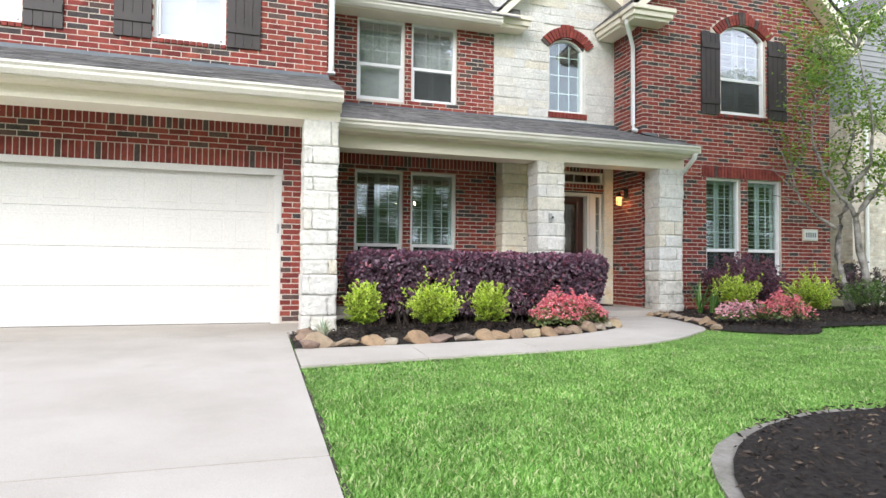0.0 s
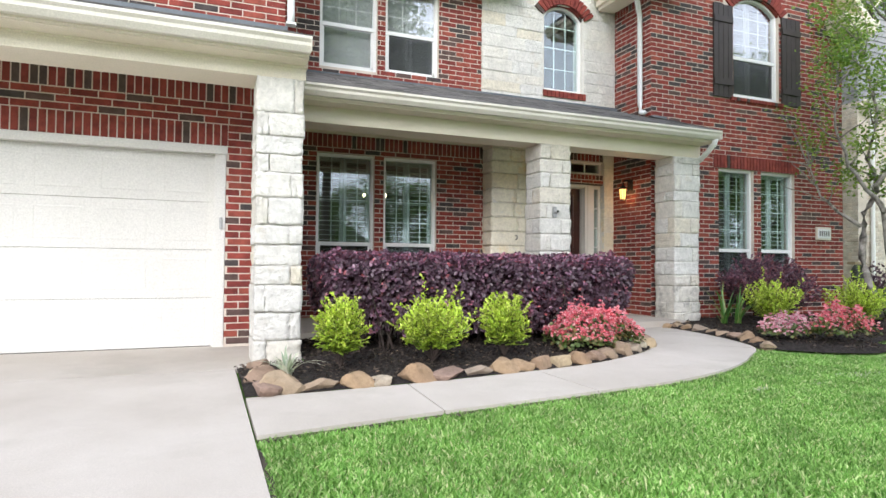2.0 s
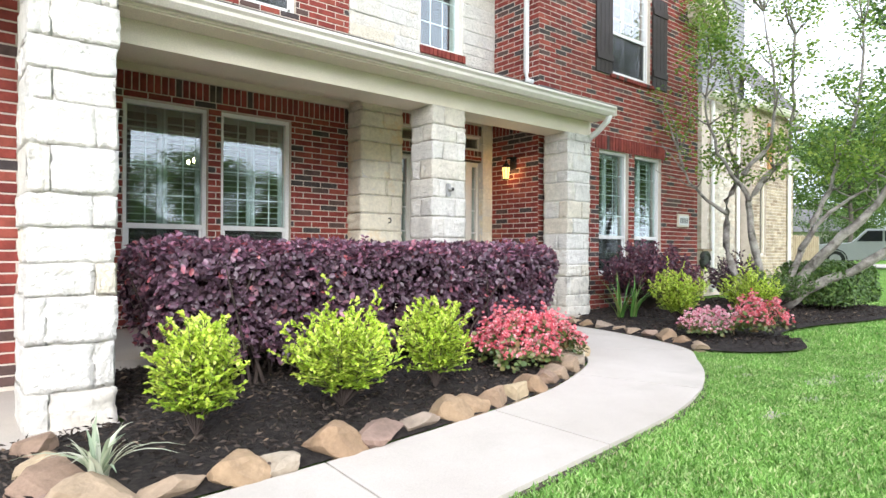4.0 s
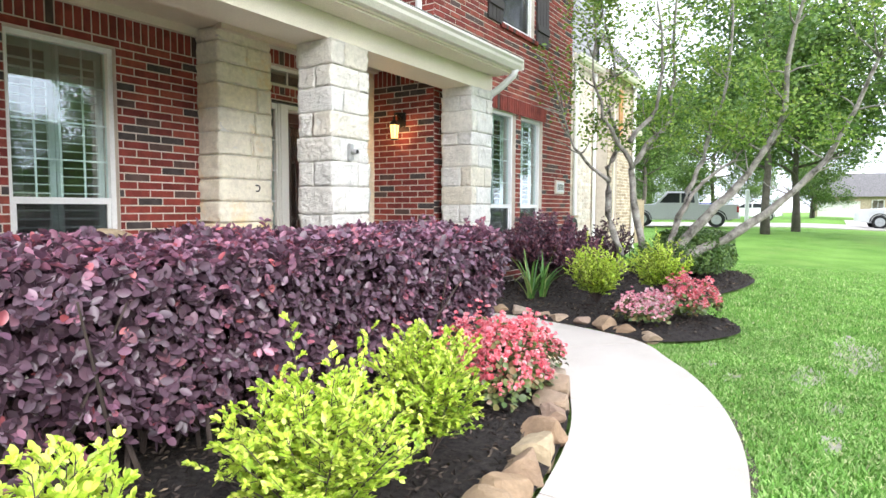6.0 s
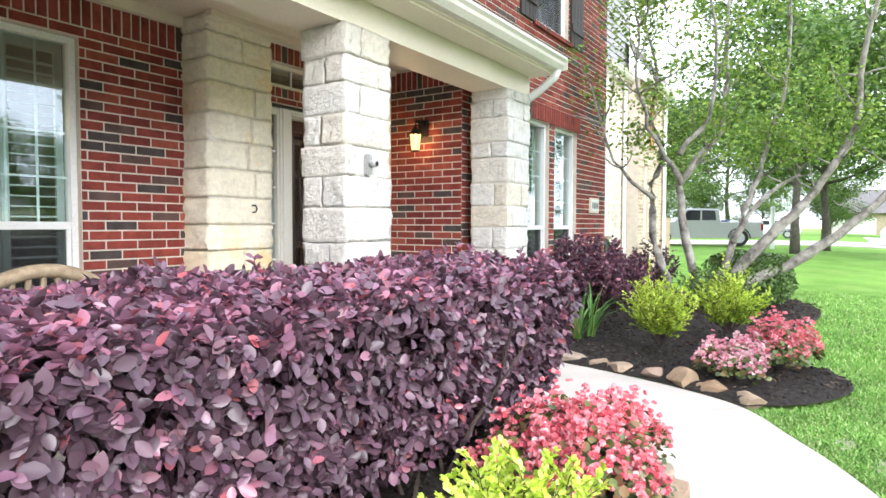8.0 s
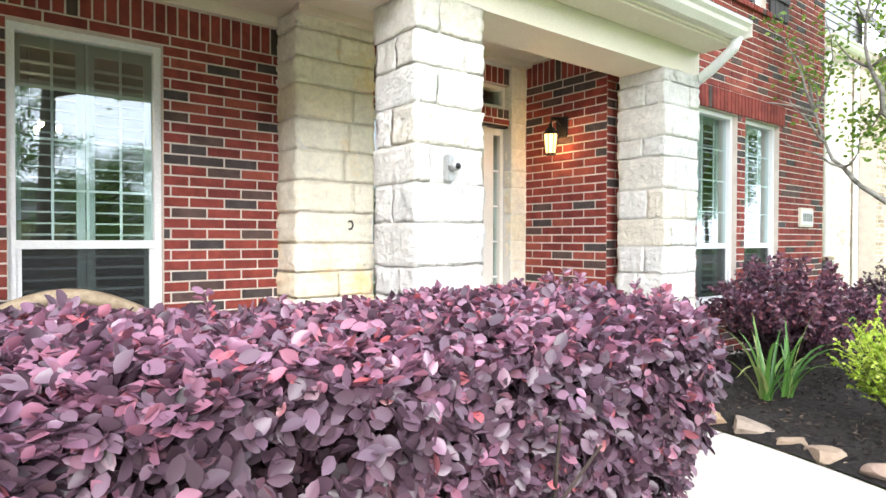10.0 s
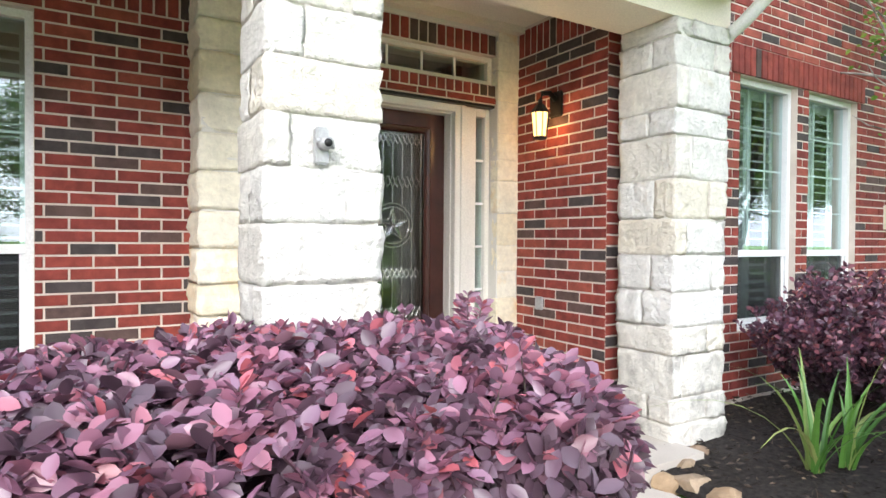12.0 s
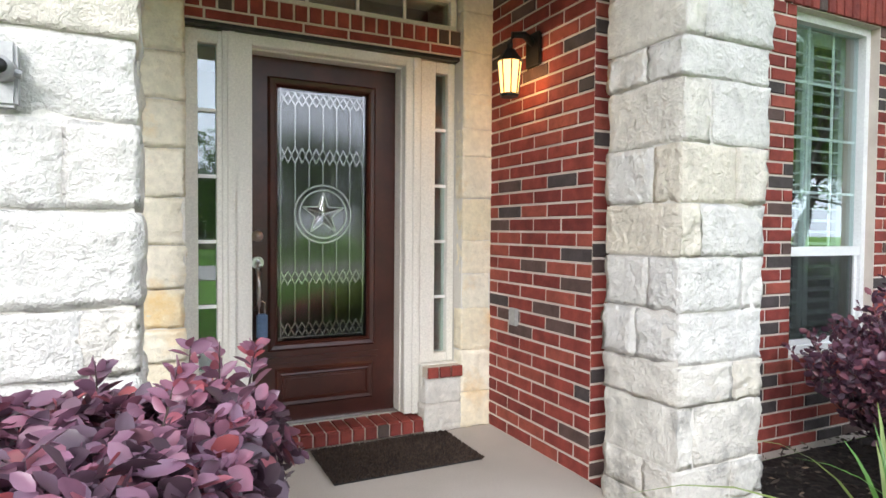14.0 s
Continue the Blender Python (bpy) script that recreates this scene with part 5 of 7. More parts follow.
# ---- garage door ----
M_RUBBER = surface("black_rubber", (0.015, 0.015, 0.015), (0.03, 0.03, 0.03), 5, 60, 0.8, 0.1)
gd = thing("garage_door", "white sectional garage door with raised panels, closed", "garage door", at=(-2.15, 8.9, 0.0))
GX0, GX1, GZ = -4.46, 0.215, 2.075
for r in range(4):
    za, zb = 0.012 + r * GZ / 4, 0.012 + (r + 1) * GZ / 4 - 0.003
    sec = part("section", boxes((GX0, GX1, 8.905, 8.945, za, zb), bevel=0.003), M_GARAGE, gd)
    for c in range(8):
        w = (GX1 - GX0) / 8
        xa = GX0 + c * w + 0.075
        xb = GX0 + (c + 1) * w - 0.075
        bm = bmesh.new()
        a = [bm.verts.new(p) for p in ((xa, 8.905, za + 0.09), (xb, 8.905, za + 0.09), (xb, 8.905, zb - 0.09), (xa, 8.905, zb - 0.09))]
        b = [bm.verts.new((x + dx, 8.9025, z + dz)) for (x, _, z), (dx, dz) in zip([v.co[:] for v in a], ((0.012, 0.012), (-0.012, 0.012), (-0.012, -0.012), (0.012, -0.012)))]
        d = [bm.verts.new((x + dx, 8.904, z + dz)) for (x, _, z), (dx, dz) in zip([v.co[:] for v in a], ((0.03, 0.03), (-0.03, 0.03), (-0.03, -0.03), (0.03, -0.03)))]
        for p, q in ((a, b), (b, d)):
            for i in range(4):
                bm.faces.new((p[i], p[(i + 1) % 4], q[(i + 1) % 4], q[i]))
        bm.faces.new(d)
        part("panel", bm, M_GARAGE, sec)
part("bottom_seal", boxes((GX0, GX1, 8.91, 8.95, 0.0, 0.014)), M_RUBBER, gd)
jamb = tagged(part("door_frame", boxes((0.215, 0.325, 8.80, 9.05, 0.005, 2.085), (-4.56, -4.46, 8.80, 9.05, 0.005, 2.085), (-4.57, 0.335, 8.785, 9.05, 2.085, 2.172), (0.20, 0.235, 8.86, 8.90, 0.005, 2.085)), M_GARAGE),
              "white painted garage door frame", "door frame", kind="structure")
tagged(part("wall_garage_inside", boxes((-4.6, 0.4, 9.06, 9.08, 0.0, 2.3)), M_ROOM), "dark garage interior wall", "wall", kind="structure")
latch = thing("keypad", "small grey garage keypad on the door frame", "keypad", at=(0.275, 8.795, 1.35))
part("housing", boxes((0.262, 0.29, 8.775, 8.80, 1.27, 1.40), bevel=0.006), surface("grey_plastic", (0.4, 0.4, 0.4), (0.48, 0.48, 0.48), 8, 50, 0.5, 0.05), latch)

# ---- front door ----
M_MAHOGANY = surface("dark_mahogany", (0.030, 0.008, 0.006), (0.075, 0.020, 0.013), 3, 35, 0.32, 0.1, 0.002)
M_CAME = surface("bright_lead_came", (0.34, 0.34, 0.33), (0.50, 0.50, 0.48), 10, 80, 0.16, 0.05, metal=1.0)
M_NICKEL = surface("satin_nickel", (0.55, 0.54, 0.52), (0.68, 0.67, 0.65), 10, 90, 0.28, 0.03, metal=1.0)
M_DOORGLASS = glass("bevelled_door_glass", (0.60, 0.63, 0.61), 1.75, 0.07)
M_ENTRY = surface("ivory_door_trim", (0.72, 0.69, 0.62), (0.78, 0.75, 0.69), 1.5, 80, 0.4, 0.05)
M_DARK = surface("near_black_metal", (0.012, 0.012, 0.012), (0.028, 0.026, 0.024), 8, 60, 0.45, 0.1, metal=0.4)

casing = tagged(part("door_casing", boxes((5.335, 5.485, 10.80, 11.10, 0.20, 2.36), (6.365, 6.465, 10.80, 11.10, 0.20, 2.36), (5.485, 6.365, 10.80, 11.10, 2.285, 2.36),
                                          (5.445, 5.492, 10.86, 11.05, 0.20, 2.28), (6.358, 6.405, 10.86, 11.05, 0.20, 2.28), (5.46, 6.39, 10.86, 11.05, 2.276, 2.31),
                                          (5.36, 5.40, 10.785, 10.80, 0.2, 2.34), (6.41, 6.45, 10.785, 10.80, 0.2, 2.34), bevel=0.004), M_ENTRY), "ivory moulded front door casing", "door casing", kind="structure")
door = thing("front_door", "dark mahogany front door with a leaded oval-star glass, closed", "door", at=(5.925, 10.96, 0.24))
DX0, DX1, DZ0, DZ1, DY = 5.493, 6.357, 0.198, 2.275, 10.955
QX0, QX1, QZ0, QZ1 = 5.635, 6.185, 0.655, 2.125
part("slab", boxes((DX0, QX0 - 0.02, DY, DY + 0.045, DZ0, DZ1), (QX1 + 0.02, DX1, DY, DY + 0.045, DZ0, DZ1), (QX0 - 0.02, QX1 + 0.02, DY, DY + 0.045, QZ1 + 0.02, DZ1),
                   (QX0 - 0.02, QX1 + 0.02, DY, DY + 0.045, DZ0, QZ0 - 0.02)), M_MAHOGANY, door)


def moulding(x0, x1, z0, z1, y, w, proud):
    bm = bmesh.new()
    prof = ((0, 0), (0.25, -1), (0.6, -0.7), (0.8, -0.9), (1, 0.1))
    rings = [[bm.verts.new((x, y + proud * d, z)) for x, z in ((x0 + k * w, z0 + k * w), (x1 - k * w, z0 + k * w), (x1 - k * w, z1 - k * w), (x0 + k * w, z1 - k * w))] for k, d in prof]
    for a, b in zip(rings, rings[1:]):
        for i in range(4):
            bm.faces.new((a[i], a[(i + 1) % 4], b[(i + 1) % 4], b[i]))
    return bm


part("glass_moulding", moulding(QX0 - 0.045, QX1 + 0.045, QZ0 - 0.045, QZ1 + 0.045, DY, 0.055, 0.016), M_MAHOGANY, door)
part("kick_panel", moulding(5.63, 6.22, 0.285, 0.51, DY, 0.05, 0.012), M_MAHOGANY, door)
part("kick_panel", boxes((5.69, 6.16, DY - 0.006, DY + 0.004, 0.345, 0.45), bevel=0.004), M_MAHOGANY, door)
part("panel_moulding", boxes((5.60, 6.25, DY - 0.014, DY, 0.56, 0.577), (5.60, 6.25, DY - 0.010, DY, 0.535, 0.543), bevel=0.003), M_MAHOGANY, door)
pane = part("door_glass", boxes((QX0 - 0.015, QX1 + 0.015, DY + 0.016, DY + 0.024, QZ0 - 0.015, QZ1 + 0.015)), M_DOORGLASS, door, "bevelled leaded glass")
pane.visible_shadow = False


def bar(bm, a, b, w=0.006, y=DY + 0.012):
    """A flat came from a to b in the plane of the door."""
    d = Vector((b[0] - a[0], 0, b[1] - a[1]))
    m = Matrix.Translation(((a[0] + b[0]) / 2, y, (a[1] + b[1]) / 2)) @ Matrix.Rotation(-math.atan2(d.z, d.x), 4, "Y") @ Matrix.Diagonal((d.length, 0.008, w, 1))
    bmesh.ops.create_cube(bm, size=1, matrix=m)


bm = bmesh.new()
for a, b in (((QX0, QZ0), (QX1, QZ0)), ((QX0, QZ1), (QX1, QZ1)), ((QX0, QZ0), (QX0, QZ1)), ((QX1, QZ0), (QX1, QZ1))):
    bar(bm, a, b, 0.009)
for a, b in (((QX0 + 0.03, QZ0 + 0.03), (QX1 - 0.03, QZ0 + 0.03)), ((QX0 + 0.03, QZ1 - 0.03), (QX1 - 0.03, QZ1 - 0.03)), ((QX0 + 0.03, QZ0), (QX0 + 0.03, QZ1)), ((QX1 - 0.03, QZ0), (QX1 - 0.03, QZ1))):
    bar(bm, a, b, 0.004)
part("came_border", bm, M_CAME, door, "bright lead came border")
SX, SZ, SR = 5.912, 1.40, 0.168
cols = [QX0 + 0.03 + (QX1 - QX0 - 0.06) * k / 6 for k in range(7)]
for k, x in enumerate(cols[1:-1]):
    bm = bmesh.new()
    half = math.sqrt(max(SR ** 2 - (x - SX) ** 2, 0)) if abs(x - SX) < SR else 0
    for a, b in ((0.77, 0.99), (1.07, SZ - half), (SZ + half, 1.69), (1.78, 2.02)):
        if b - a > 0.02:
            bar(bm, (x, a), (x, b), 0.005)
    part("came", bm, M_CAME, door)
for z0, z1, n in ((0.69, 0.77, 6), (0.99, 1.07, 6), (1.69, 1.78, 6), (2.02, 2.09, 6)):
    bm = bmesh.new()
    for k in range(n):
        xa, xb = cols[k], cols[k + 1]
        xm = (xa + xb) / 2
        for p, q in (((xa, z0), (xm, z1)), ((xm, z1), (xb, z0)), ((xa, z1), (xm, z0)), ((xm, z0), (xb, z1))):
            bar(bm, p, q, 0.006)
    part("came_diamonds", bm, M_CAME, door)
bm = bmesh.new()
for r in (SR, SR - 0.028):
    pts = [(SX + r * math.cos(a), SZ + r * math.sin(a)) for a in np.linspace(0, 2 * math.pi, 37)]
    for p, q in zip(pts, pts[1:]):
        bar(bm, p, q, 0.009)
part("star_ring", bm, M_CAME, door, "round came ring")
star = [(SX + (0.13 if k % 2 == 0 else 0.052) * math.sin(k * math.pi / 5), SZ + (0.13 if k % 2 == 0 else 0.052) * math.cos(k * math.pi / 5)) for k in range(10)]
bm = bmesh.new()
hub = bm.verts.new((SX, DY - 0.004, SZ))
rimv = [bm.verts.new((x, DY + 0.012, z)) for x, z in star]
for k in range(10):
    bm.faces.new((hub, rimv[k], rimv[(k + 1) % 10]))
bm.faces.new(rimv[::-1])
bmesh.ops.recalc_face_normals(bm, faces=bm.faces)
part("glass_star", bm, glass("clear_star_glass", (0.97, 0.98, 0.97), 1.5, 0.12), door, "five-pointed bevelled glass star")
bm = bmesh.new()
for p, q in zip(star, star[1:] + star[:1]):
    bar(bm, p, q, 0.007)
for k in range(0, 10, 2):
    bar(bm, (SX, SZ), star[k], 0.005)
part("star_came", bm, M_CAME, door)


def disc(bm, c, r, y0, y1, n=20):
    bmesh.ops.create_cone(bm, cap_ends=True, segments=n, radius1=r, radius2=r * 0.9, depth=abs(y1 - y0), matrix=Matrix.Translation((c[0], (y0 + y1) / 2, c[1])) @ Matrix.Rotation(radians(90), 4, "X"))
    return bm


part("deadbolt", disc(disc(bmesh.new(), (5.535, 1.27), 0.033, DY - 0.016, DY), (5.535, 1.27), 0.016, DY - 0.03, DY - 0.01), M_NICKEL, door, "satin nickel deadbolt", True)
h = part("handle_set", disc(bmesh.new(), (5.535, 1.12), 0.036, DY - 0.014, DY), M_NICKEL, door, "satin nickel handle set")
part("thumb_latch", tube(bmesh.new(), [(5.535, DY - 0.01, 1.13), (5.535, DY - 0.05, 1.12), (5.535, DY - 0.07, 1.10)], [0.012, 0.010, 0.014], 8), M_NICKEL, h, "", True)
part("grip", tube(bmesh.new(), [(5.535, DY, 1.09), (5.535, DY - 0.045, 1.06), (5.535, DY - 0.055, 0.97), (5.535, DY - 0.04, 0.88), (5.535, DY, 0.865)], [0.012, 0.013, 0.014, 0.012, 0.014], 10), M_NICKEL, h, "", True)
tag = thing("key_box", "small blue tag hanging from the door handle", "tag", at=(5.55, DY - 0.06, 0.75))
part("tag_body", boxes((5.52, 5.58, DY - 0.075, DY - 0.045, 0.70, 0.84), bevel=0.008), surface("blue_tag", (0.07, 0.12, 0.22), (0.10, 0.17, 0.29), 6, 60, 0.45, 0.05), tag)
part("shackle", tube(bmesh.new(), [(5.535, DY - 0.06, 0.83), (5.532, DY - 0.06, 0.90), (5.55, DY - 0.06, 0.91), (5.565, DY - 0.06, 0.90), (5.565, DY - 0.06, 0.83)], 0.004, 6), M_NICKEL, tag)
tagged(part("door_sill", boxes((5.40, 6.45, 10.92, 11.12, 0.15, 0.184)), M_CONCRETE), "grey front door sill", "sill", kind="structure")
tagged(part("threshold", boxes((5.485, 6.365, 10.93, 11.02, 0.184, 0.198), bevel=0.003), M_NICKEL), "bright metal door threshold", "threshold", kind="structure")
tagged(part("wall_step_base", boxes((5.40, 6.47, 10.74, 11.12, 0.098, 0.15)), M_MORTAR), "mortar bed below the door step", "step", kind="structure")
step = tagged(part("step", boxes((5.41, 6.46, 10.735, 10.92, 0.10, 0.172)), M_MORTAR), "red brick rowlock step below the front door", "step", kind="structure")
bricks(step, 5.42, 6.47, 0.10, 0.182, 10.735, kind="soldier", material=M_SOLDIER, proud=0.02, near=(5, 7, 0, 1))
n = 14
for k in range(n):
    xa = 5.42 + k * 1.05 / n
    b = new("brick", bpy.data.meshes.get("step_brick") or mesh_of("step_brick", [(x, y, z) for z in (0, 0.012) for x, y in ((0.004, 0), (0.064, 0), (0.064, 0.17), (0.004, 0.17))], [(4, 5, 6, 7), (0, 1, 5, 4), (1, 2, 6, 5), (3, 0, 4, 7)], M_SOLDIER))
    b.parent = step
    b.location = (xa, 10.74, 0.172)


def sidelight(x0, x1, flip):
    s = thing("sidelight", "narrow white framed sidelight window beside the door", "window", "door sidelights", at=((x0 + x1) / 2, 10.82, 0.5))
    ga, gb = (x0 + 0.062, x0 + 0.155) if not flip else (x1 - 0.13, x1 - 0.045)
    part("frame", boxes((x0, ga, 10.81, 10.90, 0.50, 2.335), (gb, x1, 10.81, 10.90, 0.50, 2.335), (ga, gb, 10.81, 10.90, 0.50, 0.555), (ga, gb, 10.81, 10.90, 2.27, 2.335), bevel=0.004), M_ENTRY, s)
    for k in range(1, 5):
        z = 0.555 + 1.715 * k / 5
        part("muntin", boxes((ga, gb, 10.835, 10.85, z - 0.009, z + 0.009)), M_WHITE, s)
    for k in range(5):
        p = part("pane", boxes((ga, gb, 10.855, 10.861, 0.555 + 1.715 * k / 5, 0.555 + 1.715 * (k + 1) / 5)), M_GLASS, s)
        p.visible_shadow = False


sidelight(5.155, 5.335, False)
sidelight(6.465, 6.695, True)
for xa, xb in ((5.155, 5.40), (6.462, 6.70)):
    w = tagged(part("wall_sidelight_base", boxes((xa, xb, 10.76, 11.1, 0.0, 0.50)), M_STONE_MORTAR), "stone base below a sidelight", "wall", kind="structure")
    stone(w, xa, xb, 10.70, 10.80, 0.10, 0.27)
    stone(w, xa, xb, 10.70, 10.80, 0.27, 0.425)
    s = tagged(part("sill", boxes((xa + 0.004, xb - 0.004, 10.69, 10.82, 0.428, 0.492)), M_MORTAR), "red brick rowlock sill under a sidelight", "sill", kind="structure")
    bricks(s, xa, xb, 0.425, 0.50, 10.69, kind="soldier", material=M_SOLDIER, proud=0.02, near=(5, 7, 0, 1))
over = tagged(part("wall_door_head", boxes((5.15, 6.70, 10.74, 11.1, 2.36, 2.515), (5.15, 6.70, 10.74, 11.1, 2.74, 2.98)), M_MORTAR), "red brick courses over the front door", "wall", kind="structure")
bricks(over, 5.15, 6.70, 2.362, 2.42, 10.74, near=(5, 7, 2, 3), kind="running", shift=0.1)
bricks(over, 5.15, 6.70, 2.42, 2.515, 10.74, near=(5, 7, 2, 3), kind="soldier", material=M_SOLDIER)
bricks(over, 5.15, 6.70, 2.745, 2.925, 10.74, near=(5, 7, 2, 3), kind="soldier", material=M_SOLDIER)
tagged(part("lintel", boxes((5.155, 6.695, 10.745, 10.80, 2.338, 2.358)), M_DARK), "dark steel lintel over the door", "lintel", kind="structure")
tr = thing("transom", "white framed transom window over the front door", "window", at=(5.92, 10.8, 2.52))
part("frame", boxes((5.16, 6.69, 10.78, 10.88, 2.517, 2.553), (5.16, 6.69, 10.78, 10.88, 2.705, 2.74), (5.16, 5.20, 10.78, 10.88, 2.553, 2.705), (6.65, 6.69, 10.78, 10.88, 2.553, 2.705), bevel=0.004), M_ENTRY, tr)
for k in range(1, 5):
    x = 5.20 + 1.45 * k / 5
    part("muntin", boxes((x - 0.008, x + 0.008, 10.81, 10.825, 2.553, 2.705)), M_WHITE, tr)
for k in range(5):
    p = part("pane", boxes((5.20 + 1.45 * k / 5, 5.20 + 1.45 * (k + 1) / 5, 10.83, 10.836, 2.553, 2.705)), M_GLASS, tr)
    p.visible_shadow = False

matt = thing("doormat", "dark brown bristle doormat on the porch floor", "doormat", at=(6.17, 10.43, 0.10))
part("backing", boxes((5.77, 6.57, 10.20, 10.66, 0.101, 0.108)), M_RUBBER, matt)
rng = np.random.default_rng(91)
q = 16000
mp = np.stack([rng.uniform(5.765, 6.575, q), rng.uniform(10.195, 10.665, q), np.full(q, 0.107)], 1)
leaves("bristles", mp, np.tile((0, 0, 1.0), (q, 1)), 0.016, 0.008, foliage("brown_coir", ((0.0, (0.020, 0.012, 0.009)), (0.7, (0.055, 0.034, 0.024)), (1.0, (0.10, 0.065, 0.045))), 0.9, 0), matt, 0.6, simple=True, seed=92)

# ---- wall lantern, bracket, plate ----
lan = thing("wall_lantern", "black metal wall lantern with lit amber glass", "lantern", at=(6.895, 10.232, 2.28))
LX, LY = 6.73, 10.232
part("backplate", boxes((6.872, 6.893, 10.162, 10.302, 2.20, 2.39), bevel=0.01), M_DARK, lan)
part("arm", tube(bmesh.new(), [(6.88, LY, 2.33), (6.82, LY, 2.37), (6.75, LY, 2.36), (LX, LY, 2.31), (LX, LY, 2.28)], [0.022, 0.02, 0.018, 0.016, 0.016], 10), M_DARK, lan, "", True)
bm = bmesh.new()
bmesh.ops.create_cone(bm, cap_ends=True, segments=8, radius1=0.078, radius2=0.028, depth=0.065, matrix=Matrix.Translation((LX, LY, 2.245)) @ Matrix.Rotation(radians(22.5), 4, "Z"))
part("cap", bm, M_DARK, lan)
bm = bmesh.new()
bmesh.ops.create_cone(bm, cap_ends=True, segments=8, radius1=0.048, radius2=0.052, depth=0.016, matrix=Matrix.Translation((LX, LY, 2.035)))
part("base", bm, M_DARK, lan)
for k in range(8):
    a = radians(22.5 + 45 * k)
    part("rib", tube(bmesh.new(), [(LX + 0.066 * math.cos(a), LY + 0.066 * math.sin(a), 2.215), (LX + 0.048 * math.cos(a), LY + 0.048 * math.sin(a), 2.04)], 0.004, 6), M_DARK, lan)
bm = bmesh.new()
bmesh.ops.create_cone(bm, cap_ends=False, segments=8, radius1=0.046, radius2=0.064, depth=0.17, matrix=Matrix.Translation((LX, LY, 2.128)) @ Matrix.Rotation(radians(22.5), 4, "Z"))
lg = part("lantern_glass", bm, glow("lit_amber_glass", (1.0, 0.55, 0.16), 1.1), lan, "glowing amber glass")
lg.visible_shadow = False
bm = bmesh.new()
bmesh.ops.create_uvsphere(bm, u_segments=12, v_segments=8, radius=0.022, matrix=Matrix.Translation((LX, LY, 2.13)) @ Matrix.Diagonal((1, 1, 1.6, 1)))
part("bulb", bm, glow("lit_bulb", (1.0, 0.75, 0.38), 14), lan, "", True)
lamp = new("lantern_light", bpy.data.lights.new("lantern_light", "POINT"))
lamp.data.energy, lamp.data.color, lamp.data.shadow_soft_size = 3.5, (1.0, 0.50, 0.16), 0.03
lamp.location = (LX, LY, 2.13)

br = thing("security_camera", "small grey security camera bracket on a stone pillar", "camera", at=(4.70, 9.15, 1.66))
M_GREY = surface("grey_cast_metal", (0.34, 0.34, 0.34), (0.46, 0.46, 0.45), 8, 60, 0.45, 0.1, metal=0.3)
part("plate", boxes((4.668, 4.722, 9.13, 9.175, 1.585, 1.735), bevel=0.008), M_GREY, br)
part("swivel", disc(bmesh.new(), (4.697, 1.665), 0.027, 9.075, 9.13), M_GREY, br, "", True)
part("lens", disc(bmesh.new(), (4.697, 1.665), 0.017, 9.068, 9.076), M_DARK, br, "", True)
part("lug", tube(bmesh.new(), [(4.66, 9.11, 1.675), (4.735, 9.11, 1.655)], 0.010, 8), M_GREY, br)
hook = thing("wall_hook", "small dark metal hook on the stone wall", "hook", at=(4.92, 10.68, 1.35))
part("bend", tube(bmesh.new(), [(4.92, 10.70, 1.40), (4.92, 10.65, 1.40), (4.92, 10.63, 1.37), (4.92, 10.65, 1.34), (4.92, 10.69, 1.34)], 0.007, 8), M_DARK, hook)
outlet = thing("outlet_cover", "grey weatherproof outlet cover on brick wall", "outlet", at=(6.885, 10.40, 0.80))
part("cover", boxes((6.868, 6.892, 10.36, 10.44, 0.765, 0.865), bevel=0.006), M_GREY, outlet)
plate = thing("address_plate", "cream stone address plaque set in brick", "plaque", at=(10.94, 9.73, 1.55))
part("slab", boxes((10.74, 11.13, 9.705, 9.745, 1.43, 1.67), bevel=0.005), M_CREAM, plate)
part("inset", boxes((10.77, 11.10, 9.698, 9.706, 1.46, 1.64)), M_WHITE, plate)
for k in range(5):
    part("numeral_bar", boxes((10.80 + k * 0.058, 10.835 + k * 0.058, 9.694, 9.699, 1.50, 1.60)), surface("grey_numerals", (0.22, 0.22, 0.2), (0.3, 0.3, 0.28), 5, 40, 0.6, 0.05) if k == 0 else bpy.data.materials["grey_numerals"], plate)

# ---- shutters, arches, eaves, downspouts ----


def board_shutter(x0, x1, z0, z1, face):
    s = thing("board_shutter", "dark brown board-and-batten window shutter", "shutter", "outdoor shutters", at=((x0 + x1) / 2, face, z0))
    for k in range(4):
        w = (x1 - x0) / 4
        part("board", boxes((x0 + k * w + 0.002, x0 + (k + 1) * w - 0.002, face - 0.035, face - 0.008, z0, z1), bevel=0.003), M_SHUTTER, s)
    for f in (0.16, 0.84) if z1 - z0 > 1.2 else (0.3, 0.8):
        z = z0 + (z1 - z0) * f
        part("batten", boxes((x0 + 0.005, x1 - 0.005, face - 0.055, face - 0.035, z - 0.055, z + 0.055), bevel=0.003), M_SHUTTER, s)


for x0, x1 in ((-1.86, -1.40), (-0.45, 0.0), (-2.89, -2.44), (-4.3, -3.84)):
    board_shutter(x0, x1, 3.84, 5.45, YG + 0.05)
board_shutter(8.23, 8.67, 3.86, 5.48, YR)
board_shutter(9.86, 10.34, 3.86, 5.48, YR)


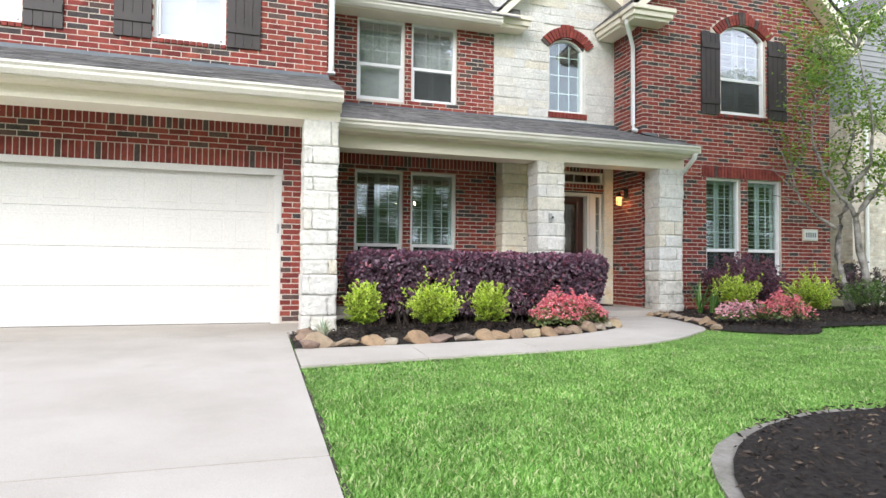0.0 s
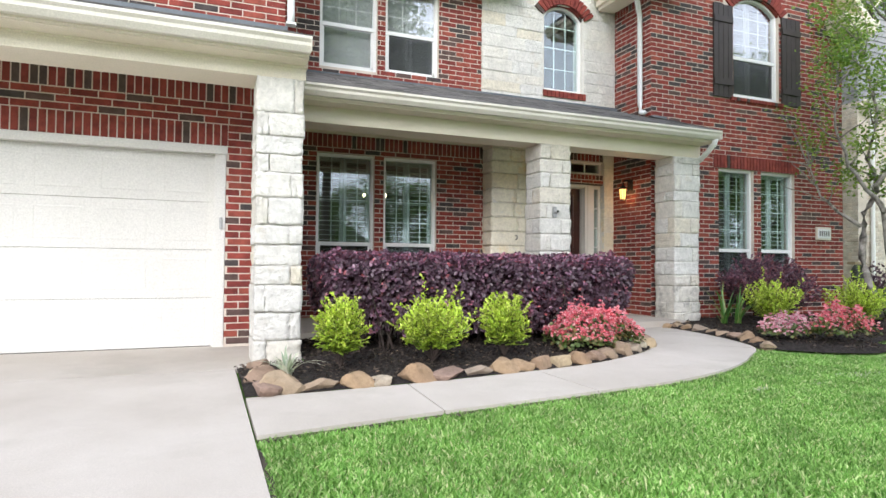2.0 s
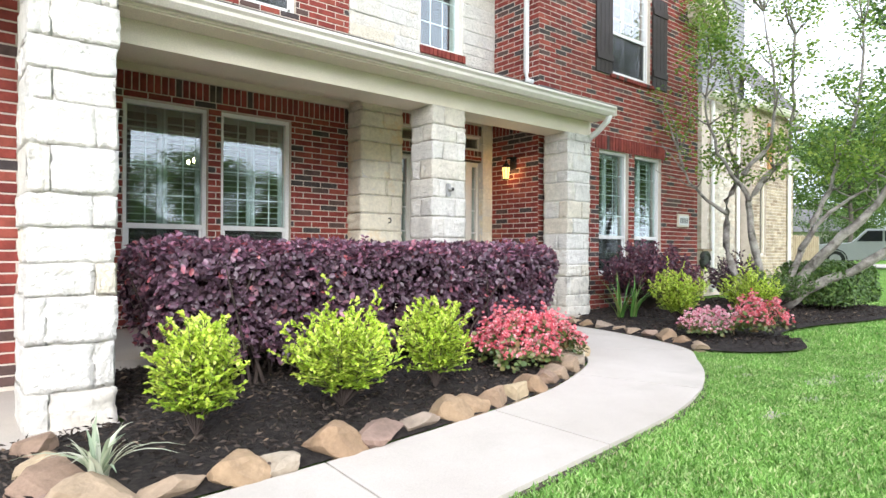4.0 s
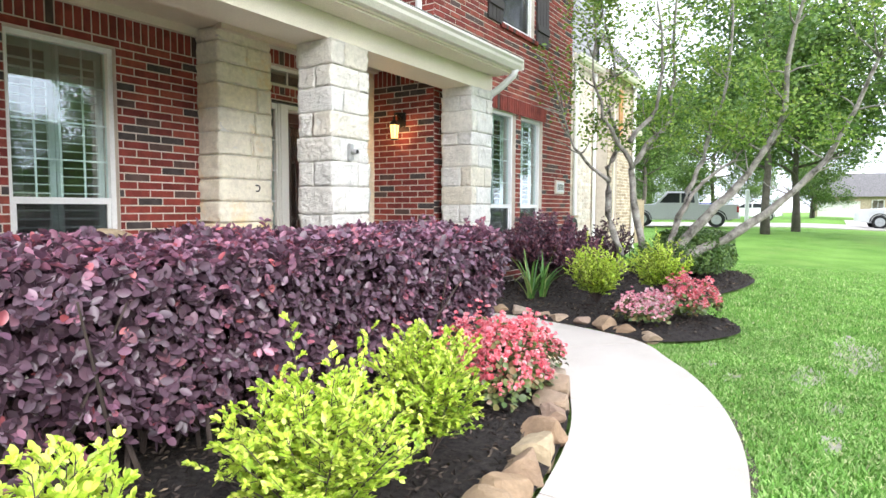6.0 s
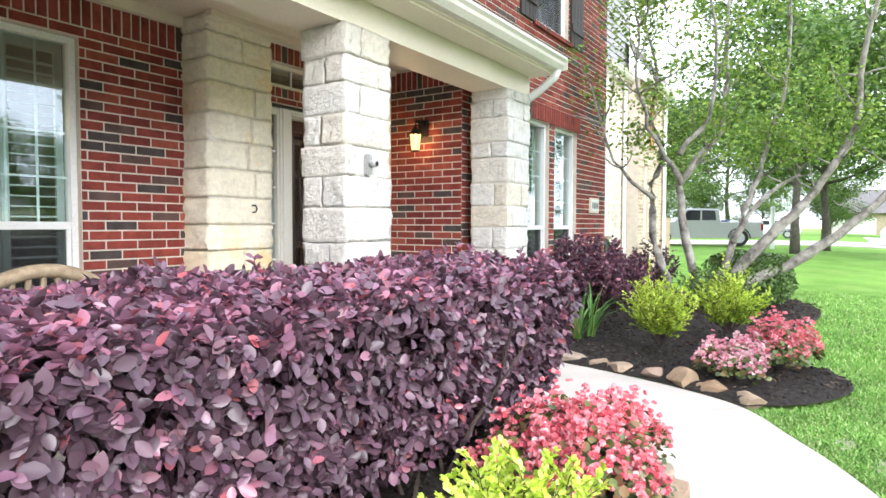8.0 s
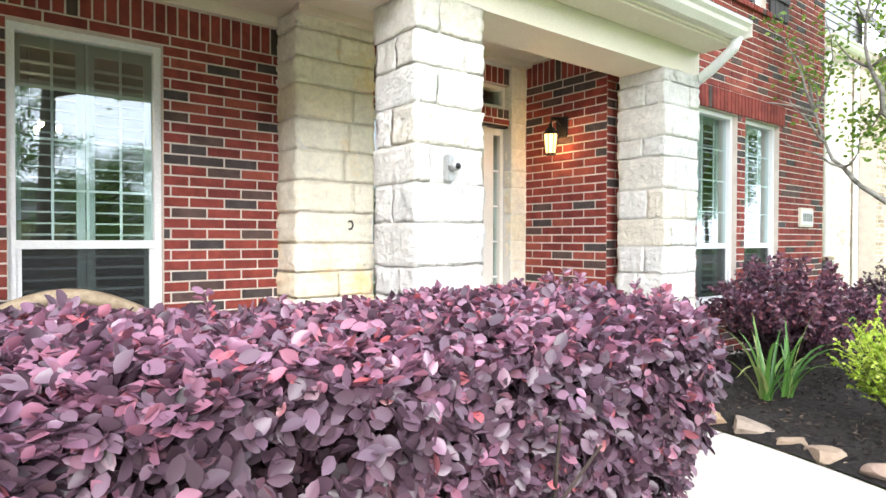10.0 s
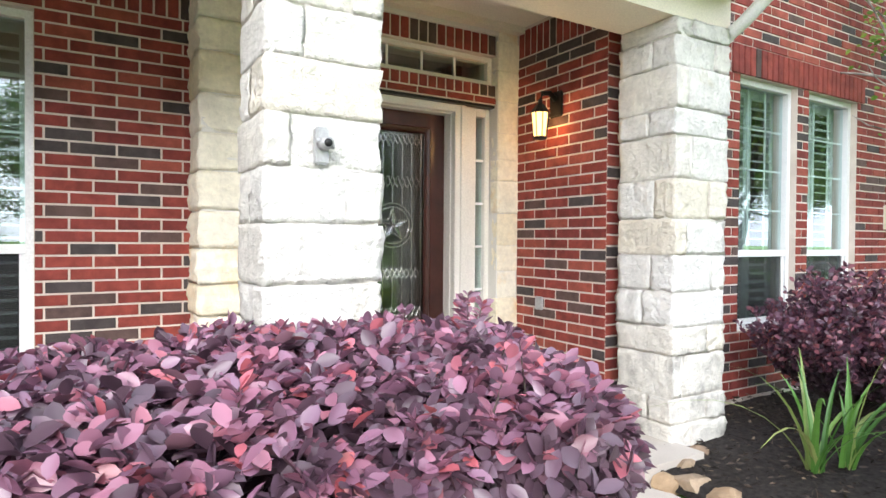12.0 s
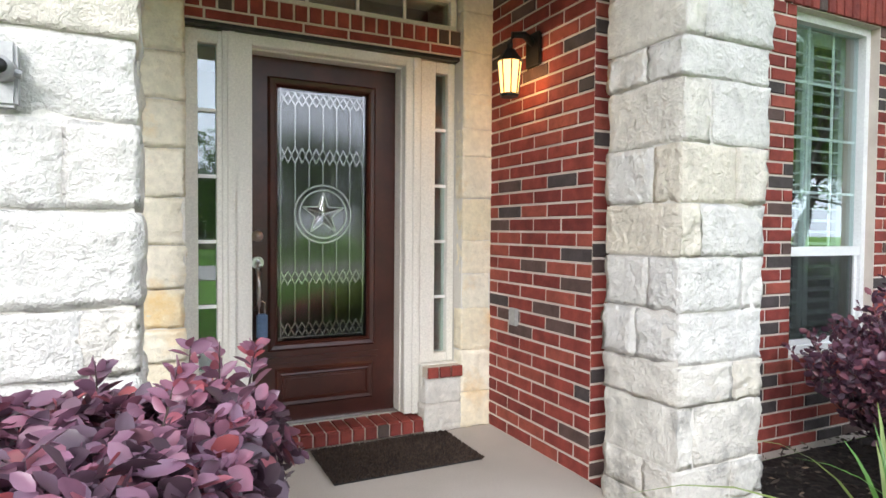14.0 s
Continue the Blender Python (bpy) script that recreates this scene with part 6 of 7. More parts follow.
def brick_arch(x0, x1, spring, rise, face, h, label):
    a = tagged(part("trim_arch", bmesh.new(), M_MORTAR), label, "arch", kind="structure")
    w = (x1 - x0) / 2
    r = (w * w + rise * rise) / (2 * rise)
    cz, cx = spring + rise - r, (x0 + x1) / 2
    half = math.asin(w / r) + 0.05
    n = max(6, round(2 * half * (r + h / 2) / 0.082))
    for k in range(n):
        t0, t1 = -half + 2 * half * k / n + 0.006 / r, -half + 2 * half * (k + 1) / n - 0.006 / r
        ext = 0.05 if abs(k - (n - 1) / 2) < 1.1 else 0.0
        q = [(cx + rr * math.sin(t), cz + rr * math.cos(t)) for t, rr in ((t0, r + 0.004), (t1, r + 0.004), (t1, r + h + ext), (t0, r + h + ext))]
        vs = [(x, y, z) for y in (face - 0.03, face + 0.05) for x, z in q]
        b = new("brick", mesh_of("arch_brick", vs, [(0, 1, 2, 3), (4, 7, 6, 5), (0, 4, 5, 1), (1, 5, 6, 2), (2, 6, 7, 3), (3, 7, 4, 0)], M_SOLDIER))
        b.parent = a


brick_arch(W_ARCH[0] - 0.02, W_ARCH[1] + 0.02, 5.18, 0.21, YU - 0.03, 0.20, "red brick arch over a window")
brick_arch(W_WING_UP[0] - 0.02, W_WING_UP[1] + 0.02, 5.48, 0.25, YR, 0.20, "red brick arch over a window")
sl = tagged(part("sill_arch_window", boxes((5.40, 6.26, YU - 0.03, YU + 0.05, 3.77, 3.89)), M_MORTAR), "red brick window sill in the stone gable", "sill", kind="structure")
bricks(sl, 5.40, 6.26, 3.77, 3.89, YU - 0.03, kind="soldier", material=M_SOLDIER, proud=0.03)
tagged(part("spandrel_backing", boxes((5.30, 6.34, YU + 0.0, YU + 0.03, 5.39, 5.66)), M_STONE_MORTAR), "mortar behind the brick arch", "wall", kind="structure")


def eave_box(name, label, x0, x1, y0, y1, z0, z1):
    tagged(part(name, boxes((x0 + 0.05, x1 - 0.05, y0 + 0.05, y1, z0 - 0.06, z0), (x0, x1, y0, y1, z0, z0 + (z1 - z0) * 0.55), (x0 - 0.04, x1 + 0.04, y0 - 0.04, y1, z0 + (z1 - z0) * 0.55, z1), bevel=0.006), M_CREAM), label, "eave", kind="structure")


eave_box("eave_gable", "cream boxed eave return of the stone gable", 4.10, 4.84, 10.30, 10.645, 5.37, 5.54)
eave_box("eave_wing_return", "cream boxed eave return of the brick wing", 6.45, 7.30, 9.34, 9.72, 5.45, 5.63)
eave_box("eave_wing_side", "cream boxed eave along the wing", 6.45, 6.885, 9.80, 10.62, 5.45, 5.63)
eave_box("eave_wing_east", "cream boxed eave return at the wing corner", 11.05, 11.95, 9.36, 9.72, 5.38, 5.62)
eave_box("eave_wing_east_side", "cream boxed eave along the east side", 11.52, 11.95, 9.78, 16.0, 5.38, 5.62)
for nm, a, b in (("rake_gable_west", (4.2, 5.55), (5.65, 7.0)), ("rake_gable_east", (6.9, 6.2), (5.65, 7.0))):
    bm = slab([(a[0], 10.36, a[1]), (b[0], 10.36, b[1]), (b[0], 10.66, b[1]), (a[0], 10.66, a[1])], 0.16)
    tagged(part(nm, bm, M_CREAM), "cream rake board of the stone gable", "rake board", kind="structure")
for nm, a, b in (("rake_wing_west", (6.55, 5.66), (9.2, 8.0)), ("rake_wing_east", (11.9, 5.66), (9.2, 8.0))):
    tagged(part(nm, slab([(a[0], 9.40, a[1]), (b[0], 9.40, b[1]), (b[0], 9.72, b[1]), (a[0], 9.72, a[1])], 0.16), M_CREAM), "cream rake board of the brick wing", "rake board", kind="structure")
shingled("roof_wing_west", "grey asphalt shingle wing roof", (6.40, 9.38, 5.62), (6.40, 16.5, 5.62), (9.2, 9.38, 8.05), (9.2, 16.5, 8.05), 24)
shingled("roof_wing_east", "grey asphalt shingle wing roof", (12.05, 9.38, 5.64), (12.05, 16.5, 5.64), (9.2, 9.38, 8.05), (9.2, 16.5, 8.05), 24)
shingled("roof_gable", "grey asphalt shingle gable roof", (4.15, 10.34, 5.56), (4.15, 14, 5.56), (5.65, 10.34, 7.05), (5.65, 14, 7.05), 14)
shingled("roof_garage_upper", "grey asphalt shingle upper garage roof", (-5.7, 8.4, 6.4), (1.2, 8.4, 6.4), (-5.7, 13.0, 9.0), (1.2, 13.0, 9.0), 24)


def downspout(path, label):
    d = thing("downspout", label, "downspout", "downspouts", at=path[-1])
    part("pipe", tube(bmesh.new(), path, 0.042, 10), M_WHITE, d, "", True)
    p = Vector(path[-2])
    part("strap", boxes((p.x - 0.055, p.x + 0.055, p.y - 0.05, p.y + 0.05, p.z - 0.15, p.z - 0.125)), M_WHITE, d)


downspout([(6.50, 9.62, 5.46), (6.52, 9.66, 5.38), (6.72, 9.84, 5.22), (6.835, 9.93, 5.08), (6.835, 9.93, 3.60), (6.83, 9.90, 3.47), (6.82, 9.80, 3.43)], "white metal downspout at the wing corner")
downspout([(7.37, 8.85, 2.87), (7.37, 8.88, 2.79), (7.39, 9.08, 2.66), (7.42, 9.40, 2.50), (7.41, 9.60, 2.40), (7.40, 9.685, 2.25), (7.40, 9.685, 0.18)], "white metal downspout elbow by the pillar")
downspout([(0.99, 8.76, 5.9), (0.99, 8.78, 5.7), (0.985, 8.80, 5.3), (0.985, 8.80, 3.75), (0.985, 8.79, 3.60)], "white metal downspout on the upper wall corner")

# ---- porch chair, chandelier ----
M_WICKER = surface("tan_wicker", (0.26, 0.19, 0.12), (0.42, 0.33, 0.22), 25, 110, 0.7, 0.6, 0.006)
ch = thing("porch_chair", "tan wicker armchair on the porch", "chair", at=(2.95, 10.35, 0.10))
for k in range(4):
    part("leg", tube(bmesh.new(), [(2.62 + 0.66 * (k % 2), 10.12 + 0.48 * (k // 2), 0.10), (2.63 + 0.64 * (k % 2), 10.13 + 0.46 * (k // 2), 0.50)], 0.022, 8), M_WICKER, ch)
part("seat", boxes((2.60, 3.30, 10.08, 10.64, 0.44, 0.52), bevel=0.02), M_WICKER, ch)
arc = [(2.57 + 0.76 * t, 10.08 - 0.05 * math.sin(math.pi * t), 0.84 + 0.13 * math.sin(math.pi * t)) for t in np.linspace(0, 1, 11)]
part("top_rail", tube(bmesh.new(), arc, 0.04, 8), M_WICKER, ch, "", True)
for k in range(1, 10):
    x, y, z = arc[k]
    part("back_slat", tube(bmesh.new(), [(x, 10.10, 0.50), (x, y, z)], 0.016, 6), M_WICKER, ch)
for x in (2.58, 3.32):
    part("arm", tube(bmesh.new(), [(x, 10.07, 0.84), (x, 10.3, 0.72), (x, 10.62, 0.70), (x, 10.64, 0.50)], 0.024, 8), M_WICKER, ch, "", True)
cl = thing("chandelier", "small dark chandelier with lit candle bulbs indoors", "chandelier", at=(2.95, 12.3, 2.95))
part("stem", tube(bmesh.new(), [(2.95, 12.3, 2.95), (2.95, 12.3, 2.05)], 0.008, 6), M_DARK, cl)
for k in range(5):
    a = 2 * math.pi * k / 5
    ex, ey = 2.95 + 0.2 * math.cos(a), 12.3 + 0.2 * math.sin(a)
    part("branch", tube(bmesh.new(), [(2.95, 12.3, 2.10), (2.95 + 0.1 * math.cos(a), 12.3 + 0.1 * math.sin(a), 2.04), (ex, ey, 2.10)], 0.006, 6), M_DARK, cl)
    bm = bmesh.new()
    bmesh.ops.create_uvsphere(bm, u_segments=8, v_segments=6, radius=0.02, matrix=Matrix.Translation((ex, ey, 2.15)) @ Matrix.Diagonal((1, 1, 1.7, 1)))
    part("bulb", bm, bpy.data.materials["lit_bulb"], cl, "", True)

# ---- trees ----


def limb_points(rng, a, way, length, n=5, bend=0.25, up=0.15):
    pts, d = [Vector(a)], Vector(way).normalized()
    for _ in range(n):
        d = (d + Vector((rng.uniform(-bend, bend), rng.uniform(-bend, bend), rng.uniform(-bend, bend) + up))).normalized()
        pts.append(pts[-1] + d * (length / n))
    return pts


def foliage_around(rng, pts, radius, count):
    out = []
    for p in pts:
        g = rng.normal(size=(count, 3)) * radius * np.array((1, 1, 0.7))
        out.append(np.array(p) + g)
    return np.concatenate(out)


def crape_myrtle(base):
    """A bare-stemmed tree with several leaning, crooked trunks and patchy foliage high up."""
    rng, nrng = random.Random(101), np.random.default_rng(101)
    t = thing("crape_myrtle", "multi-stemmed grey crape myrtle with thin light foliage", "tree", at=base)
    right, away = Vector((0.50, -0.866, 0)), Vector((0.866, 0.50, 0))
    limbs = [
        ([(-.1, 0), (-.2, .55), (-.3, 1.05), (-.38, 1.7), (-.12, 2.1), (.2, 2.45), (.28, 3.2), (.3, 4.4)], 0.07, 0.1),
        ([(-.45, 0), (-.6, .6), (-.72, 1.15), (-.68, 1.75), (-.5, 2.1), (-.62, 2.7), (-.5, 3.6), (-.7, 4.6)], 0.065, 0.5),
        ([(.05, 0), (.35, .45), (.62, .85), (1.0, 1.25), (1.3, 1.6), (1.6, 2.1), (1.76, 2.6), (1.70, 3.3), (1.9, 4.6)], 0.085, -0.3),
        ([(.1, 0), (.5, .34), (1.0, .58), (1.6, 1.0), (2.05, 1.45), (2.35, 1.8), (2.46, 2.15), (2.8, 3.2)], 0.085, -0.5),
        ([(.1, .25), (.42, .95), (.55, 1.35), (.8, 1.85), (1.0, 2.5), (1.25, 3.2), (1.35, 4.6)], 0.055, 0.3),
        ([(.35, .9), (.75, 1.5), (1.25, 1.85), (1.5, 2.1)], 0.035, 0.2),
        ([(-.38, 1.7), (-.6, 2.1), (-.85, 2.5), (-1.05, 3.2), (-1.0, 3.9)], 0.04, 0.0),
        ([(-.5, 2.1), (-.1, 2.6), (-.05, 3.3), (-.25, 4.6)], 0.038, -0.2),
        ([(-.68, 1.5), (-1.0, 1.75), (-1.3, 2.05), (-1.45, 2.6)], 0.032, 0.2),
    ]
    tips = []
    for pts, r, depth in limbs:
        path = []
        for k in range(len(pts) - 1):
            for f in (0, 0.33, 0.67):
                q = [pts[k][c] + f * (pts[k + 1][c] - pts[k][c]) for c in (0, 1)]
                path.append(Vector(base) + right * (q[0] + rng.uniform(-.028, .028)) + away * (depth * q[1] / 2 + rng.uniform(-.03, .03)) + Vector((0, 0, q[1])))
        path.append(Vector(base) + right * pts[-1][0] + away * depth * pts[-1][1] / 2 + Vector((0, 0, pts[-1][1])))
        n = len(path)
        part("trunk", tube(bmesh.new(), path, [r * (1.12 - 0.85 * (k / n) ** 0.8) * rng.uniform(0.88, 1.12) for k in range(n)], 10), M_BARK, t, "", True)
        for k in range(n // 2, n, 2):
            for _ in range(2):
                sub = limb_points(rng, path[k], right * rng.uniform(-0.9, 1.0) + away * rng.uniform(-1, 1) + Vector((0, 0, rng.uniform(0.0, 0.9))), rng.uniform(0.4, 0.95), 5, 0.4)
                part("branch", tube(bmesh.new(), sub, [0.016, 0.013, 0.010, 0.008, 0.006, 0.003], 5), M_BARK, t, "", True)
                if sub[-1].z > 2.0:
                    tips += sub[3:]
        for _ in range(3):
            sub = limb_points(rng, path[-1], (rng.uniform(-.8, .8), rng.uniform(-.8, .8), 1), 1.1, 5, 0.35)
            part("branch", tube(bmesh.new(), sub, [0.02, 0.015, 0.011, 0.008, 0.006, 0.003], 5), M_BARK, t, "", True)
            tips += sub[2:]
    # leafy sprays high up, reaching over the bed towards the wing
    for at in ((-0.5, 3.6), (-0.62, 4.1), (-0.7, 4.6)):
        foot = Vector(base) + right * at[0] + Vector((0, 0, at[1]))
        for _ in range(2):
            sub = limb_points(rng, foot, Vector((-1, rng.uniform(-0.5, 0.25), rng.uniform(-0.1, 0.4))), rng.uniform(0.8, 1.5), 6, 0.25, 0.02)
            part("branch", tube(bmesh.new(), sub, [0.012, 0.010, 0.009, 0.008, 0.006, 0.004, 0.002], 5), M_BARK, t, "", True)
            tips += sub[3:]
    P = foliage_around(nrng, tips, 0.14, 42)
    P = P[(P[:, 2] > 2.1) & (P[:, 0] - base[0] > -0.35 - 0.3 * nrng.random(len(P)) - 1.9 * np.clip((P[:, 2] - 3.6) * 2, 0, 1))]
    leaves("crown", P, nrng.normal(size=P.shape) * np.array((1, 1, 0.4)) + np.array((0, 0, 0.2)), 0.06, 0.034, M_MYRTLE, t, 0.5, seed=102)
    return t


crape_myrtle((10.5, 7.9, 0.10))


def oak(seed, height, spread, clear, label):
    """A spreading street tree, built at the origin."""
    rng, nrng = random.Random(seed), np.random.default_rng(seed)
    t = thing("oak_tree", label, "tree", "street trees", at=(0, 0, 0))
    trunk = [(0, 0, -0.1), (0.03, 0.02, clear * 0.5), (0.1, -0.05, clear), (0.15, 0.1, clear + (height - clear) * 0.45), (0.05, 0.05, height * 0.86)]
    part("trunk", tube(bmesh.new(), trunk, [0.20, 0.15, 0.13, 0.09, 0.03], 10), M_OAK_BARK, t, "", True)
    pts = []
    for k in range(15):
        z = clear + (height - clear) * (0.0 + 0.8 * k / 15)
        a = k * 2.4 + rng.uniform(-0.3, 0.3)
        reach = spread * (0.95 - 0.55 * ((z - clear) / (height - clear)) ** 1.5) * rng.uniform(0.75, 1.1)
        sub = limb_points(rng, (0.1, 0, z), (math.cos(a), math.sin(a), 0.35), reach, 7, 0.3, 0.05)
        part("limb", tube(bmesh.new(), sub, [0.07, 0.06, 0.05, 0.04, 0.03, 0.02, 0.012, 0.006], 6), M_OAK_BARK, t, "", True)
        pts += sub[2:]
        for q in sub[3:]:
            tw = limb_points(rng, q, (rng.uniform(-1, 1), rng.uniform(-1, 1), rng.uniform(-.2, .8)), spread * 0.3, 3)
            pts += tw[1:]
    P = foliage_around(nrng, pts, spread * 0.085, 62)
    leaves("crown", P, nrng.normal(size=P.shape) * np.array((1, 1, 0.4)), 0.20, 0.12, M_OAK, t, 0.4, simple=True, seed=seed)
    return t


oak_a = oak(111, 10.5, 5.4, 2.6, "dark-barked street oak with a broad green crown")
ring_oak = oak(113, 9.5, 4.5, 4.4, "tall oak standing in the round mulch ring")
ring_oak.matrix_basis = pose(3.75, 1.10, -0.22, 0, 0, 0)
oak_b = oak(112, 9.0, 5.0, 2.4, "leaning street oak with a dense green crown")


def place_tree(src, x, y, scale, turn):
    c = copy_thing(src, pose(x, y, ground_z(x, y) - 0.03, 0, 0, turn))
    c.scale = (scale,) * 3
    return c


oak_a.matrix_basis = pose(27.8, 7.9, ground_z(27.8, 7.9) - 0.03, 0, 0, 20)
oak_b.matrix_basis = pose(30.9, 7.0, ground_z(30.9, 7) - 0.03, 0, 0, 130)
for x, y, s, a in ((24, -3.5, 1.05, 70), (36, -6, 1.1, 200), (48, 18, 1.1, 15), (58, 30, 1.3, 90), (66, 16, 1.3, 160), (72, -6, 1.3, 240), (82, 8, 1.5, 300), (62, 44, 1.5, 40),
                   (44, 36, 1.2, 110), (85, 28, 1.6, 220), (60, -18, 1.3, 330), (24, 27, 1.1, 75), (33, 30, 1.2, 12)):
    place_tree(random.choice((oak_a, oak_b)), x, y, s, a)
for x, y, s, a in ((-22, -33, 1.0, 30), (-8, -30, 1.0, 100), (3, -31, 1.1, 200), (16, -30, 0.95, 270), (-36, -35, 1.1, 160), (27, -33, 1.1, 20), (40, -34, 1.1, 75)):
    if y < 0:
        place_tree(random.choice((oak_a, oak_b)), x, y, s, a)

for x, y, s, a in ((64, -10, 0.75, 20), (70, -2, 0.8, 140), (78, 8, 0.85, 220), (66, 13, 0.7, 310), (60, 21, 0.75, 60), (54, 27, 0.7, 170), (47, 31, 0.7, 250), (74, 20, 0.8, 100), (84, -12, 0.9, 10), (58, 36, 0.8, 200)):
    place_tree(random.choice((oak_a, oak_b)), x, y, s, a).location.z -= 1.7 * s

# unseen sunk trees, added to block the bright horizon in the window reflections
for x, y, s, a in ((-30, -27, 0.7, 20), (-16, -26, 0.75, 140), (-3, -27, 0.7, 220), (9, -26, 0.75, 310), (21, -27, 0.7, 60), (31, -26, 0.75, 170), (42, -25, 0.7, 250), (54, -27, 0.8, 100), (26, -20, 0.6, 45), (37, -19, 0.6, 190)):
    place_tree(random.choice((oak_a, oak_b)), x, y, s, a).location.z -= 1.7 * s

# ---- neighbouring houses, vehicles, distance ----
M_PALE_BRICK = surface("whitewashed_brick", None, None, 6, 70, 0.9, 0.5, 0.004,
                       pieces=((0.0, (0.66, 0.61, 0.53)), (0.4, (0.72, 0.67, 0.59)), (0.75, (0.58, 0.50, 0.41)), (1.0, (0.70, 0.63, 0.54))), spec=0.2)
M_TAN_BRICK = surface("rough_tan_brick", None, None, 5, 50, 0.9, 0.6, 0.006,
                      pieces=((0.0, (0.42, 0.34, 0.25)), (0.5, (0.54, 0.45, 0.34)), (0.8, (0.32, 0.24, 0.17)), (1.0, (0.50, 0.43, 0.33))), spec=0.2)
M_CEDAR = surface("orange_cedar", (0.38, 0.19, 0.07), (0.50, 0.27, 0.11), 3, 50, 0.7, 0.3)
M_FENCE = surface("weathered_fence_wood", (0.30, 0.23, 0.15), (0.44, 0.35, 0.24), 4, 50, 0.85, 0.4, 0.003)
M_REEL = surface("dark_green_hose", (0.03, 0.035, 0.03), (0.06, 0.065, 0.05), 8, 50, 0.6, 0.1)
M_FARGLASS = glass("far_window_glass", (0.5, 0.55, 0.55), 1.7)
nwin = [(15.0, 15.35, 0.9, 2.6), (15.0, 15.35, 3.0, 4.0)]
NA = wall("wall_neighbour_front", "whitewashed brick wall of the neighbouring house", 13.2, 14.6, 0.0, 4.45, 10.4, 0.25)
bricks(NA, 13.2, 14.6, 0.1, 4.42, 10.4, material=M_PALE_BRICK, near=(13.2, 14.6, 1.0, 3.0))
NS = wall("wall_neighbour_side", "whitewashed brick side wall of the neighbouring house", 10.4, 20.0, 0.0, 4.45, 12.95, 0.25, along="y")
bricks(NS, 10.4, 20.0, 0.1, 4.42, 12.95, along="y", material=M_PALE_BRICK)
NB = wall("wall_neighbour_bay", "rough tan brick bay of the neighbouring house", 14.6, 16.6, 0.0, 4.40, 10.05, 0.25, nwin)
bricks(NB, 14.6, 16.6, 0.1, 4.38, 10.05, nwin, material=M_TAN_BRICK, near=(14.6, 16.6, 1.0, 3.0))
NC = wall("wall_neighbour_end", "tan brick end wall of the neighbouring house", 16.6, 18.4, 0.0, 3.4, 10.6, 0.25)
bricks(NC, 16.6, 18.4, 0.1, 3.38, 10.6, material=M_TAN_BRICK)
wall("wall_neighbour_back", "rear walls of the neighbouring house", 13.2, 18.4, 0.0, 4.0, 19.8, 0.2, material=M_PALE_BRICK)
wall("wall_neighbour_east", "east wall of the neighbouring house", 10.85, 19.8, 0.0, 3.4, 18.2, 0.2, along="y", material=M_TAN_BRICK)
wall("wall_neighbour_return", "side of the tan brick bay", 10.30, 10.65, 0.0, 4.40, 14.6, 0.15, along="y", material=M_TAN_BRICK)
for o in nwin:
    w = thing("window", "narrow dark window in the tan brick bay", "window", "neighbour windows", at=((o[0] + o[1]) / 2, 10.1, o[2]))
    part("window_frame", boxes((o[0], o[0] + 0.04, 10.10, 10.18, o[2], o[3]), (o[1] - 0.04, o[1], 10.10, 10.18, o[2], o[3]), (o[0], o[1], 10.10, 10.18, o[3] - 0.04, o[3]), (o[0], o[1], 10.10, 10.18, o[2], o[2] + 0.04)), M_CREAM, w)
    part("pane", boxes((o[0] + 0.04, o[1] - 0.04, 10.14, 10.15, o[2] + 0.04, o[3] - 0.04)), M_FARGLASS, w)
cs = thing("cedar_shutter", "orange cedar shutter on the neighbouring house", "shutter", at=(15.5, 10.03, 3.0))
for k in range(3):
    part("board", boxes((15.38 + k * 0.09, 15.465 + k * 0.09, 10.01, 10.04, 2.95, 4.05), bevel=0.003), M_CEDAR, cs)
M_SIDING = surface("pale_grey_lap_siding", (0.27, 0.27, 0.28), (0.34, 0.34, 0.345), 1.5, 60, 0.7, 0.1, 0.002, grime=(0.22, 0.22, 0.22), grime_at=(0.6, 0.9))
bm = bmesh.new()
q = [bm.verts.new((x, y, z)) for y in (10.42, 19.9) for x, z in ((12.97, 4.32), (15.0, 4.32), (15.0, 7.77), (12.97, 6.28))]
for f in ((0, 1, 2, 3), (7, 6, 5, 4), (0, 4, 5, 1), (1, 5, 6, 2), (2, 6, 7, 3), (3, 7, 4, 0)):
    bm.faces.new([q[k] for k in f])
upper = tagged(part("wall_neighbour_upper", bm, M_SIDING), "pale grey lap-sided upper storey of the neighbouring house", "wall", kind="structure")
z = 4.32
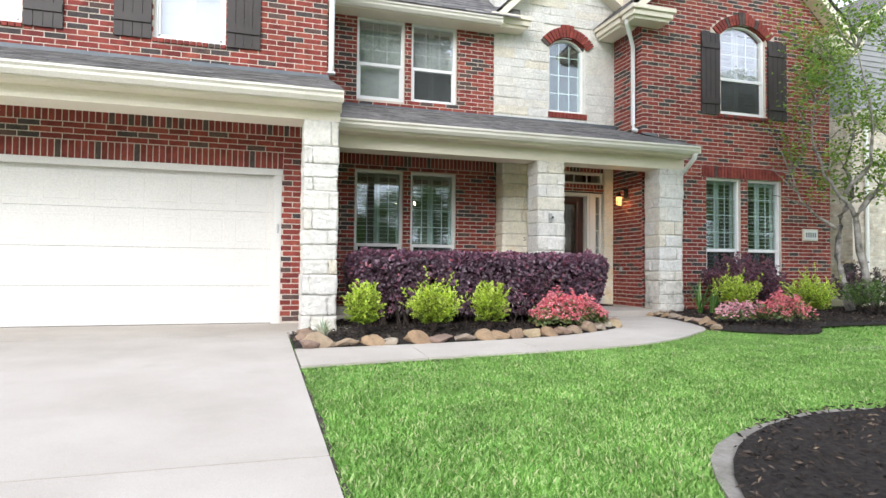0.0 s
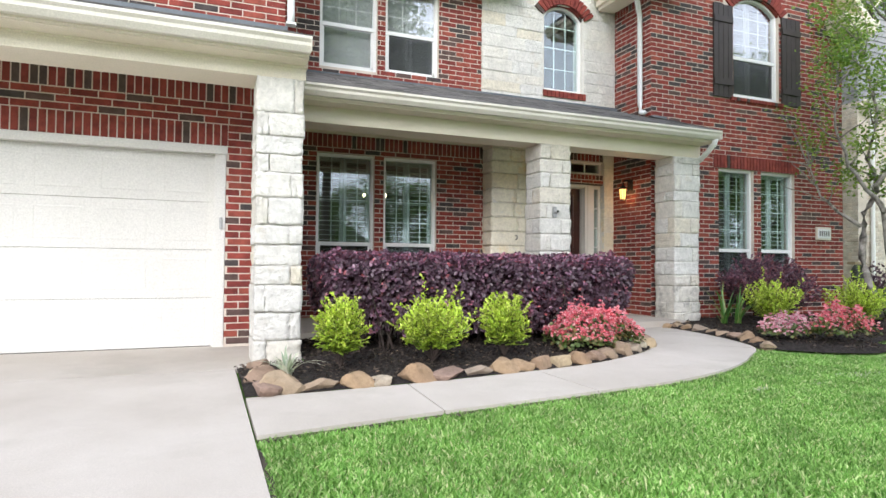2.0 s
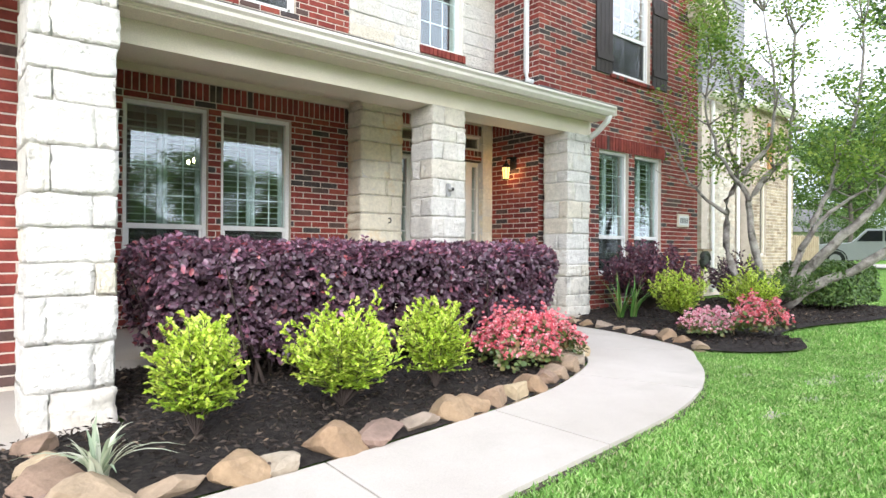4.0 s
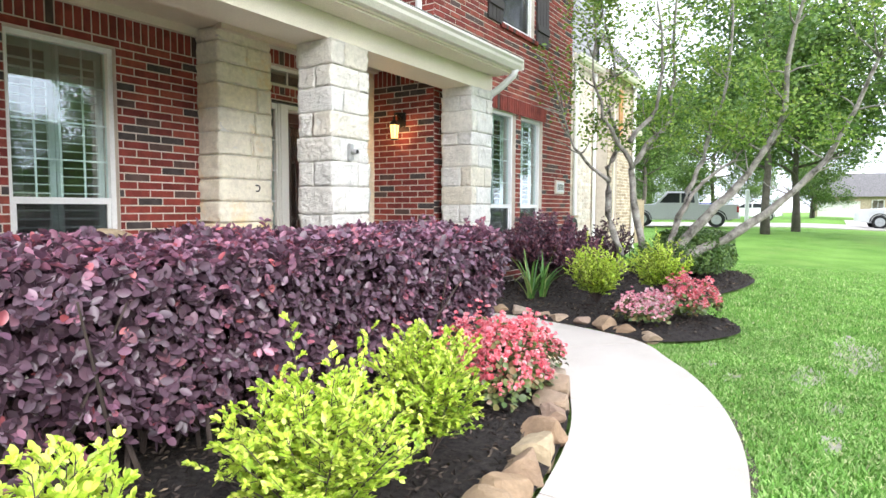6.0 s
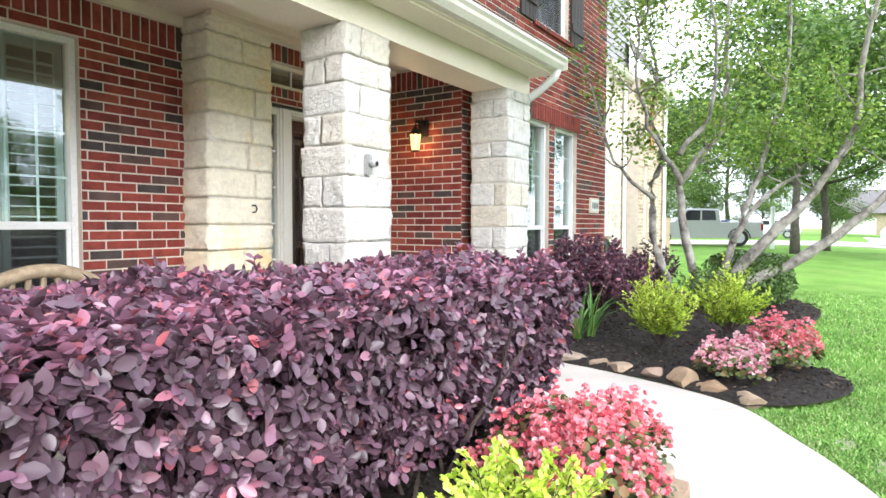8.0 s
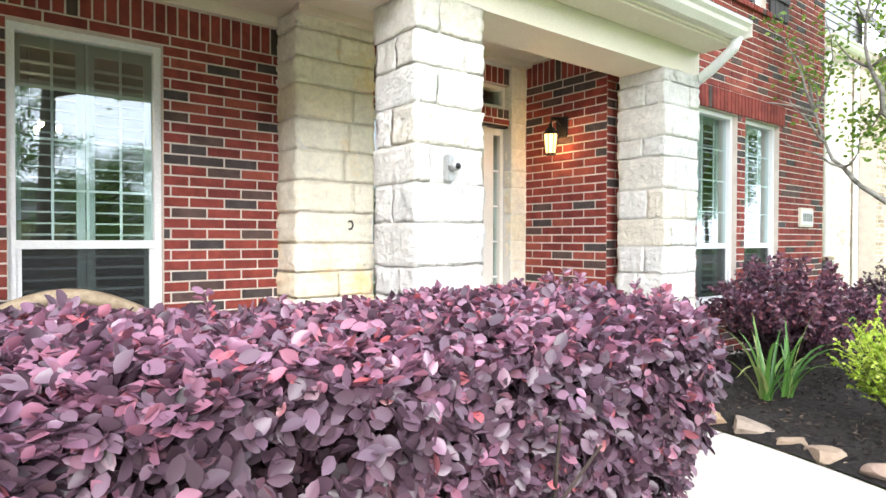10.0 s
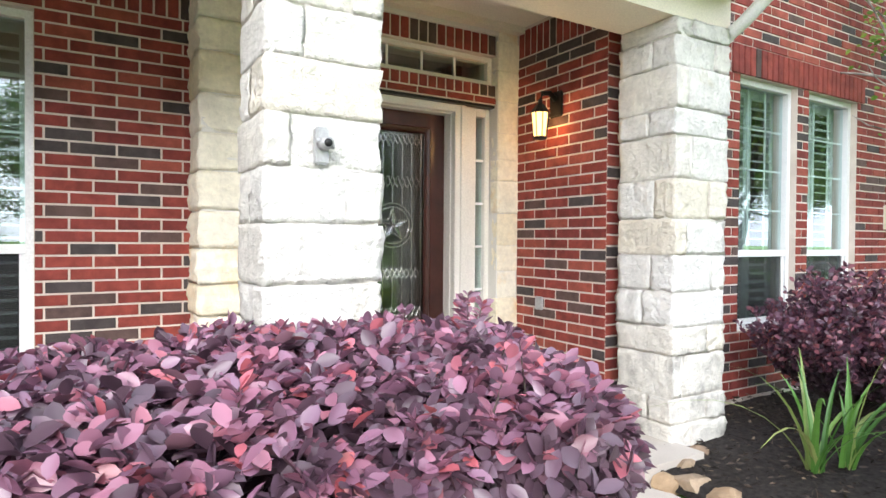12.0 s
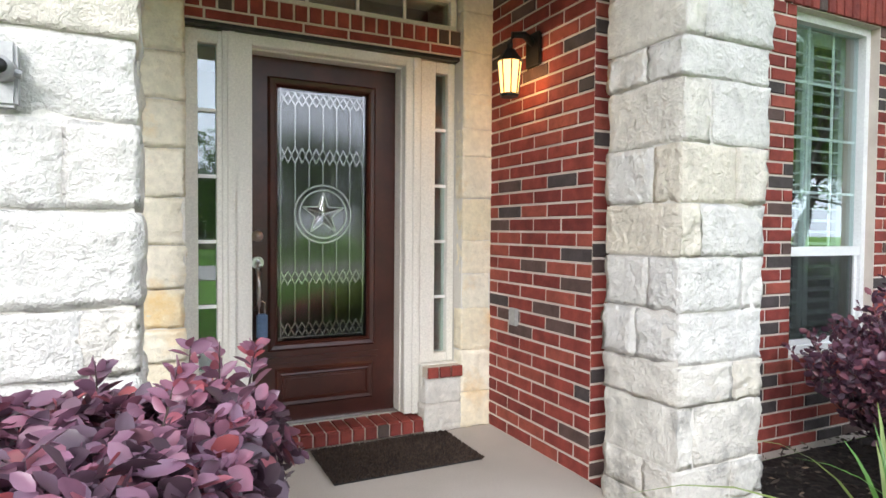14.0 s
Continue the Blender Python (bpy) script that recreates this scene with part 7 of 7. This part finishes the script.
while z < 7.4:
    x0 = max(12.95, 12.95 + (z - 6.2) / 0.72)
    if 14.98 - x0 > 0.1:
        bm = bmesh.new()
        q = [bm.verts.new(p) for x in (x0, 14.98) for p in ((x, 10.418, z + 0.13), (x, 10.412, z + 0.13), (x, 10.394, z), (x, 10.418, z))]
        for f in ((1, 2, 6, 5), (2, 3, 7, 6), (0, 1, 5, 4), (0, 3, 2, 1), (4, 5, 6, 7)):
            bm.faces.new([q[k] for k in f])
        part("siding_board", bm, M_SIDING, upper)
    if z < 6.15:
        bm = bmesh.new()
        q = [bm.verts.new(p) for y in (10.40, 19.9) for p in ((12.968, y, z + 0.13), (12.962, y, z + 0.13), (12.944, y, z), (12.968, y, z))]
        for f in ((1, 5, 6, 2), (2, 6, 7, 3), (0, 4, 5, 1), (0, 1, 2, 3), (4, 7, 6, 5)):
            bm.faces.new([q[k] for k in f])
        part("siding_board", bm, M_SIDING, upper)
    z += 0.125
tagged(part("trim_neighbour_rake", slab([(12.70, 10.20, 6.16), (15.2, 10.20, 7.98), (15.2, 10.40, 7.98), (12.70, 10.40, 6.16)], 0.13), M_CREAM), "cream rake board of the neighbouring gable", "rake board", kind="structure")
shingled("roof_neighbour_west", "grey shingle roof slope of the neighbouring house", (12.66, 10.16, 6.18), (12.66, 20, 6.18), (15.2, 10.16, 8.04), (15.2, 20, 8.04), 16)
tagged(part("roof_neighbour_flat", boxes((15.01, 18.4, 10.35, 19.8, 4.30, 4.42)), M_SHINGLE), "grey roof deck behind the tan brick bay", "roof", kind="structure")
fence = thing("picket_fence", "weathered tan wooden fence beside the neighbouring house", "fence", at=(19.8, 11.0, ground_z(19.8, 11.0)))
for k in range(20):
    x = 18.45 + k * 0.155
    part("picket", boxes((x, x + 0.14, 11.0, 11.02, ground_z(x, 11) - 0.03, 1.45 + 0.02 * (k % 3)), bevel=0.004), M_FENCE, fence)
for z in (0.5, 1.2):
    part("rail", boxes((18.42, 21.6, 11.022, 11.06, z, z + 0.09)), M_FENCE, fence)
reel = thing("hose_reel", "dark hose reel with a tan cover by the wall", "hose reel", at=(12.3, 10.0, 0.0))
ring_path = [(12.3 + 0.15 * math.cos(a), 9.98, 0.80 + 0.15 * math.sin(a)) for a in np.linspace(0, 2 * math.pi, 19)]
part("hose_coil", tube(bmesh.new(), ring_path, 0.05, 8), M_REEL, reel, "", True)
part("hub", disc(bmesh.new(), (12.3, 0.80), 0.11, 9.95, 10.02), M_REEL, reel)
part("post", boxes((12.27, 12.33, 10.02, 10.08, -0.05, 0.90), bevel=0.005), M_FENCE, reel)
part("cover", boxes((12.12, 12.48, 9.92, 10.10, 0.98, 1.03), bevel=0.012), M_FENCE, reel)
shingled("roof_neighbour_bay", "dark shingle roof of the bay", (14.45, 9.8, 4.42), (16.75, 9.8, 4.42), (15.0, 11.3, 6.4), (16.4, 11.3, 6.4), 16)
shingled("roof_neighbour_end", "dark shingle roof of the end wall", (16.5, 10.35, 3.42), (18.6, 10.35, 3.42), (16.5, 13.5, 5.9), (18.6, 13.5, 5.9), 18)
for x0, x1, y, z in ((12.9, 14.6, 10.12, 4.30), (14.5, 16.7, 9.78, 4.27), (16.6, 18.5, 10.34, 3.27)):
    gutter(x0, x1, y, z, "cream gutter on the neighbouring house")
for x, y, z in ((14.52, 10.33, 4.3), (16.52, 9.98, 4.28), (13.3, 10.33, 4.3)):
    downspout([(x, y, z), (x, y, z - 0.2), (x, y, 0.3), (x, y, 0.08)], "cream downspout on the neighbouring house")


def far_house(x, y, turn, w, d, h, wall_mat, label):
    """A suburban house: walls, gabled roof, garage door, windows and a door."""
    o = thing("house", label, "house", "houses down the street", at=(0, 0, 0))
    part("wall", boxes((-w / 2, w / 2, 0, d, -0.2, h)), wall_mat, o)
    bm = bmesh.new()
    e, rz = 0.5, h + d * 0.32
    v = [bm.verts.new(p) for p in ((-w / 2 - e, -e, h - 0.1), (w / 2 + e, -e, h - 0.1), (w / 2 + e, d + e, h - 0.1), (-w / 2 - e, d + e, h - 0.1), (-w / 2 + d * 0.3, d / 2, rz), (w / 2 - d * 0.3, d / 2, rz))]
    for f in ((0, 1, 5, 4), (1, 2, 5), (2, 3, 4, 5), (3, 0, 4), (3, 2, 1, 0)):
        bm.faces.new([v[i] for i in f])
    part("roof", bm, M_SHINGLE, o)
    part("garage_door", boxes((-w / 2 + 0.6, -w / 2 + 5.4, -0.05, 0.03, -0.1, 2.2), bevel=0.02), M_GARAGE, o)
    for k, xx in enumerate((0.2, 2.6, 4.9)):
        if xx + 1.2 < w / 2:
            wd = part("window", boxes((xx, xx + 1.2, -0.04, 0.02, 0.9, 2.3)), M_FARGLASS, o)
            part("window_frame", boxes((xx - 0.07, xx, -0.06, 0.02, 0.83, 2.37), (xx + 1.2, xx + 1.27, -0.06, 0.02, 0.83, 2.37), (xx, xx + 1.2, -0.06, 0.02, 2.3, 2.37), (xx, xx + 1.2, -0.06, 0.02, 0.83, 0.9), (xx + 0.57, xx + 0.63, -0.06, 0.02, 0.9, 2.3)), M_WHITE, wd)
    o.matrix_basis = pose(x, y, ground_z(x, y), 0, 0, turn)
    return o


far_house(98, 2, -88, 13, 10, 2.9, M_TAN_BRICK, "low tan brick house with a white garage across the road")
far_house(70, 30, -65, 14, 10, 3.0, M_PALE_BRICK, "pale brick house behind street trees")
far_house(-12, -40, 180, 14, 10, 3.0, M_PALE_BRICK, "pale brick house across the street")
far_house(10, -41, 180, 14, 10, 3.2, M_TAN_BRICK, "low tan brick house across the street")
far_house(33, -42, 180, 14, 10, 3.0, M_PALE_BRICK, "pale low house across the street")
ROAD_A = spline([(36, -16), (37, -4), (37.5, 4), (36, 11), (31, 18), (22, 27)], 6)
ROAD_B = spline([(46, -16), (47, -4), (47.5, 6), (45, 15), (38, 24), (28, 34)], 6)
tagged(part("side_street", strip(ROAD_A, ROAD_B, 0.01, 0.1, 40), M_CONCRETE), "pale concrete street bending past the houses", "street", kind="structure")
tagged(part("far_drive", strip([(47, 5), (69, 5)], [(47, 0), (69, 0.5)], 0.012, 0.1, 10), M_CONCRETE), "pale concrete driveway across the road", "driveway", kind="structure")

M_TYRE = surface("black_tyre", (0.012, 0.012, 0.012), (0.03, 0.03, 0.03), 6, 60, 0.85, 0.3)
M_RIM = surface("grey_alloy_rim", (0.42, 0.42, 0.43), (0.55, 0.55, 0.56), 6, 60, 0.35, 0.05, metal=0.8)
M_REDLAMP = surface("red_tail_lamp", (0.25, 0.01, 0.01), (0.35, 0.02, 0.02), 6, 40, 0.25, 0.02)


def car_paint(name, c):
    m = surface(name, tuple(v * 0.93 for v in c), c, 1.0, 40, 0.3, 0.02)
    return m


def vehicle(name, label, category, paint, profile, glass_profiles, width, wheels, x, y, turn, z=None, tail=True):
    """A vehicle: side profile drawn in x and z, with rounded sides, glass, wheels and lamps; its front is at +x."""
    o = thing(name, label, category, "parked vehicles", at=(0, 0, 0))
    bm = bmesh.new()
    rows = []
    for yy, k in ((-width / 2, 0.0), (-width / 2 + 0.07, 1), (width / 2 - 0.07, 1), (width / 2, 0.0)):
        cz = 0.7
        rows.append([bm.verts.new((px * (1 if k else 0.985), yy, pz if k else cz + (pz - cz) * (0.94 if pz > cz else 0.97))) for px, pz in profile])
    n = len(profile)
    for a, b in zip(rows, rows[1:]):
        for i in range(n):
            bm.faces.new((a[i], a[(i + 1) % n], b[(i + 1) % n], b[i]))
    bm.faces.new(rows[0][::-1])
    bm.faces.new(rows[-1])
    bmesh.ops.recalc_face_normals(bm, faces=bm.faces)
    part("body", bm, paint, o)
    for side in (-1, 1):
        for gp in glass_profiles:
            bm = bmesh.new()
            yy = side * (width / 2 + 0.004)
            f = bm.faces.new([bm.verts.new((px, yy, pz)) for px, pz in gp])
            bmesh.ops.solidify(bm, geom=[f], thickness=0.012)
            part("side_window", bm, M_FARGLASS_DARK, o)
        for wx, wr in wheels:
            w = part("wheel", disc(bmesh.new(), (wx, wr), wr, side * (width / 2 - 0.2), side * (width / 2 + 0.015), 24), M_TYRE, o)
            part("rim", disc(bmesh.new(), (wx, wr), wr * 0.62, side * (width / 2 + 0.0), side * (width / 2 + 0.03), 18), M_RIM, w)
            arch = bmesh.new()
            pts = [(wx + (wr + 0.07) * math.cos(a), side * (width / 2 + 0.006), wr + (wr + 0.07) * math.sin(a)) for a in np.linspace(0.0, math.pi, 12)]
            tube(arch, pts, 0.03, 6)
            part("wheel_arch", arch, M_TYRE, o)
        lx = min(p[0] for p in profile)
        part("tail_lamp", boxes((lx + 0.0, lx + 0.10, side * (width / 2 - 0.08) - 0.06, side * (width / 2 - 0.08) + 0.095 * side + 0.06 * (1 if side > 0 else 0), 0.75, 1.05)) if tail else boxes((lx, lx + 0.06, side * 0.6 - 0.1, side * 0.6 + 0.1, 0.75, 0.9)), M_REDLAMP, o)
    part("bumper", boxes((min(p[0] for p in profile) - 0.06, min(p[0] for p in profile) + 0.06, -width / 2 + 0.05, width / 2 - 0.05, 0.42, 0.60), bevel=0.03), M_RIM, o)
    o.matrix_basis = pose(x, y, (ground_z(x, y) if z is None else z) + 0.012, 0, 0, turn)
    return o


M_FARGLASS_DARK = surface("dark_car_glass", (0.03, 0.035, 0.04), (0.05, 0.055, 0.06), 2, 30, 0.06, 0.0)
PICKUP = [(-2.75, 0.45), (-2.75, 1.15), (-0.95, 1.15), (-0.85, 1.78), (0.55, 1.80), (1.15, 1.18), (2.55, 1.08), (2.75, 0.85), (2.75, 0.42), (2.2, 0.35), (-2.3, 0.38)]
PICK_GLASS = [[(-0.75, 1.22), (-0.68, 1.68), (-0.12, 1.70), (-0.12, 1.22)], [(-0.04, 1.22), (-0.04, 1.70), (0.50, 1.70), (0.92, 1.22)]]
vehicle("pickup_truck", "silver pickup truck parked by the road", "truck", car_paint("silver_paint", (0.42, 0.42, 0.41)), PICKUP, PICK_GLASS, 1.95, ((-1.75, 0.39), (1.75, 0.39)), 33.6, 12.4, 100)
vehicle("pickup_truck", "white pickup truck with a rack, parked on the road", "truck", car_paint("white_paint", (0.75, 0.75, 0.74)), PICKUP, PICK_GLASS, 1.95, ((-1.75, 0.39), (1.75, 0.39)), 42.5, 1.9, 95)
SEDAN = [(-2.25, 0.4), (-2.3, 0.95), (-1.6, 1.02), (-0.95, 1.42), (0.35, 1.44), (1.15, 1.0), (2.1, 0.85), (2.3, 0.6), (2.2, 0.35), (-2.0, 0.32)]
SED_GLASS = [[(-1.3, 1.03), (-0.85, 1.34), (-0.25, 1.36), (-0.25, 1.03)], [(-0.17, 1.03), (-0.17, 1.36), (0.3, 1.36), (0.85, 1.03)]]
vehicle("sedan", "white sedan parked far down the road", "car", bpy.data.materials["white_paint"], SEDAN, SED_GLASS, 1.8, ((-1.4, 0.32), (1.4, 0.32)), 55, 11.5, 95, tail=False)
vehicle("sedan", "dark blue sedan parked far down the road", "car", car_paint("blue_paint", (0.05, 0.07, 0.25)), SEDAN, SED_GLASS, 1.8, ((-1.4, 0.32), (1.4, 0.32)), 56, 15.5, 100, tail=False)
vehicle("sedan", "dark blue sedan parked across the street", "car", bpy.data.materials["blue_paint"], SEDAN, SED_GLASS, 1.8, ((-1.4, 0.32), (1.4, 0.32)), 2.5, -9.2, 0, tail=False)
post = thing("street_post", "white post standing beside the road", "post", at=(31.5, 9.0, ground_z(31.5, 9.0)))
part("shaft", tube(bmesh.new(), [(31.5, 9.0, 0.1), (31.5, 9.0, 2.0)], 0.09, 10), M_WHITE, post)
part("cap", tube(bmesh.new(), [(31.5, 9.0, 2.0), (31.5, 9.0, 2.08)], [0.12, 0.05], 10), M_WHITE, post)

# ---- laid last: the bricks ----
lay_bricks()
